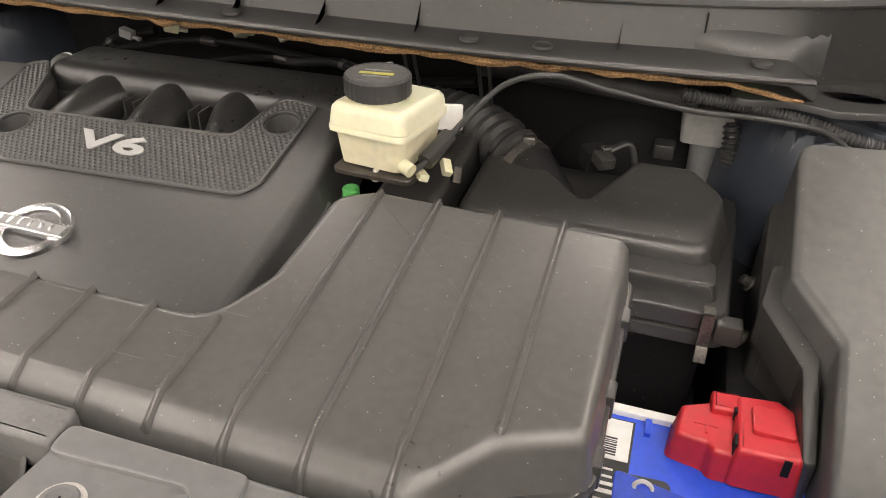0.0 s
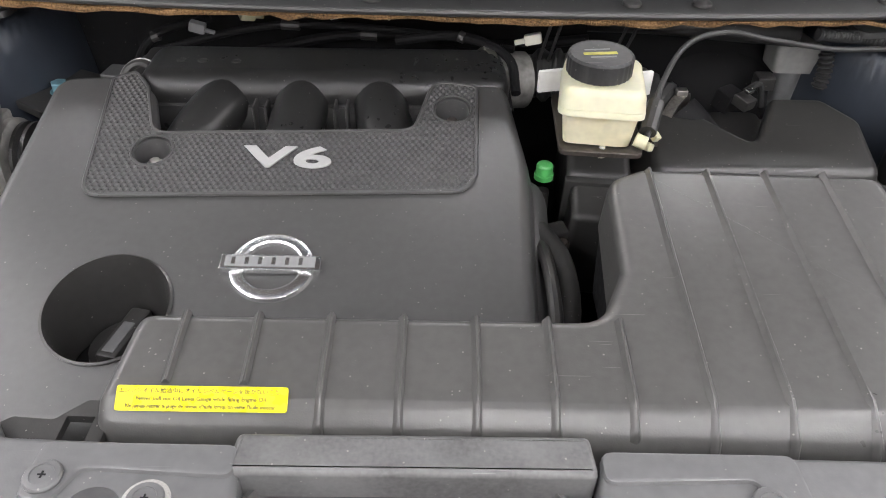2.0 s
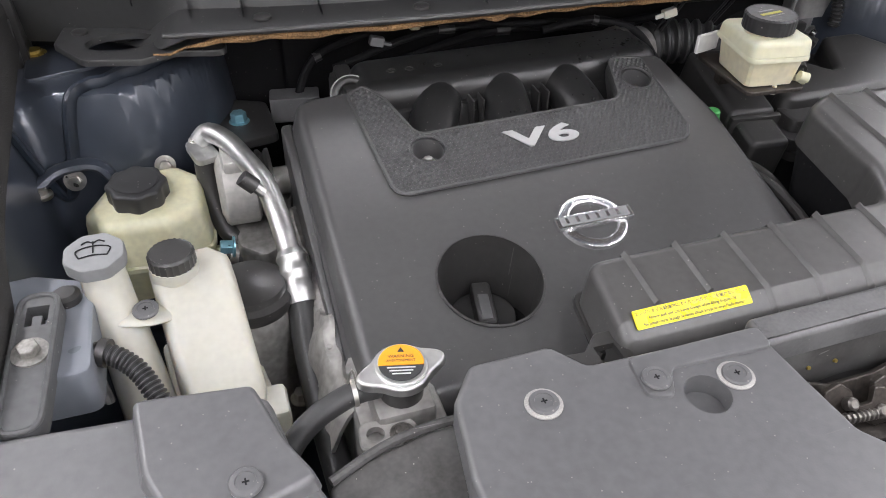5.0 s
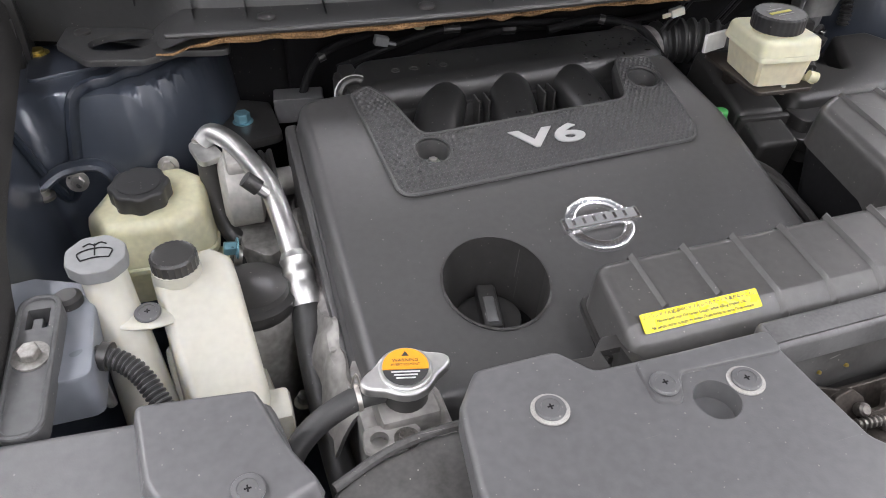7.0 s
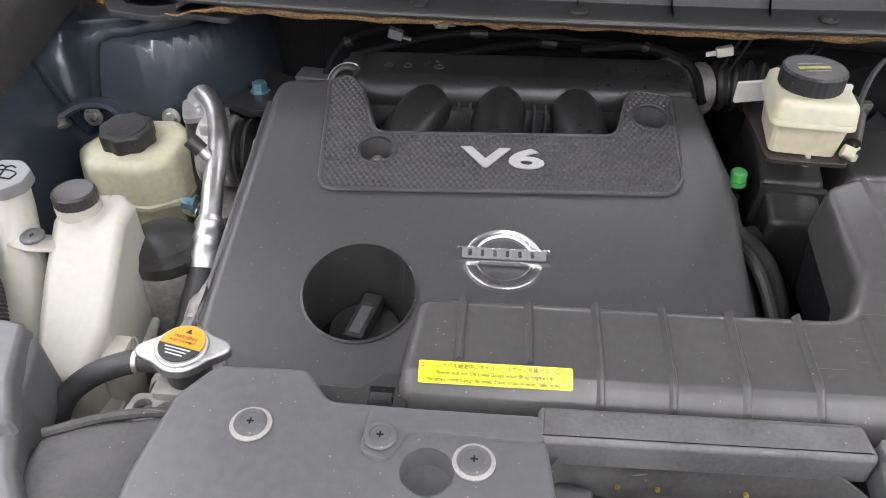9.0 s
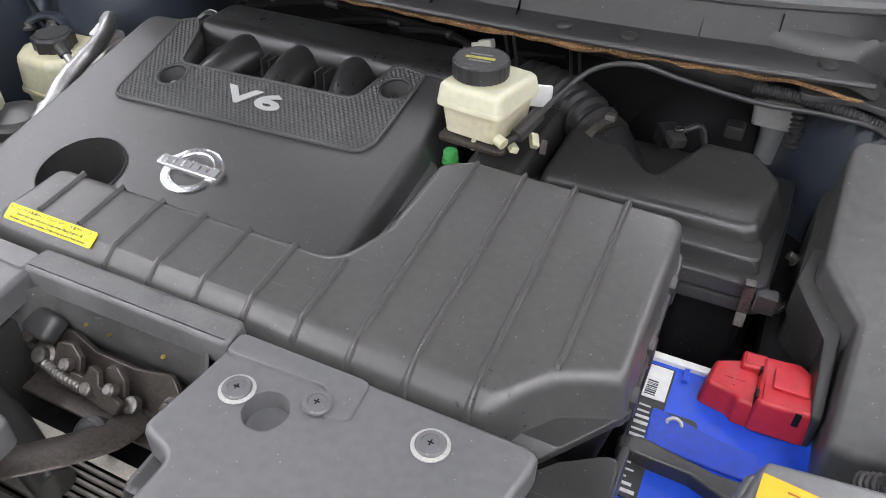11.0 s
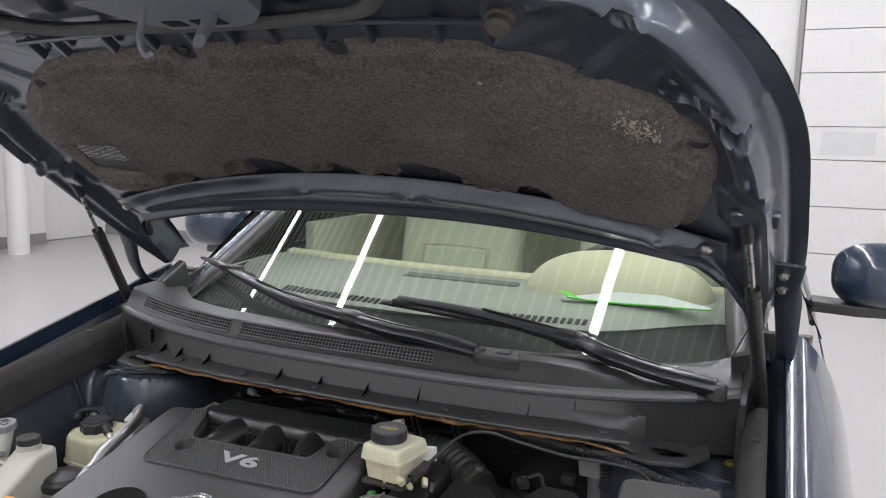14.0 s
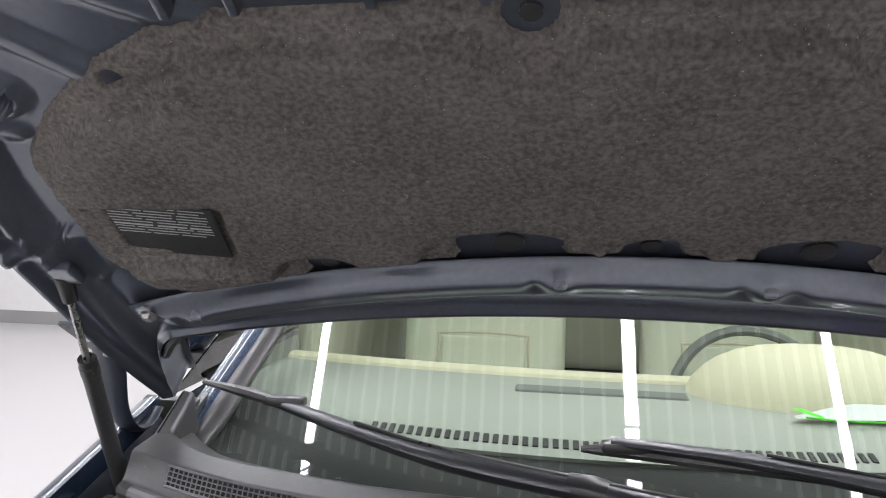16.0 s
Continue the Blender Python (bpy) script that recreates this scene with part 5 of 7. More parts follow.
def bay():
    # Bay shell in DARK: the shade behind and below the engine is painted in.
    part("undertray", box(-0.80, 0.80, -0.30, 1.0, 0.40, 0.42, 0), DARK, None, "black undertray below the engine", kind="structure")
    part("firewall", box(-0.80, 0.80, 0.955, 0.985, 0.42, 1.05, 0.005), DARK, None, "insulated firewall behind the engine, shade put into its near-black", kind="structure")
    part("firewall_pad", box(-0.42, 0.60, 0.935, 0.954, 0.60, 1.0, 0.012), DARK, None, "felt pad on the firewall, shade put into its near-black", kind="structure")
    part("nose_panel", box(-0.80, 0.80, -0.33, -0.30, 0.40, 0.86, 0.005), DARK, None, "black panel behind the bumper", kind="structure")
    for sg in (-1, 1):
        t = thing("inner_fender", "blue-grey painted inner fender and strut tower, dusty", "inner fender", "inner fenders")
        part("panel", sheet(span(0.42, 0.80, 64), span(-0.28, 0.97, 110), lambda x, y: (sg * x, y, bay_z(x, y) if x > 0.43 else 0.45), 0.002), BAYPAINT, t, smooth=60)
        part("side_skirt", box(min(sg * 0.42, sg * 0.43), max(sg * 0.42, sg * 0.43), -0.28, 0.97, 0.42, 0.62, 0), DARK, t)
        ln = [(sg * x, y) for x, y in ((0.762, 0.752), (0.729, 0.774), (0.708, 0.776), (0.689, 0.785), (0.668, 0.806), (0.650, 0.812), (0.632, 0.828), (0.612, 0.836), (0.594, 0.850), (0.56, 0.884))]
        part("seam_sealer", tube([(x, y, bay_z(abs(x), y) + 0.004) for x, y in ln], 0.0095, 10, 6, squash=0.7), BAYDARK, t, "dark wavy seam sealer")
        for x, y in ((0.706, 0.766), (0.60, 0.772)):
            part("panel_bolt", moved(hexbolt(0.008, 0.007, 0.013), pose(sg * x, y - 0.002, 0.868, 75)), STEEL, t, "dull bolt with a washer")
        part("pressed_rib", tube([(sg * 0.752, 0.748, 0.87), (sg * 0.72, 0.764, 0.885), (sg * 0.68, 0.766, 0.885), (sg * 0.66, 0.762, 0.86), (sg * 0.64, 0.752, 0.82)], 0.010, 8, 5, squash=0.7), BAYPAINT, t)
        part("pressed_plate", prism(rounded([(sg * 0.742, 0.838), (sg * 0.655, 0.862), (sg * 0.66, 0.91), (sg * 0.745, 0.925)], 0.012), lambda x, y: bay_z(abs(x), y) + 0.005, lambda x, y: bay_z(abs(x), y) - 0.01, 0.003, 2), BAYPAINT, t)
        for x, y in ((0.735, 0.921),):
            part("grommet", lathe([(0.015, 0), (0.015, 0.003), (0.009, 0.004), (0.009, 0.008), (0.003, 0.009)], 18, (sg * x, y, bay_z(x, y) + 0.002)), GOLD, t, "yellow zinc nut")
        part("stud", lathe([(0.012, 0), (0.012, 0.004), (0.007, 0.005), (0.006, 0.012), (0.002, 0.013)], 16, (sg * 0.742, 0.745, bay_z(0.742, 0.745))), STEEL, t)


bay()


def fender(sg):
    t = thing("fender", "dark blue painted front fender", "fender", "fenders")

    def at(u, v):
        y = -0.45 + 1.60 * u
        crest = 1.015 + 0.24 * (y - 0.45) - 0.25 * max(0, 0.3 - y) ** 2
        a = v * 1.45
        return (sg * (0.815 + 0.15 * math.sin(a)), y, crest - 0.42 * (1 - math.cos(a)) - (0.04 if v == 0 else 0))

    part("skin", sheet(span(0, 1, 33), [0, 0.001] + span(0.06, 1, 14), at, 0.002), PAINT, t, smooth=50)
    part("inner_flange", sheet(span(0, 1, 25), [0, 1], lambda u, v: (sg * (0.815 - 0.03 * v), -0.45 + 1.6 * u, 1.015 + 0.24 * (-0.9 + 1.6 * u) - 0.25 * max(0, 0.75 - 1.6 * u) ** 2 - 0.04 - 0.05 * v), 0.002), BAYDARK, t)
    h = thing("hinge_pocket", "black trim pocket round the hood hinge", "trim", "hinge pockets")
    part("inner_wall", prism(rounded([(sg * 0.738, 0.90), (sg * 0.752, 0.90), (sg * 0.775, 1.34), (sg * 0.760, 1.34)], 0.001, 1), lambda x, y: 1.105 + 0.25 * (y - 0.95), lambda x, y: 0.95, 0.001, 1), BLACK, h)
    part("floor", prism(rounded([(sg * 0.752, 0.90), (sg * 0.822, 0.90), (sg * 0.845, 1.24), (sg * 0.765, 1.24)], 0.004), lambda x, y: 1.015 + 0.22 * (y - 0.9), lambda x, y: 0.93, 0.003, 2), DARK, h)
    part("end_wall", prism(rounded([(sg * 0.752, 1.17), (sg * 0.86, 1.17), (sg * 0.87, 1.20), (sg * 0.76, 1.20)], 0.004), 1.17, 1.0, 0.004, 2), BLACK, h)
    part("corner_block", prism(rounded([(sg * 0.745, 0.885), (sg * 0.79, 0.885), (sg * 0.80, 0.95), (sg * 0.75, 0.95)], 0.008), 1.03, 0.95, 0.006, 2), BLACK, h)
    s = thing("fender_seal", "dusty black felt fender seal strip with push clips", "seal strip", "fender seals")

    def seal(u, v):
        y = 0.12 + 0.82 * u
        top = 1.000 + 0.16 * (y - 0.45)
        x = 0.745 + 0.045 * v - 0.02 * math.exp(-((y - 0.42) / 0.1) ** 2) * (1 - v)
        return (sg * x, y, top - 0.035 * (1 - v) ** 2 + 0.006 * math.sin(3.1 * v) - (0.05 if v == 0 else 0))

    part("strip", sheet(span(0, 1, 33), [0, 0.05] + span(0.15, 1, 8), seal, 0.004), SEAL, s, smooth=60)
    for u in (0.2, 0.5, 0.85):
        p = seal(u, 0.6)
        part("clip", lathe([(0.008, 0), (0.007, 0.004), (0.003, 0.005)], 14, p), BLACK, s)


for sgn in (-1, 1):
    fender(sgn)


def outer_body():
    d = thing("front_door", "dark blue front door with its window and mirror side", "car door", "front doors")
    for sg in (-1, 1):
        dd = d if sg > 0 else thing("front_door", "dark blue front door with its window and mirror side", "car door", "front doors")
        part("skin", sheet(span(0, 1, 9), span(0, 1, 9), lambda u, v: (sg * (0.90 + 0.05 * math.sin(v * 2.6)), 1.16 + 1.15 * u, 1.10 - 0.75 * v + 0.06 * u), 0.004), PAINT, dd)
        part("sill_trim", tube([(sg * 0.885, 1.5, 1.135), (sg * 0.885, 1.8, 1.15), (sg * 0.88, 2.3, 1.17)], 0.008, 8, 4), BLACK, dd)
        part("window", sheet([0, 1], [0, 1], lambda u, v: (sg * (0.895 - 0.20 * v), 1.35 + 0.95 * u + 0.35 * v * (1 - u), 1.13 + 0.40 * v), 0.003), WINDSHIELD, dd)
        m = thing("side_mirror", "glossy dark blue side mirror on a black foot", "side mirror", "side mirrors")
        shell = bmesh.new()
        bmesh.ops.create_uvsphere(shell, u_segments=28, v_segments=16, radius=1)
        for v in shell.verts:
            x, y, z = v.co
            v.co = (sg * (1.05 + 0.125 * (abs(x) ** 0.7) * (1 if x > 0 else -1)), 1.63 + 0.085 * y, 1.245 + 0.085 * (abs(z) ** 0.75) * (1 if z > 0 else -1))
        part("housing", shell, PAINT, m)
        part("foot", prism(rounded([(sg * 0.885, 1.60), (sg * 0.99, 1.58), (sg * 1.08, 1.60), (sg * 1.08, 1.66), (sg * 0.99, 1.68), (sg * 0.885, 1.70)], 0.01), 1.172, 1.145, 0.006, 2), BLACK, m, "black plastic foot")
    t = thing("car_roof", "dark blue painted car roof and rear body", "car body")
    part("roof_skin", sheet(span(-1, 1, 17), span(0, 1, 12), lambda u, v: (0.66 * u, 1.86 + 1.9 * v, 1.63 + 0.06 * math.sin(2.4 * v) - 0.06 * u * u), 0.01), PAINT, t)
    part("header", tube([(-0.64, 1.93, 1.585), (-0.3, 1.86, 1.61), (0, 1.85, 1.615), (0.3, 1.86, 1.61), (0.64, 1.93, 1.585)], 0.03, 8, 4), BEIGE, t)


outer_body()


# ---- left side of the bay ----
def headlight_cover(sg):
    t = thing("headlight_cover", "grey-black plastic cover over the headlight" + (" with an orange label" if sg > 0 else ""), "trim cover", "headlight covers")
    out = [(sg * x, y) for x, y in ((0.76, 0.20), (0.742, 0.322), (0.53, 0.306), (0.520, 0.25), (0.495, 0.19), (0.43, 0.10), (0.43, -0.10), (0.76, -0.10))]
    part("top", prism(rounded(out, 0.014, 3), lambda x, y: 0.924 + 0.10 * (y - 0.32), lambda x, y: 0.85, 0.009, 3, 0.004), GREYP, t)
    part("raised_step", prism(rounded([(sg * x, y) for x, y in ((0.63, 0.318), (0.54, 0.308), (0.525, 0.255), (0.505, 0.215), (0.60, 0.19), (0.625, 0.25))], 0.008, 3), lambda x, y: 0.936 + 0.10 * (y - 0.32), lambda x, y: 0.92, 0.006, 3, 0.003), GREYP, t)
    push_clip("push_clip", pose(sg * 0.556, 0.222, 0.9275, 5), "grey round push clip with a cross slot", False)
    if sg > 0:
        lb = thing("warning_label", "orange warning label with unreadable print", "label", at=pose(0.585, 0.272, 0.9334, 5.7, 0, -6))
        part("sheet", box(-0.048, 0.06, -0.02, 0.016, 0, 0.0015, 0), ORANGE, lb)
        r = random.Random(7)
        for i in range(5):
            part("print_bar", box(-0.03, -0.03 + r.uniform(0.05, 0.085), 0.008 - i * 0.005, 0.0092 - i * 0.005, 0.0014, 0.0021, 0), mat("brown_print", (0.30, 0.10, 0.02), 0.6, bump=0) if i == 0 else bpy.data.materials["brown_print"], lb)
    return t


for sgn in (-1, 1):
    headlight_cover(sgn)


def headlight_plate():
    """The flat pressed bracket beside the fuse box, with a slot, a hole and a bolt seat."""
    t = thing("headlight_bracket", "blue-grey painted flat bracket with a slot and bolt hole", "bracket", "headlight brackets")
    pts = rounded([(0.630, 0.33), (0.628, 0.385), (0.645, 0.425), (0.690, 0.430), (0.715, 0.415), (0.745, 0.424), (0.760, 0.36), (0.755, 0.30), (0.65, 0.29)], 0.016, 4)
    plate = part("plate", prism(pts, lambda x, y: 0.956 + 0.06 * (y - 0.4), lambda x, y: 0.950 + 0.06 * (y - 0.4), 0.002, 2), HOODLIGHT, t)
    cut(plate, moved(box(-0.008, 0.008, -0.008, 0.008, -0.05, 0.05, 0), pose(0.688, 0.410, 0.956, 0, 0, 20)), lathe([(0.005, -0.05), (0.005, 0.05)], 16, (0.664, 0.392, 0.956)))
    part("bolt_seat", lathe([(0.022, 0.0), (0.022, 0.004), (0.017, 0.006), (0.015, 0.002), (0.001, 0.002)], 28, (0.650, 0.365, 0.953)), HOODLIGHT, t)
    part("skirt", prism(rounded([(0.642, 0.30), (0.64, 0.38), (0.655, 0.412), (0.745, 0.41), (0.75, 0.30)], 0.012), 0.949, 0.86, 0.002, 1), BAYPAINT, t, "blue-grey painted panel")


def ladder_bracket(sg):
    t = thing("headlight_bracket", "grey bracket with a slotted keyhole and a bolt", "bracket", "headlight brackets")
    z = 0.925 if sg < 0 else 0.965
    m = pose(sg * (0.706 if sg < 0 else 0.685), 0.41, z, 6, 0, sg * 4)
    plate = part("arm", moved(prism(rounded([(-0.017, -0.09), (0.017, -0.09), (0.017, 0.055), (-0.017, 0.055)], 0.015), 0.006, -0.012, 0.003, 2), m), BRACK, t)
    cut(plate, moved(box(-0.009, 0.009, 0.018, 0.040, -0.05, 0.05, 0), m))
    part("slot_tab", moved(box(-0.004, 0.004, 0.018, 0.030, -0.004, 0.005, 0.001), m), BRACK, t)
    part("bolt", moved(hexbolt(0.009, 0.009, 0.015), m @ pose(0, -0.012, 0.006)), STEELMID, t, "steel hex bolt with a washer")
    ringpts = rounded([(-0.0155, -0.088), (0.0155, -0.088), (0.0155, 0.053), (-0.0155, 0.053)], 0.0145, 6)
    part("rim", moved(tube([(x, y, 0.006) for x, y in ringpts] + [(*ringpts[0], 0.006)], 0.0026, 8, 1), m), BRACK, t)
    part("panel", prism(rounded([(sg * 0.665, 0.38), (sg * 0.775, 0.38), (sg * 0.775, 0.52), (sg * 0.72, 0.525), (sg * 0.665, 0.50)], 0.012), z - 0.012, z - 0.06, 0.004, 2), HOODLIGHT, t, "blue-grey painted panel")


ladder_bracket(-1)
headlight_plate()


def coolant_tank():
    t = thing("coolant_tank", "milky white coolant tank with a black cap", "coolant tank")
    plan = rounded([(-0.622, 0.530), (-0.560, 0.540), (-0.542, 0.520), (-0.530, 0.39), (-0.540, 0.335), (-0.590, 0.335), (-0.608, 0.43)], 0.012, 3)
    bm = prism(plan, lambda x, y: 0.905 + 0.55 * min(0, y - 0.485), lambda x, y: 0.62, 0.010, 3, 0.008, (0.485, 0.46))
    part("tank", bm, MILK, t)
    part("seam", prism(rounded([(-0.632, 0.548), (-0.54, 0.548), (-0.516, 0.40), (-0.52, 0.335), (-0.606, 0.326)], 0.014), 0.775, 0.768, 0.002, 1), MILK, t)
    part("neck", lathe([(0.023, 0), (0.023, 0.02)], 24, (-0.594, 0.503, 0.895)), MILK, t)
    part("cap", lathe([(0.0205, 0), (0.0215, 0.003), (0.0215, 0.015), (0.0195, 0.0175), (0.0175, 0.0165), (0.001, 0.0165)], 48, (-0.594, 0.503, 0.912), None, 24, 0.0009), BLACK, t, "ribbed black screw cap")
    part("side_lug", box(-0.535, -0.512, 0.36, 0.40, 0.70, 0.83, 0.006), MILK, t)


def washer_neck():
    t = thing("washer_filler", "milky washer filler neck with a grey cap", "washer filler")
    part("neck", tube([(-0.655, 0.493, 0.935), (-0.652, 0.480, 0.90), (-0.640, 0.43, 0.82), (-0.625, 0.36, 0.72)], [0.020, 0.021, 0.025, 0.027], 14, 5), MILK, t)
    part("cap", moved(prism(rounded([(0.0285 * math.cos(a * math.pi / 4 + 0.39), 0.027 * math.sin(a * math.pi / 4 + 0.39)) for a in range(8)], 0.012), 0.014, 0, 0.003, 2), pose(-0.657, 0.495, 0.937, 6)), GREYCAP, t, "grey snap cap with a moulded spray sign")
    c0 = pose(-0.657, 0.494, 0.9515, 6)
    sign = [tube([(-0.012, -0.008, 0), (-0.015, 0.001, 0), (-0.008, 0.005, 0), (0, 0.006, 0), (0.008, 0.005, 0), (0.015, 0.001, 0), (0.012, -0.008, 0)], 0.0007, 6, 3), tube([(-0.012, -0.008, 0), (0, -0.006, 0), (0.012, -0.008, 0)], 0.0007, 6, 3), tube([(0, -0.003, 0), (0, 0.012, 0)], 0.0007, 6, 2)]
    for k in (-1, 1):
        sign.append(tube([(0, 0.010, 0), (k * 0.005, 0.013, 0), (k * 0.010, 0.010, 0)], 0.0007, 6, 3))
    sign = [moved(q, c0) for q in sign]
    part("spray_sign", join(*sign), DARK, t)
    br = part("bracket", tube([(-0.648, 0.462, 0.893), (-0.623, 0.458, 0.893), (-0.602, 0.468, 0.885)], [0.011, 0.014, 0.012], 12, 4, squash=0.4), MILK, t)
    push_clip("push_clip", pose(-0.623, 0.458, 0.899, 4), "black push clip on the filler bracket", False)


def steering_tank():
    t = thing("steering_fluid_tank", "yellowed power steering fluid tank with a black cap", "fluid tank")
    out = rounded([(-0.698, 0.690), (-0.676, 0.655), (-0.60, 0.650), (-0.562, 0.675), (-0.558, 0.735), (-0.585, 0.762), (-0.66, 0.758)], 0.018, 3)
    part("upper", prism(out, lambda x, y: 0.868 + 0.10 * (y - 0.7), lambda x, y: 0.803, 0.014, 3, 0.004), PSRES, t)
    part("rim", prism([(x + (x + 0.628) * 0.10, y + (y - 0.705) * 0.10) for x, y in out], 0.806, 0.798, 0.002, 1), PSRES, t)
    part("lower", prism([(x + (x + 0.628) * 0.02, y + (y - 0.705) * 0.02) for x, y in out], 0.799, 0.745, 0.0, 1, -0.012), PSRES, t)
    lobes = [((0.0335 + 0.0016 * math.cos(8 * a)) * math.cos(a), (0.0335 + 0.0016 * math.cos(8 * a)) * math.sin(a)) for a in span(0, 2 * math.pi, 109)[:-1]]
    cap = part("cap", moved(prism(lobes, 0.024, 0.0, 0.004, 3), pose(-0.632, 0.706, 0.866, 4)), CAPB, t, "lobed black screw cap")
    part("cap_face", moved(lathe([(0.026, 0.0), (0.026, 0.0012), (0.024, 0.0016), (0.021, 0.0006), (0.001, 0.0006)], 36), pose(-0.632, 0.706, 0.890, 4)), CAPB, cap)
    part("outlet", tube([(-0.565, 0.68, 0.785), (-0.53, 0.672, 0.78)], 0.011, 12, 3), PSRES, t)
    h = thing("return_hose", "black return hose with a spring clamp", "hose")
    part("hose", tube([(-0.545, 0.675, 0.782), (-0.515, 0.668, 0.775), (-0.47, 0.66, 0.74)], 0.013, 12, 4), RUBBER, h)
    part("clamp", tube([(-0.541, 0.674, 0.782), (-0.531, 0.672, 0.780)], 0.0145, 14, 2), STEEL, h, "steel spring clamp")


def ac_pipe():
    t = thing("ac_pipe", "bent silver aluminium air conditioning pipe with a black hose", "pipe")
    part("pipe", tube([(-0.553, 0.752, 0.905), (-0.540, 0.750, 0.916), (-0.520, 0.725, 0.914), (-0.504, 0.690, 0.906), (-0.489, 0.64, 0.900), (-0.482, 0.59, 0.884), (-0.478, 0.55, 0.858)], 0.0125, 16, 6), ALU, t)
    part("flange", moved(prism(rounded([(-0.016, -0.03), (0.016, -0.03), (0.014, 0.014), (-0.014, 0.014)], 0.01), 0.008, 0, 0.002, 2), pose(-0.555, 0.748, 0.895, 10, 0, 20)), ALU, t)
    part("flange_bolt", moved(hexbolt(0.005, 0.005, 0.007), pose(-0.559, 0.757, 0.904, 10)), STEEL, t)
    part("down_pipe", tube([(-0.552, 0.735, 0.895), (-0.552, 0.725, 0.85), (-0.54, 0.70, 0.80), (-0.515, 0.68, 0.79)], 0.012, 12, 4), BLACK, t)
    part("valve", tube([(-0.486, 0.618, 0.895), (-0.503, 0.622, 0.912)], 0.0065, 10, 2), ALU, t)
    part("valve_cap", tube([(-0.501, 0.6215, 0.910), (-0.514, 0.6245, 0.923)], 0.0095, 16, 2), BLACK, t, "black valve cap")
    part("ferrule", tube([(-0.478, 0.556, 0.863), (-0.4778, 0.549, 0.858), (-0.4775, 0.543, 0.854), (-0.4772, 0.536, 0.848), (-0.477, 0.528, 0.842), (-0.4768, 0.520, 0.836), (-0.4765, 0.508, 0.826)], [0.0135, 0.0175, 0.0150, 0.0178, 0.0155, 0.0178, 0.0178], 18, 4), ALU, t, "crimped aluminium ferrule")
    part("hose", tube([(-0.4765, 0.515, 0.832), (-0.480, 0.46, 0.797), (-0.479, 0.39, 0.762), (-0.475, 0.32, 0.735), (-0.47, 0.24, 0.70)], 0.0155, 14, 6), RUBBER, t, "black rubber hose with pale print")
    for k in range(5):
        y = 0.495 - 0.007 * k
        part("print_bar", moved(box(-0.002, 0.002, -0.002, 0.002, 0, 0.0008, 0), pose(-0.472, y, 0.8265 - (0.5 - y) * 0.75 - 0.0005, 36)), PALE, t)


def corner_trim():
    t = thing("corner_trim", "dusty black plastic corner trim beside the radiator cover", "trim")
    part("plate", prism(rounded([(-0.500, 0.226), (-0.470, 0.240), (-0.415, 0.252), (-0.376, 0.253), (-0.380, 0.215), (-0.40, 0.06), (-0.50, 0.06)], 0.01), lambda x, y: 0.896 + 0.05 * (y - 0.25), lambda x, y: 0.83, 0.005, 3), DUSTY, t)
    part("lip", tube([(-0.498, 0.228, 0.896), (-0.455, 0.246, 0.897), (-0.415, 0.254, 0.897), (-0.378, 0.255, 0.897)], 0.004, 8, 4), DUSTY, t)


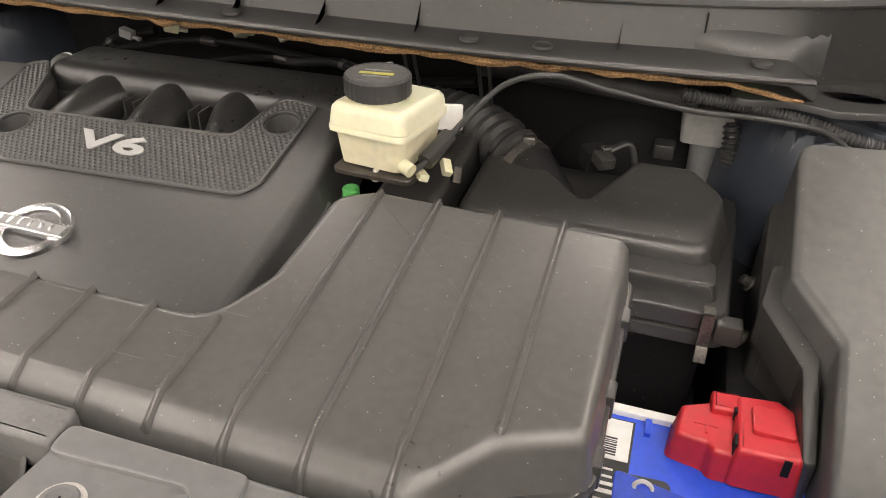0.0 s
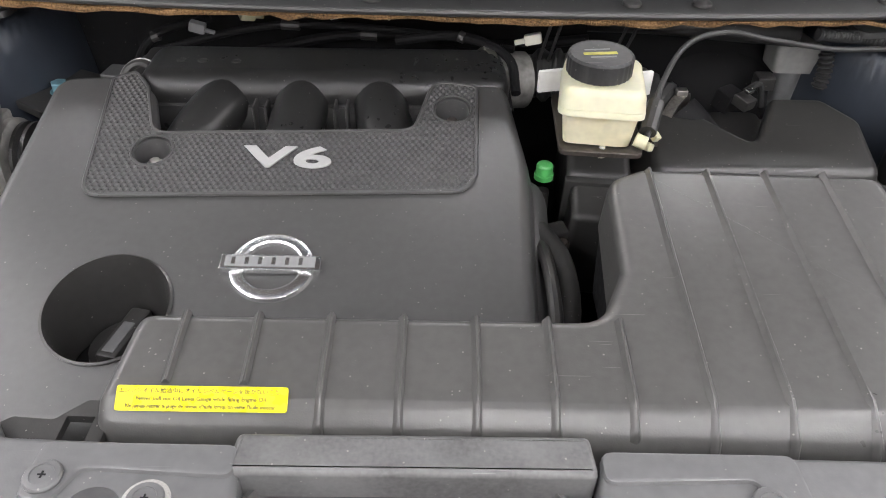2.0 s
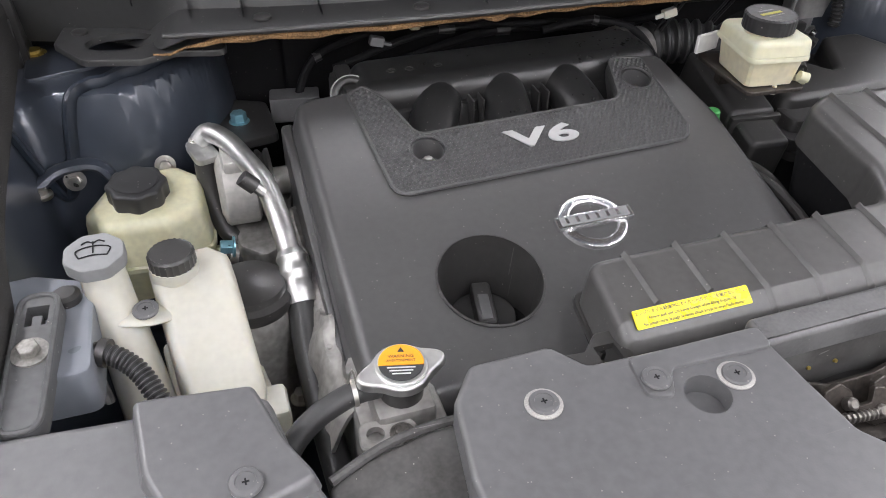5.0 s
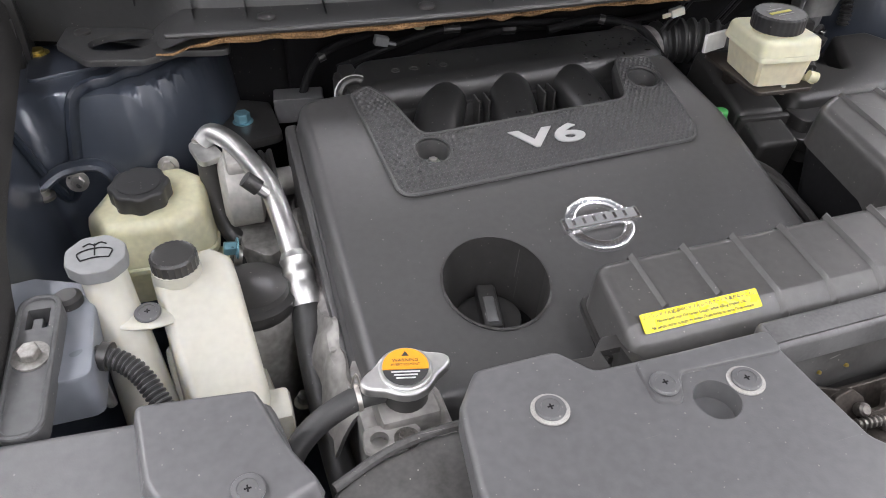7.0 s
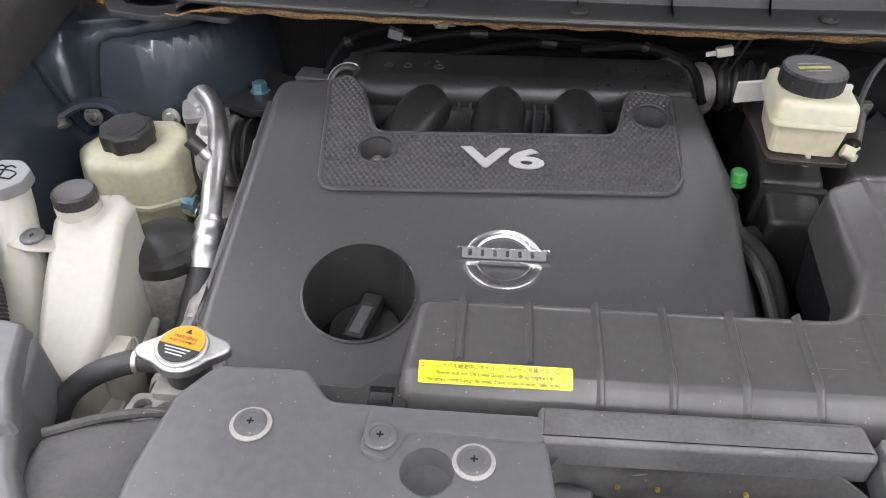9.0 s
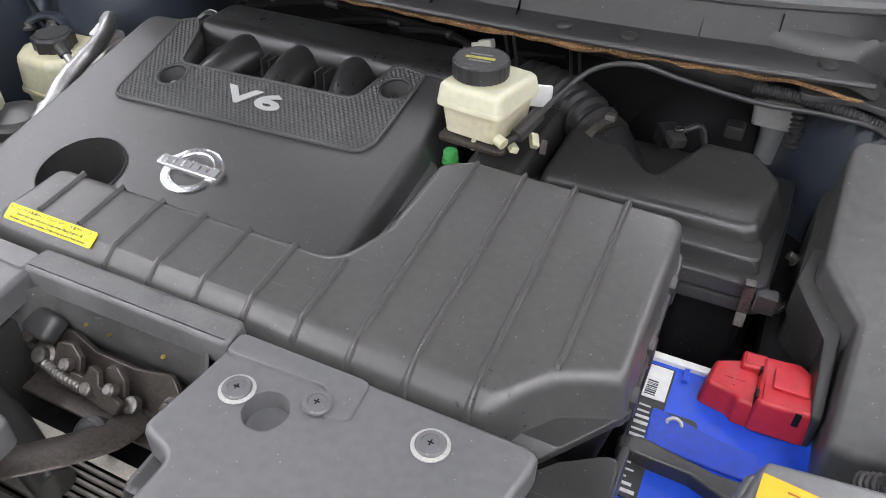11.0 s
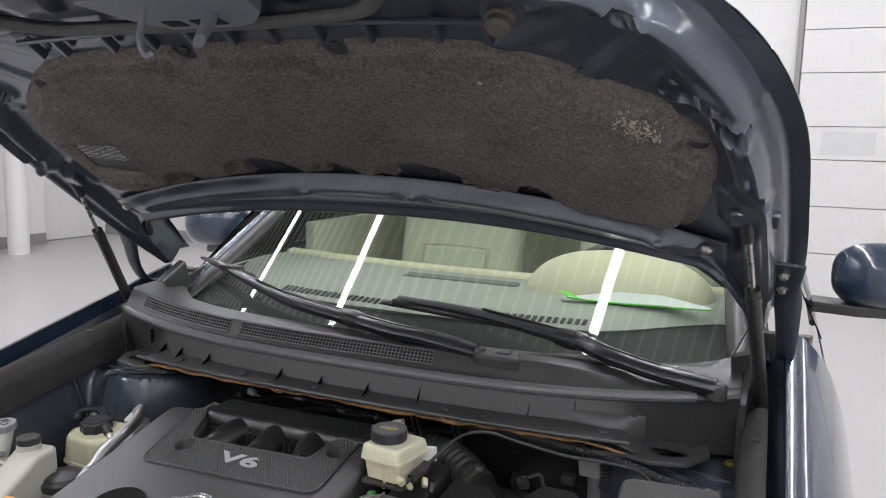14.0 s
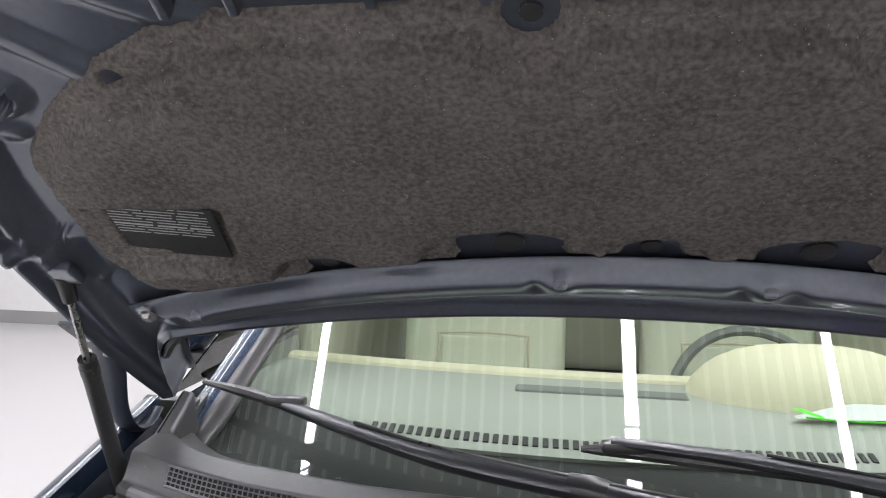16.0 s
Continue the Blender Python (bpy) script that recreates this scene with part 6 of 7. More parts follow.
def radiator_neck():
    t = thing("radiator_filler", "radiator filler neck with a steel cap and orange warning label", "radiator cap")
    oval = [((0.0258 + 0.0145 * abs(math.cos(a)) ** 15) * math.cos(a), (0.0258 + 0.0145 * abs(math.cos(a)) ** 15) * math.sin(a)) for a in span(0, 2 * math.pi, 97)[:-1]]
    cap = part("cap", join(moved(prism(oval, 0.0095, 0.0, 0.003, 3), pose(-0.418, 0.317, 0.896, 4, 0, 6)), moved(lathe([(0.0225, 0.008), (0.0225, 0.0115), (0.0215, 0.0125), (0.001, 0.0125)], 40), pose(-0.418, 0.317, 0.896, 4))), ALU, t, "dull steel cap with two ears")
    half = [(0.0195 * math.cos(a), 0.0195 * math.sin(a)) for a in span(-0.15, math.pi + 0.15, 20)]
    part("label", moved(prism(half, 0.0006, -0.001, 0), pose(-0.418, 0.317, 0.9090, 4, 0, -14)), ORANGE, cap, "orange half of the cap label")
    low = [(0.0195 * math.cos(a), 0.0195 * math.sin(a)) for a in span(math.pi + 0.18, 2 * math.pi - 0.18, 20)]
    part("label", moved(prism(low, 0.0006, -0.001, 0), pose(-0.418, 0.317, 0.9090, 4, 0, -14)), INK, cap, "black half of the cap label")
    words("WARNING", 0.0046, INK, cap, pose(-0.418, 0.317, 0.9098, 4, 0, -14) @ pose(0, 0.0062, 0), 0.0001)
    words("AVERTISSEMENT", 0.0034, INK, cap, pose(-0.418, 0.317, 0.9098, 4, 0, -14) @ pose(0, 0.0016, 0), 0.0001)
    part("warning_sign", moved(prism([(-0.003, 0), (0.003, 0), (0, 0.005)], 0.0008, 0, 0), pose(-0.418, 0.317, 0.9092, 4, 0, -14) @ pose(0, 0.011, 0)), INK, cap)
    for k in range(3):
        part("print_bar", moved(box(-0.012 + 0.002 * k, 0.012 - 0.002 * k, -0.0006, 0.0006, 0, 0.0004, 0), pose(-0.418, 0.317, 0.9096, 4, 0, -14) @ pose(0, -0.006 - 0.0032 * k, 0)), PALE, cap)
    part("neck", lathe([(0.022, -0.05), (0.019, -0.02), (0.021, 0.0)], 24, (-0.418, 0.317, 0.896)), BLACK, t)
    part("tank_top", box(-0.46, -0.38, 0.27, 0.35, 0.78, 0.85, 0.008), CAST, t)
    part("neck_block", box(-0.446, -0.392, 0.292, 0.340, 0.845, 0.872, 0.006), CAST, t)
    br = part("mount_lug", prism(rounded([(-0.466, 0.272), (-0.430, 0.268), (-0.412, 0.284), (-0.42, 0.30), (-0.462, 0.30)], 0.008), 0.864, 0.857, 0.0015, 1), CAST, t)
    cut(br, lathe([(0.008, -0.03), (0.008, 0.03)], 18, (-0.45, 0.285, 0.862)))
    part("lug_bolt", moved(hexbolt(0.007, 0.006, 0.011), pose(-0.428, 0.280, 0.862)), STEELDARK, t)
    h = thing("overflow_hose", "black overflow hose with wire clamps", "hose")
    part("hose", tube([(-0.438, 0.318, 0.885), (-0.465, 0.315, 0.885), (-0.50, 0.305, 0.875), (-0.525, 0.29, 0.855), (-0.535, 0.27, 0.82)], 0.0105, 14, 6), RUBBER, h)
    part("clamp", tube([(-0.458, 0.316, 0.8855), (-0.462, 0.316, 0.8853)], 0.0122, 14, 2), STEEL, h, "wire spring clamp")
    part("clamp_ear", tube([(-0.457, 0.318, 0.896), (-0.460, 0.320, 0.910), (-0.465, 0.318, 0.897)], 0.0012, 6, 4), STEEL, h)


def engine_block():
    t = thing("engine_block", "rough cast grey engine block and black parts under the cover", "engine")
    part("side_casting", prism(rounded([(-0.458, 0.34), (-0.458, 0.70), (-0.45, 0.74), (-0.42, 0.74), (-0.42, 0.34)], 0.02), 0.835, 0.55, 0.01, 2), CAST, t)
    part("casting_ledge", sheet(span(0.33, 0.72, 53), span(0, 1, 9), lambda y, v: (-0.455 - 0.028 * v - 0.006 * noise.noise((y * 30, v * 2, 1.0)), y, 0.838 - 0.05 * v ** 2 + 0.010 * noise.noise((y * 45, v * 3, 5.0)) + 0.012 * ease(math.sin(y * 60) - 0.2)), 0.004), CAST, t, "rough grey casting edge")
    for y in (0.43, 0.52, 0.60):
        part("rib", box(-0.466, -0.455, y - 0.006, y + 0.006, 0.70, 0.835, 0.003), CAST, t)
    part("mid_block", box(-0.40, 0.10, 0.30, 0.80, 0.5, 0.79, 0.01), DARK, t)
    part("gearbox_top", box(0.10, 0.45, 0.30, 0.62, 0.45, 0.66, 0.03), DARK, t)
    part("blue_bolt", moved(hexbolt(0.007, 0.010, 0.010), pose(-0.468, 0.44, 0.79, 0, -70)), BOLTBLUE, t)
    f = thing("oil_filler_cap", "black oil filler cap with a grip bar in the cover opening", "oil cap")
    part("cap", lathe([(0.036, 0.0), (0.037, 0.004), (0.036, 0.012), (0.03, 0.014), (0.001, 0.0145)], 36, (-0.288, 0.447, 0.80)), BLACK, f)
    part("grip", moved(box(-0.011, 0.011, -0.034, 0.034, 0, 0.018, 0.004), pose(-0.288, 0.447, 0.813, 0, 0, -12)), BLACK, f)
    part("grip_slot", moved(box(-0.006, 0.006, -0.028, 0.012, 0.0165, 0.0188, 0.001), pose(-0.288, 0.447, 0.813, 0, 0, -12)), GREYP, f)
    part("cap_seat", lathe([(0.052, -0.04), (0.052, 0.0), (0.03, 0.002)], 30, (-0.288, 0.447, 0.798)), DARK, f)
    d = thing("engine_mount_cap", "black domed cap on a dusty cast housing", "engine mount")
    part("dome", lathe([(0.040, 0), (0.042, 0.006), (0.042, 0.016), (0.036, 0.020), (0.034, 0.026), (0.02, 0.031), (0.001, 0.032)], 40, (-0.528, 0.528, 0.826), Matrix.Diagonal((1.12, 1.12, 1, 1))), BLACK, d)
    part("housing", lathe([(0.055, -0.16), (0.052, -0.06), (0.049, -0.052), (0.049, -0.012), (0.045, 0.0)], 32, (-0.528, 0.528, 0.826)), CAST, d)
    part("nut", moved(hexbolt(0.008, 0.012, 0.012), pose(-0.495, 0.455, 0.735)), STEEL, d)
    b = thing("mount_bracket", "black steel bracket and grey cast arm with blue bolts", "bracket")
    plate = part("plate", prism(rounded([(-0.58, 0.90), (-0.53, 0.935), (-0.455, 0.90), (-0.45, 0.80), (-0.50, 0.79), (-0.56, 0.83)], 0.015), 0.873, 0.862, 0.003, 2), BLACK, b)
    part("sensor_box", moved(soften(box(-0.035, 0.035, -0.018, 0.018, -0.02, 0.018, 0), 0.003, 2), pose(-0.415, 0.885, 0.87, 0, 0, -8)), GREYP, b, "dark grey sensor box")
    part("blue_bolt", moved(hexbolt(0.011, 0.014, 0.014), pose(-0.498, 0.850, 0.872)), BOLTBLUE, b, "blue hex bolt")
    part("cast_arm", prism(rounded([(-0.535, 0.77), (-0.465, 0.78), (-0.46, 0.66), (-0.50, 0.63), (-0.53, 0.66)], 0.012), 0.805, 0.72, 0.008, 2), CAST, b)
    part("blue_bolt", moved(hexbolt(0.009, 0.016, 0.013), pose(-0.535, 0.645, 0.815, 0, -80)), BOLTBLUE, b, "blue hex bolt")
    part("pump_housing", lathe([(0.030, -0.004), (0.043, 0.0), (0.047, 0.004), (0.047, 0.040), (0.040, 0.044)], 36, (-0.538, 0.718, 0.852), pose(0, 0, 0, 0, 90)), CASTPALE, b, "pale cast pump housing")
    part("housing_lug", box(-0.532, -0.506, 0.69, 0.745, 0.885, 0.905, 0.005), CASTPALE, b)
    part("pulley", lathe([(0.036, 0.0), (0.043, 0.002), (0.043, 0.006), (0.038, 0.010), (0.043, 0.014), (0.043, 0.018), (0.020, 0.020)], 36, (-0.492, 0.718, 0.852), pose(0, 0, 0, 0, 90)), BLACK, b, "black grooved pulley")
    part("shaft_boss", lathe([(0.018, 0.0), (0.018, 0.022), (0.010, 0.024)], 24, (-0.474, 0.718, 0.852), pose(0, 0, 0, 0, 90)), CASTPALE, b)


def small_left():
    h = thing("wiring_loom", "black corrugated wiring loom", "wiring loom", "wiring looms")
    part("conduit", tube([(-0.70, 0.42, 0.885), (-0.665, 0.415, 0.90), (-0.635, 0.395, 0.892), (-0.615, 0.36, 0.87), (-0.60, 0.33, 0.85)], 0.0088, 14, 6, rings=0.0009, pitch=0.0042), RUBBER, h)
    part("tie", tube([(-0.662, 0.415, 0.900), (-0.655, 0.412, 0.899)], 0.013, 12, 2), BLACK, h)
    c = thing("oil_hose", "yellow-brown hose end at the inner fender", "hose")
    part("hose", tube([(-0.775, 0.70, 0.96), (-0.773, 0.66, 0.935), (-0.768, 0.60, 0.905), (-0.765, 0.56, 0.87)], 0.007, 10, 5), mat("brown_hose", (0.22, 0.16, 0.06), 0.5), c)
    v = thing("small_valve", "small black valve with a brass neck", "valve")
    part("neck", lathe([(0.006, 0), (0.009, 0.008), (0.006, 0.012), (0.006, 0.02)], 14, (-0.688, 0.478, 0.885)), GOLD, v)
    part("cap", lathe([(0.013, 0.018), (0.013, 0.035), (0.009, 0.038)], 18, (-0.688, 0.478, 0.885)), BLACK, v)
    part("stem", tube([(-0.688, 0.478, 0.89), (-0.685, 0.47, 0.84), (-0.68, 0.46, 0.79)], 0.005, 8, 3), PALE, v)
    s = thing("breather_ring", "black ring breather with a wire loop", "breather")
    for name, r, q, mt in (("ring", 0.021, 0.0055, BLACK), ("pale_rim", 0.0262, 0.0016, PALE)):
        part(name, moved(sheet(span(0, 2 * math.pi, 29), span(0, 2 * math.pi, 9), lambda a, b: ((r + q * math.cos(b)) * math.cos(a), (r + q * math.cos(b)) * math.sin(a), q * math.sin(b)), 0), pose(-0.355, 0.772, 0.930, 48, 0, -14)), mt, s)
    part("disc", moved(lathe([(0.018, -0.006), (0.018, -0.003), (0.009, -0.002), (0.008, 0.004)], 24), pose(-0.355, 0.772, 0.930, 48, 0, -14)), BLACK, s)
    part("stalk", tube([(-0.355, 0.770, 0.934), (-0.345, 0.752, 0.930), (-0.337, 0.738, 0.905)], 0.008, 10, 4), BLACK, s)


coolant_tank()
washer_neck()
steering_tank()
ac_pipe()
radiator_neck()
corner_trim()
engine_block()
small_left()


# ---- right side of the bay ----
def air_box():
    t = thing("air_filter_box", "black plastic air filter box with steel clips", "air filter box")
    lidtop = lambda x, y: 0.901 + 0.16 * (y - 0.645)
    lid = rounded([(0.245, 0.645), (0.502, 0.645), (0.512, 0.742), (0.478, 0.785), (0.415, 0.785), (0.372, 0.697), (0.305, 0.762), (0.25, 0.755)], [0.02, 0.02, 0.02, 0.02, 0.012, 0.012, 0.02, 0.012])
    part("lid", prism(lid, lidtop, lambda x, y: lidtop(x, y) - 0.045, 0.012, 4, 0.012), BLACK, t)
    part("lid_valley", prism(rounded([(0.29, 0.74), (0.37, 0.68), (0.42, 0.77), (0.42, 0.82), (0.29, 0.82)], 0.01), lambda x, y: 0.882, lambda x, y: 0.84, 0.004, 2), BLACK, t)
    base = rounded([(0.222, 0.592), (0.525, 0.592), (0.535, 0.84), (0.222, 0.82)], 0.02)
    part("lid_flange", prism(base, 0.866, 0.848, 0.004, 2), BLACK, t)
    part("base_flange", prism([(x * 1.0 + 0.004, y - 0.004) for x, y in base], 0.846, 0.832, 0.003, 2), BLACK, t)
    # Base goes near-black to paint the shade under the flanges.
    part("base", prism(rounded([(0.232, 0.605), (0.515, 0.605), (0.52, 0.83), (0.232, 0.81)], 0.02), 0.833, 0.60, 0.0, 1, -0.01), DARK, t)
    part("skirt", prism(rounded([(0.238, 0.612), (0.512, 0.612), (0.512, 0.66), (0.238, 0.66)], 0.012), 0.884, 0.86, 0.006, 2, 0.004), BLACK, t)
    clip = part("clip", join(box(0.5025, 0.5135, 0.5835, 0.5865, 0.834, 0.872, 0.001), box(0.5025, 0.5135, 0.5835, 0.598, 0.869, 0.872, 0.001), moved(box(-0.0055, 0.0055, -0.0015, 0.0015, -0.016, 0.0, 0.001), pose(0.508, 0.583, 0.836, -25))), STEELDARK, t, "bent dull steel spring clip")
    part("corner_lug", box(0.515, 0.540, 0.585, 0.605, 0.838, 0.862, 0.004), BLACK, t)
    s = thing("air_flow_sensor", "black air flow sensor plug with a bright clip", "sensor")
    part("body", moved(box(-0.014, 0.014, -0.012, 0.012, 0, 0.026, 0.003), pose(0.366, 0.795, 0.900, 10, 0, 35)), DARK, s)
    part("plug", moved(box(-0.010, 0.010, -0.022, 0.0, 0.012, 0.026, 0.002), pose(0.372, 0.785, 0.903, 10, 0, 35)), BLACK, s)
    part("clip", moved(box(-0.006, 0.006, -0.004, 0.004, 0.03, 0.036, 0.002), pose(0.378, 0.775, 0.903, 10, 0, 35)), CHROME, s, "bright metal clip")
    part("wire", tube([(0.385, 0.79, 0.925), (0.405, 0.80, 0.93), (0.415, 0.80, 0.90)], 0.004, 8, 4), RUBBER, s)
    b = thing("intake_bellows", "black ribbed intake hose with a steel clamp", "hose")
    part("hose", tube([(0.10, 0.85, 0.905), (0.15, 0.845, 0.915), (0.21, 0.825, 0.918), (0.265, 0.785, 0.912), (0.295, 0.765, 0.898)], 0.031, 20, 8, rings=0.0032, pitch=0.014), RUBBER, b)
    part("clamp", tube([(0.288, 0.769, 0.900), (0.298, 0.762, 0.898)], 0.0355, 24, 2), STEELDARK, b, "steel worm clamp")
    part("clamp_screw", box(0.290, 0.304, 0.757, 0.768, 0.931, 0.940, 0.002), STEEL, b)
    # DARK here paints the shade round the outlet.
    part("outlet", tube([(0.296, 0.764, 0.903), (0.312, 0.752, 0.890), (0.340, 0.735, 0.862)], [0.031, 0.031, 0.030], 20, 4), DARK, b)


def inlet_box():
    t = thing("resonator_box", "black plastic resonator box beside the engine cover", "resonator")
    m = pose(0.185, 0.635, 0.875, 12, 0, -6)
    part("front", moved(box(-0.032, 0.032, -0.055, 0.02, -0.12, 0.012, 0.008, 3, 0.08), m), BLACK, t)
    part("back", moved(box(-0.038, 0.038, 0.0, 0.16, -0.12, 0.02, 0.010, 3, 0.06), m), BLACK, t)
    part("collar", moved(box(-0.038, 0.038, -0.004, 0.006, -0.12, 0.017, 0.003), m), BLACK, t)
    d = thing("dipstick", "green dipstick handle in a black tube", "dipstick")
    part("handle", join(lathe([(0.0095, 0.006), (0.0095, 0.016), (0.008, 0.018), (0.003, 0.019)], 18, (0.126, 0.651, 0.882)), lathe([(0.011, 0.0), (0.011, 0.006)], 14, (0.126, 0.651, 0.882))), GREEN, d)
    part("tube", tube([(0.126, 0.651, 0.866), (0.127, 0.64, 0.80), (0.13, 0.62, 0.72)], 0.008, 10, 3), BLACK, d)
    h = thing("side_hose", "black moulded hose beside the engine cover", "hose")
    part("hose", tube([(0.115, 0.58, 0.86), (0.135, 0.53, 0.855), (0.138, 0.47, 0.83), (0.12, 0.41, 0.79)], 0.013, 12, 5), BLACK, h)
    part("arch", tube([(0.112, 0.60, 0.845), (0.118, 0.52, 0.868), (0.12, 0.44, 0.858), (0.112, 0.39, 0.83)], 0.007, 10, 5), BLACK, h)
    c = thing("connector", "small dirty connector with a red cap", "connector")
    part("body", moved(box(-0.012, 0.012, -0.01, 0.01, -0.02, 0.012, 0.003), pose(0.138, 0.60, 0.84, 10, 0, 20)), BLACK, c)
    part("cap", lathe([(0.010, 0), (0.010, 0.006), (0.005, 0.008)], 16, (0.122, 0.405, 0.80)), RED, c, "small red cap")
    part("bolt", moved(hexbolt(0.006, 0.006, 0.008), pose(0.142, 0.575, 0.846, 20)), RUST, c)
    part("bolt", moved(hexbolt(0.005, 0.006, 0.007), pose(0.138, 0.50, 0.82, 20)), STEEL, c)


def brake_reservoir():
    t = thing("brake_fluid_tank", "milky brake fluid tank with a black cap and yellowed fluid", "brake fluid tank")
    up = rounded([(0.126, 0.606), (0.208, 0.596), (0.222, 0.69), (0.142, 0.705)], 0.012, 3)
    part("upper", prism(up, lambda x, y: 1.012 - 0.05 * (y - 0.65), lambda x, y: 0.992, 0.009, 3, 0.002), CREAM, t)
    part("rim", prism([(x + (x - 0.174) * 0.05, y + (y - 0.65) * 0.05) for x, y in up], 0.993, 0.986, 0.003, 2), CREAM, t)
    part("lower", prism([(x - (x - 0.174) * 0.06, y - (y - 0.65) * 0.06) for x, y in up], 0.987, 0.950, 0.0, 1, -0.006), FLUID, t, "fluid showing yellow through the lower half")
    part("collar", lathe([(0.029, 0), (0.029, 0.012)], 28, (0.166, 0.640, 1.008)), CREAM, t)
    cap = part("cap", lathe([(0.0315, 0), (0.0325, 0.002), (0.0325, 0.018), (0.0305, 0.0205), (0.029, 0.0195), (0.001, 0.0195)], 120, (0.166, 0.640, 1.016), None, 30, 0.0005), CAPB, t, "ribbed black cap with worn yellow print")
    part("print_bar", moved(box(-0.018, 0.016, -0.0025, 0.0025, 0, 0.0006, 0), pose(0.166, 0.640, 1.0355, 0, 0, 8)), mat("worn_yellow_print", (0.45, 0.42, 0.08), 0.6, bump=0), cap)
    part("print_bar", moved(box(-0.014, 0.012, -0.001, 0.001, 0, 0.0006, 0), pose(0.168, 0.632, 1.0355, 0, 0, 8)), GREYCAP, cap)
    part("print_bar", moved(box(-0.014, 0.012, -0.001, 0.001, 0, 0.0006, 0), pose(0.164, 0.649, 1.0355, 0, 0, 8)), GREYCAP, cap)
    part("outlet", tube([(0.205, 0.602, 0.962), (0.216, 0.598, 0.959)], 0.007, 12, 2), PSRES, t)
    part("foot_pin", lathe([(0.004, 0), (0.003, 0.012)], 10, (0.175, 0.607, 0.938)), MILK, t)
    b = thing("tank_bracket", "white and rusty steel bracket holding the fluid tank", "bracket")
    part("white_plate", moved(box(-0.016, 0.016, -0.003, 0.003, -0.014, 0.014, 0.002), pose(0.222, 0.690, 0.980, 0, 0, 15)), WHITE, b, "white plastic plate")
    part("white_plate", moved(box(-0.022, 0.02, -0.003, 0.003, -0.013, 0.013, 0.002), pose(0.137, 0.712, 0.972, 0, 0, 15)), WHITE, b, "white plastic plate")
    part("shelf", prism(rounded([(0.13, 0.60), (0.215, 0.595), (0.225, 0.71), (0.135, 0.73)], 0.01), 0.948, 0.943, 0.001, 1), RUST, b, "rust-brown steel shelf")
    part("leg", box(0.165, 0.195, 0.70, 0.715, 0.86, 0.945, 0.002), RUST, b)
    c = thing("level_wire", "black fluid level cable with pale connectors", "cable")
    part("cable", tube([(0.215, 0.605, 0.955), (0.228, 0.63, 0.965), (0.245, 0.68, 0.985), (0.275, 0.72, 1.012), (0.32, 0.735, 1.022), (0.38, 0.745, 1.010), (0.46, 0.76, 0.995), (0.53, 0.775, 0.99), (0.59, 0.775, 0.985), (0.62, 0.74, 0.975)], 0.0032, 10, 6), RUBBER, c)
    part("sleeve", tube([(0.222, 0.62, 0.96), (0.235, 0.655, 0.975)], 0.009, 10, 3), BLACK, c)
    for i, (x, y, z) in enumerate(((0.220, 0.615, 0.948), (0.236, 0.645, 0.945), (0.242, 0.66, 0.93))):
        part("connector", moved(box(-0.005, 0.005, -0.009, 0.009, -0.004, 0.004, 0.0015), pose(x, y, z, 30 * i, 20, 40)), (PSRES, PSRES, RUST)[i], c, ("pale connector", "yellowed connector", "rusty spring")[i])


def side_cover():
    t = thing("fuse_box_cover", "large dusty grey-black fuse box cover", "fuse box")
    topf = lambda x, y: 0.845 + 0.478 * (y - 0.443)
    out = rounded([(0.566, 0.742), (0.566, 0.600), (0.607, 0.548), (0.602, 0.430), (0.672, 0.425), (0.722, 0.55), (0.735, 0.70), (0.727, 0.752)], [0.02, 0.012, 0.012, 0.012, 0.02, 0.05, 0.03, 0.02])
    part("cover", prism(out, topf, lambda x, y: topf(x, y) - 0.085, 0.008, 3, 0.006), FUSEP, t)
    low = rounded([(0.556, 0.748), (0.552, 0.600), (0.588, 0.555), (0.592, 0.425), (0.68, 0.418), (0.735, 0.55), (0.745, 0.72), (0.735, 0.762)], 0.015)
    part("lower_body", prism(low, lambda x, y: topf(x, y) - 0.075, lambda x, y: topf(x, y) - 0.25, 0.004, 2), BLACK, t)
    part("ledge", prism(rounded([(0.556, 0.635), (0.548, 0.595), (0.585, 0.545), (0.589, 0.47), (0.60, 0.47), (0.60, 0.56), (0.572, 0.60), (0.572, 0.635)], 0.006), lambda x, y: topf(x, y) - 0.03, lambda x, y: topf(x, y) - 0.07, 0.003, 2), BLACK, t)
    for x in (0.615, 0.635, 0.655):
        part("latch_tab", box(x - 0.006, x + 0.006, 0.405, 0.425, 0.775, 0.80, 0.002), BLACK, t)
    h = thing("wiring_loom", "black corrugated wiring loom behind the fuse box", "wiring loom", "wiring looms")
    part("conduit", tube([(0.45, 0.79, 1.000), (0.52, 0.80, 0.992), (0.58, 0.79, 0.985), (0.63, 0.775, 0.978), (0.70, 0.775, 0.97)], 0.0072, 12, 6, rings=0.0007, pitch=0.004), RUBBER, h)
    g = thing("wiring_loom", "black corrugated loom below the front bracket", "wiring loom", "wiring looms")
    part("conduit", tube([(0.63, 0.40, 0.84), (0.65, 0.385, 0.865), (0.675, 0.385, 0.86), (0.70, 0.39, 0.84)], 0.011, 10, 6, rings=0.001, pitch=0.006), RUBBER, g)


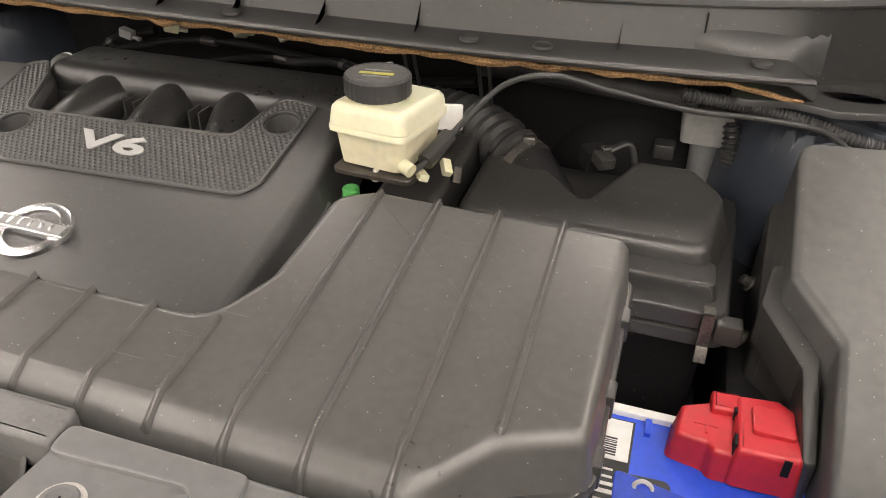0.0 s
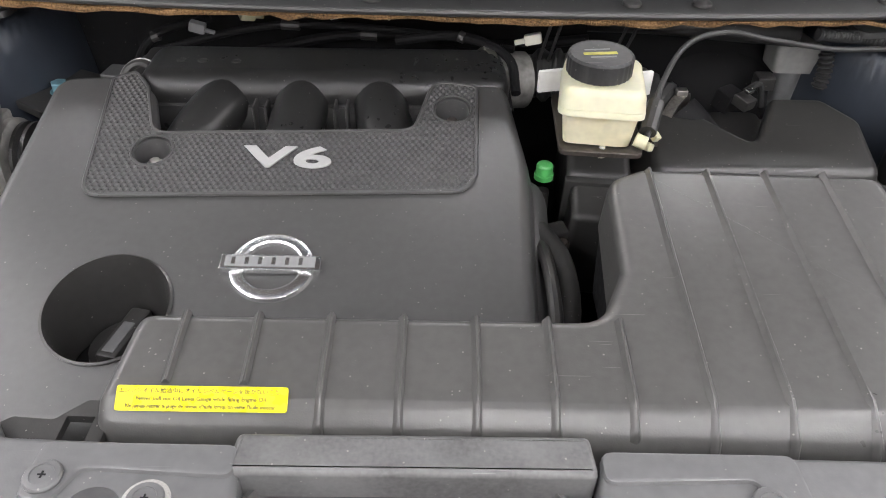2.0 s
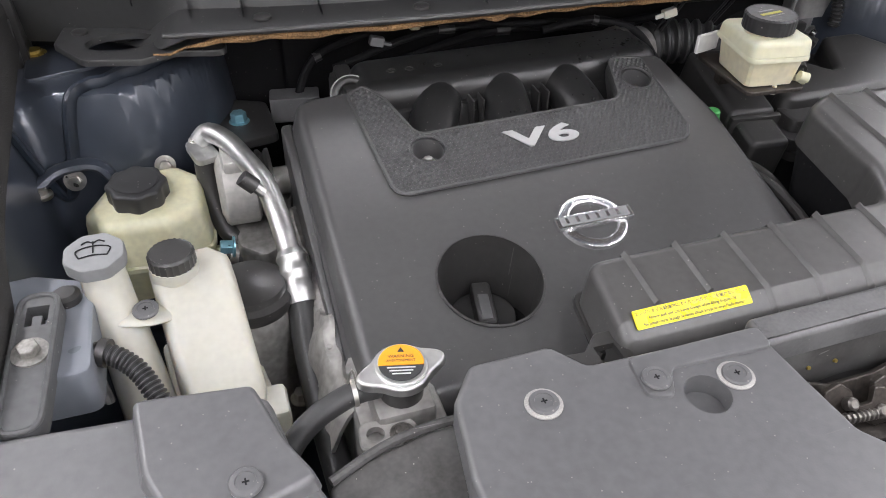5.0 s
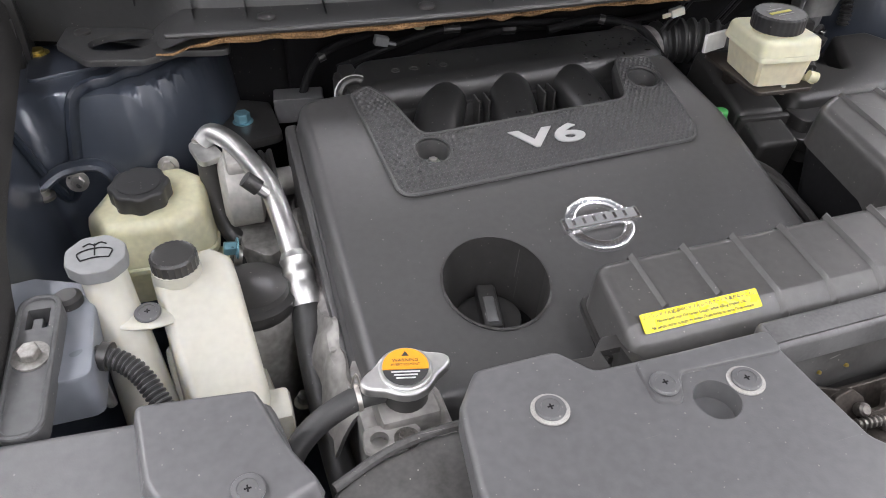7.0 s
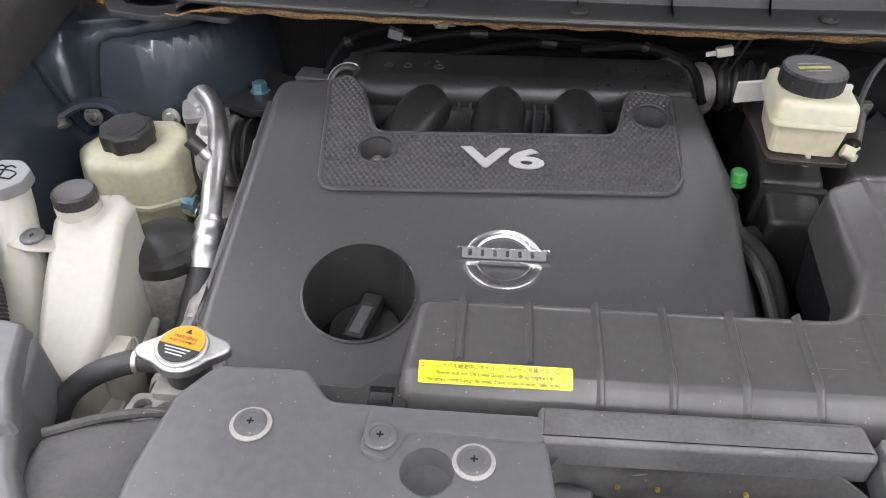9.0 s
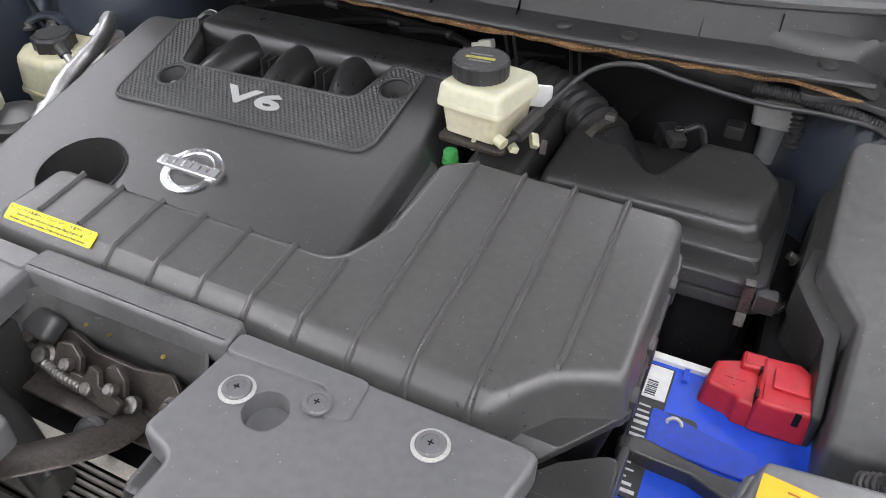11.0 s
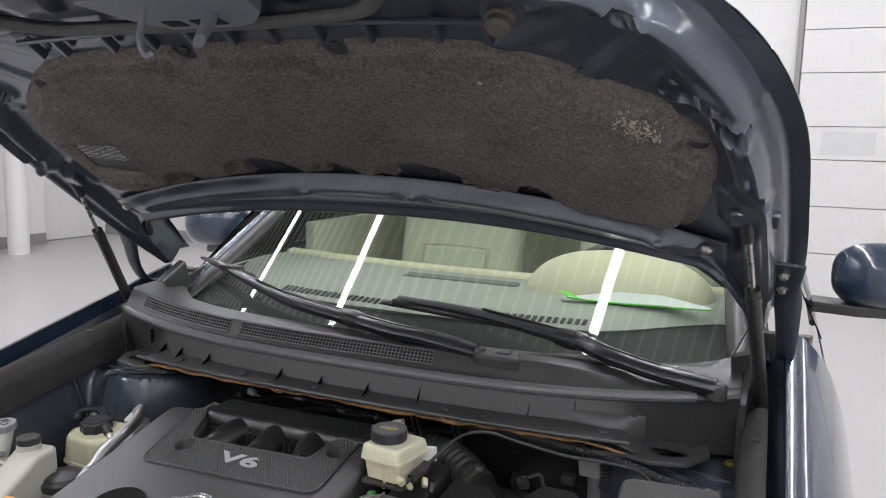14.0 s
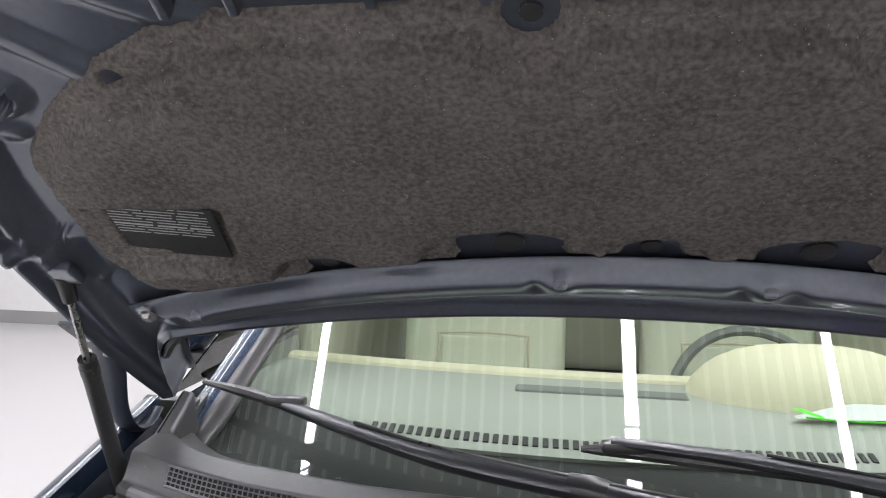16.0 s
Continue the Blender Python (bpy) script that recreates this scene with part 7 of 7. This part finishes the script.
def battery():
    t = thing("battery", "bright blue car battery with a white rim and label", "battery")
    m = pose(0.525, 0.395, 0.60, 0, 0, 0)
    part("case", box(0.435, 0.610, 0.27, 0.525, 0.60, 0.775, 0.006), BLUE, t)
    part("lid", box(0.433, 0.612, 0.268, 0.527, 0.772, 0.788, 0.004), BLUE, t)
    part("rim", box(0.432, 0.613, 0.519, 0.530, 0.765, 0.794, 0.003), WHITE, t, "white plastic rim")
    part("recess", prism(rounded([(0.452, 0.415), (0.45, 0.452), (0.52, 0.438), (0.555, 0.435), (0.56, 0.412), (0.59, 0.408), (0.59, 0.40), (0.452, 0.402)], 0.006), 0.792, 0.786, 0.001, 1), mat("deep_blue_plastic", (0.008, 0.05, 0.45), 0.4), t, "raised moulding on the lid")
    part("vent_loop", tube([(0.469, 0.434, 0.789), (0.468, 0.439, 0.7925), (0.474, 0.443, 0.794), (0.481, 0.441, 0.7925), (0.483, 0.435, 0.789)], 0.002, 8, 4), PALE, t, "pale grey vent loop")
    part("vent_well", prism(rounded([(0.456, 0.424), (0.497, 0.426), (0.497, 0.454), (0.456, 0.452)], 0.008), 0.7895, 0.784, 0.001, 1), INK, t, "dark vent well")
    part("side_label", box(0.4305, 0.4335, 0.30, 0.515, 0.65, 0.765, 0.0), INK, t, "black side label with pale print")
    part("top_label", box(0.434, 0.462, 0.335, 0.512, 0.7885, 0.7900, 0.0), INK, t, "black label strip")
    part("white_patch", box(0.436, 0.460, 0.462, 0.510, 0.7898, 0.7908, 0), WHITE, t, "white label field with dark bars")
    r = random.Random(11)
    y = 0.466
    while y < 0.486:
        w = r.uniform(0.0008, 0.0022)
        part("print_bar", box(0.438, 0.449, y, y + w, 0.7906, 0.7912, 0), INK, t)
        y += w + r.uniform(0.0008, 0.0018)
    for i in range(14):
        y = 0.340 + i * 0.0084
        part("print_bar", box(0.437, 0.437 + r.uniform(0.008, 0.022), y, y + r.uniform(0.0018, 0.0042), 0.7899, 0.7906, 0), PALE, t)
    for x in span(0.47, 0.60, 7):
        part("lid_rib", box(x, x + 0.006, 0.500, 0.519, 0.787, 0.7925, 0.001), BLUE, t)
    c = thing("terminal_cover", "red plastic battery terminal cover", "terminal cover")
    part("shell", prism(rounded([(0.492, 0.484), (0.520, 0.480), (0.524, 0.473), (0.548, 0.472), (0.550, 0.532), (0.530, 0.534), (0.496, 0.518)], 0.006, 3), lambda x, y: 0.818 + 0.05 * (y - 0.48), lambda x, y: 0.787, 0.005, 3, 0.004), RED, c)
    part("raised_cap", prism(rounded([(0.540, 0.468), (0.592, 0.470), (0.594, 0.524), (0.576, 0.540), (0.540, 0.536)], 0.006), 0.829, 0.79, 0.005, 3, 0.003), RED, c)
    part("hinge_bump", prism(rounded([(0.520, 0.514), (0.545, 0.516), (0.545, 0.540), (0.520, 0.538)], 0.004), 0.827, 0.80, 0.004, 3), RED, c)
    part("top_step", prism(rounded([(0.552, 0.49), (0.586, 0.49), (0.586, 0.522), (0.552, 0.522)], 0.004), 0.833, 0.826, 0.002, 2), RED, c)
    for x0, x1, y0, y1 in ((0.5385, 0.541, 0.474, 0.486), (0.5385, 0.541, 0.512, 0.518), (0.576, 0.582, 0.4675, 0.4685)):
        part("slot", box(x0, x1, y0, y1, 0.812, 0.8295, 0), DARK, c)
    part("plus_sign", join(box(0.508, 0.528, 0.4985, 0.5005, 0.8172, 0.8197, 0), box(0.517, 0.519, 0.4895, 0.5095, 0.8172, 0.8199, 0)), RED, c)
    s = thing("battery_strap", "black battery hold-down bar", "hold-down bar")
    part("bar", prism(rounded([(0.430, 0.392), (0.450, 0.398), (0.52, 0.386), (0.575, 0.388), (0.618, 0.392), (0.620, 0.330), (0.575, 0.325), (0.545, 0.358), (0.50, 0.374), (0.430, 0.376)], 0.008), lambda x, y: 0.806, 0.788, 0.004, 3), BLACK, s)
    part("rod", tube([(0.616, 0.375, 0.80), (0.618, 0.40, 0.78), (0.619, 0.41, 0.65)], 0.004, 8, 3), STEEL, s, "thin steel rod")
    p = thing("splash_plate", "flat black plastic splash plate beside the battery", "trim plate")
    part("plate", prism(rounded([(0.352, 0.235), (0.395, 0.285), (0.442, 0.318), (0.446, 0.24), (0.41, 0.215)], 0.012), 0.872, 0.862, 0.004, 2), BLACK, p)
    part("clip", moved(box(-0.012, 0.012, -0.006, 0.006, 0, 0.01, 0.002), pose(0.372, 0.262, 0.873, 0, 0, 40)), BLACK, p)
    part("side_wall", box(0.438, 0.446, 0.20, 0.33, 0.70, 0.866, 0.003), BLACK, p)


def dark_filler():
    t = thing("battery_tray_filler", "black battery tray and added dark filler below the fuse box", "tray")
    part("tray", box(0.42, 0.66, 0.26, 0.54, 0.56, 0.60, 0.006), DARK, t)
    # Added filler box that keeps the deep gap by the fuse box black.
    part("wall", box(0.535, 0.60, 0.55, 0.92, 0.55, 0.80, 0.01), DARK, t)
    for x, y, z in ((0.548, 0.63, 0.82), (0.552, 0.70, 0.84), (0.545, 0.66, 0.80)):
        part("bolt", moved(hexbolt(0.006, 0.01, 0.009), pose(x, y, z, 0, -60)), STEEL, t)


def clutch_tank():
    t = thing("small_fluid_tank", "small grey-white fluid tank at the firewall", "fluid tank")
    part("tank", prism(rounded([(0.455, 0.885), (0.525, 0.885), (0.525, 0.94), (0.455, 0.94)], 0.012), 0.945, 0.905, 0.006, 2, -0.004), TANKG, t)
    part("neck", lathe([(0.016, -0.06), (0.018, -0.01), (0.018, 0.0)], 18, (0.49, 0.912, 0.906)), GREYCAP, t)
    part("plug", box(0.43, 0.455, 0.86, 0.885, 0.89, 0.91, 0.004), BLACK, t)
    part("spring", tube([(0.512, 0.87, 0.945), (0.515, 0.865, 0.92), (0.513, 0.862, 0.895)], 0.009, 10, 5, rings=0.0015, pitch=0.006), RUBBER, t)
    b = thing("vacuum_hose", "thick black vacuum hose along the firewall", "hose")
    part("hose", tube([(0.20, 0.90, 0.97), (0.28, 0.885, 0.975), (0.38, 0.88, 0.97), (0.47, 0.885, 0.962)], 0.017, 12, 5), RUBBER, b)
    a = thing("brake_booster", "round brake booster at the firewall, shade put into its black", "brake booster")
    # Booster takes DARK, which paints the firewall's shade into it.
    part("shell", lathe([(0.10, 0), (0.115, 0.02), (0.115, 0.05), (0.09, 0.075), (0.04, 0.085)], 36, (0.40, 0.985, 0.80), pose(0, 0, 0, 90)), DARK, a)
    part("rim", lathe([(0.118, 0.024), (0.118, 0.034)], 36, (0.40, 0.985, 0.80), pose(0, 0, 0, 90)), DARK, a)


def back_clutter():
    for pts, r in ((((-0.36, 0.86, 0.93), (-0.2, 0.88, 0.96), (0.0, 0.87, 0.955), (0.10, 0.84, 0.95)), 0.005), (((-0.30, 0.90, 0.90), (-0.1, 0.905, 0.94), (0.08, 0.90, 0.93), (0.2, 0.88, 0.95)), 0.007), (((-0.05, 0.85, 0.955), (0.03, 0.845, 0.965), (0.09, 0.82, 0.95), (0.10, 0.77, 0.925)), 0.006), (((-0.42, 0.88, 0.86), (-0.38, 0.90, 0.93), (-0.30, 0.91, 0.955)), 0.006)):
        h = thing("engine_cable", "black cable bundle behind the engine", "cable", "engine cables")
        part("sheath", tube(pts, r, 10, 6), DARK, h)
        part("tape", tube([Vector(pts[1]), Vector(pts[1]).lerp(Vector(pts[2]), 0.12)], r * 1.2, 10, 2), BLACK, h)
    for i, (x, y, z, mt) in enumerate(((-0.30, 0.85, 0.965, GREYCAP), (-0.24, 0.87, 0.975, PSRES), (-0.13, 0.87, 0.98, MILK), (-0.06, 0.86, 0.985, MILK), (0.02, 0.87, 0.985, PSRES), (0.115, 0.78, 0.99, MILK))):
        c = thing("cable_clip", "small pale plastic cable clip behind the engine", "cable clip", "cable clips")
        part("clip", moved(box(-0.010, 0.010, -0.006, 0.006, -0.005, 0.008, 0.002), pose(x, y, z, 20 * i, 15, 35 * i)), mt, c)
        part("tail", moved(box(0.008, 0.022, -0.003, 0.003, -0.002, 0.002, 0.001), pose(x, y, z, 20 * i, 15, 35 * i)), mt, c)
    t = thing("throttle_body", "grey metal throttle body with bolts", "throttle body")
    part("body", tube([(0.055, 0.82, 0.915), (0.115, 0.84, 0.91)], 0.036, 18, 3), CAST, t)
    part("flange", tube([(0.06, 0.822, 0.915), (0.07, 0.825, 0.914)], 0.042, 18, 2), STEEL, t)
    for a in (0.6, 1.8, 2.8):
        part("bolt", tube([(0.06, 0.822 - 0.038 * math.cos(a), 0.915 + 0.038 * math.sin(a)), (0.085, 0.83 - 0.038 * math.cos(a), 0.914 + 0.038 * math.sin(a))], 0.006, 8, 2), STEEL, t)
    for x in (0.145, 0.235):
        s = thing("cowl_stay", "thin black steel stay under the cowl", "stay", "cowl stays")
        for dx in (-0.006, 0.006):
            part("rod", tube([(x + dx, 0.775, 1.035), (x + dx - 0.004, 0.80, 0.99), (x + dx - 0.01, 0.86, 0.90)], 0.0022, 6, 3), RUBBER, s)


PALEMETAL = mat("pale_dusty_metal", (0.64, 0.60, 0.53), 0.55, metal=0.2, var=0.2, scale=90)


def latch():
    t = thing("hood_latch", "dirty brown steel hood latch with bolts in its well", "hood latch")
    part("base_plate", moved(prism(rounded([(-0.105, -0.03), (0.075, -0.03), (0.085, 0.0), (0.06, 0.028), (0.02, 0.02), (-0.03, 0.02), (-0.06, 0.03), (-0.10, 0.028)], 0.008), 0.003, -0.003, 0.001, 1), pose(-0.01, 0.205, 0.846, 58)), RUST, t)
    part("flange", moved(box(-0.09, 0.075, -0.02, 0.014, -0.003, 0.003, 0.002), pose(-0.01, 0.186, 0.832, 8)), RUST, t)
    for x0, x1, dz in ((-0.062, -0.022, 0.010), (-0.004, 0.030, 0.004)):
        part("jaw", moved(prism(rounded([(x0, -0.022), (x1, -0.022), (x1 - 0.004, 0.014), (x1 - 0.016, 0.024), (x0 + 0.006, 0.020)], 0.005), 0.006, 0.0, 0.001, 1), pose(-0.01, 0.193, 0.850 + dz, 62)), RUST, t)
    part("fork", moved(prism(rounded([(-0.028, -0.012), (0.036, -0.014), (0.042, 0.0), (0.010, 0.004), (0.006, 0.016), (-0.006, 0.018), (-0.010, 0.004), (-0.030, 0.002)], 0.004), 0.006, 0, 0.001, 1), pose(-0.012, 0.184, 0.862, 58, 0, -6)), RUST, t, "worn steel fork")
    for x, y, z in ((-0.112, 0.208, 0.858), (0.062, 0.200, 0.846)):
        part("bolt", moved(hexbolt(0.0085, 0.013, 0.0145), pose(x, y, z, 42)), RUST, t, "dirty hex bolt with a washer")
    part("striker_pad", moved(soften(box(-0.019, 0.019, -0.014, 0.014, 0, 0.020, 0), 0.006, 3), pose(-0.098, 0.216, 0.868, 30, 0, -8)), RUBBER, t, "black rubber pad")
    for x, y, z in ((-0.045, 0.188, 0.868), (0.012, 0.184, 0.866), (-0.015, 0.180, 0.858)):
        part("pin", lathe([(0.006, 0), (0.006, 0.008), (0.004, 0.010)], 14, (x, y, z), pose(0, 0, 0, 42)), STEELDARK, t)
    part("pivot", lathe([(0.012, 0), (0.012, 0.010), (0.008, 0.012), (0.008, 0.019), (0.003, 0.020)], 18, (-0.088, 0.200, 0.848), pose(0, 0, 0, 42)), STEELDARK, t)
    part("pivot", lathe([(0.008, 0), (0.008, 0.008), (0.005, 0.010)], 16, (0.028, 0.188, 0.850), pose(0, 0, 0, 42)), STEELDARK, t)
    part("spring", tube([(-0.078, 0.185, 0.858), (-0.05, 0.178, 0.862), (-0.02, 0.176, 0.860)], 0.0045, 8, 8, rings=0.0009, pitch=0.004), STEELDARK, t)
    part("release_arm", tube([(0.035, 0.185, 0.842), (0.034, 0.150, 0.852), (0.008, 0.110, 0.860), (-0.03, 0.070, 0.866), (-0.07, 0.035, 0.868)], [0.016, 0.021, 0.021, 0.019, 0.012], 12, 5, squash=0.22), RUST, t, "bent flat release arm")
    for x in (-0.06, -0.03, 0.035):
        part("rivet", lathe([(0.0022, 0), (0.0018, 0.003)], 10, (x, 0.2275, 0.880), pose(0, 0, 0, 70)), GOLD, t)
    s = thing("latch_support", "dark plastic support round the hood latch", "support")
    part("back", moved(box(-0.14, 0.12, -0.006, 0.006, -0.11, 0.03, 0.004), pose(0, 0.244, 0.872, -14)), BLACK, s)
    part("left_bay", prism(rounded([(-0.165, 0.10), (-0.165, 0.25), (-0.125, 0.25), (-0.115, 0.16), (-0.10, 0.10)], 0.01), 0.89, 0.75, 0.008, 2), BLACK, s)
    part("right_bay", prism(rounded([(0.105, 0.10), (0.10, 0.19), (0.115, 0.25), (0.16, 0.25), (0.16, 0.10)], 0.01), 0.89, 0.75, 0.008, 2), BLACK, s)
    part("strut", tube([(-0.14, 0.14, 0.835), (-0.09, 0.135, 0.825), (-0.04, 0.12, 0.815), (0.0, 0.11, 0.81)], [0.02, 0.019, 0.018, 0.018], 12, 5), BLACK, s)
    part("rubber_buffer", lathe([(0.017, 0), (0.018, 0.012), (0.013, 0.016), (0.001, 0.0165)], 24, (0.012, 0.155, 0.835), pose(0, 0, 0, 40)), RUBBER, s)
    part("floor", box(-0.16, 0.16, 0.09, 0.26, 0.70, 0.76, 0.004), DARK, s)
    r = thing("condenser", "aluminium condenser with thin fins behind the grille", "condenser")
    part("top_rail", box(-0.30, 0.30, 0.06, 0.085, 0.795, 0.815, 0.004), ALU, r)
    part("core", box(-0.30, 0.30, 0.062, 0.08, 0.5, 0.795, 0.0), CORE, r)
    for q in range(4):
        part("rail", moved(box(-0.30, 0.30, -0.006, 0.006, 0, 0.006, 0.001), pose(0, 0.150 - q * 0.045, 0.802 - q * 0.018)), PALEMETAL, r, "pale condenser tube")
        for k in range(5):
            part("fin", moved(box(-0.30, 0.30, -0.0014, 0.0014, 0, 0.005, 0), pose(0, 0.140 - q * 0.045 - k * 0.006, 0.797 - q * 0.018 - k * 0.0024)), CORE, r)
    part("fin_bed", box(-0.30, 0.30, -0.12, 0.06, 0.70, 0.715, 0), DARK, r)


air_box()
inlet_box()
brake_reservoir()
side_cover()
battery()
dark_filler()
clutch_tank()
back_clutter()
latch()
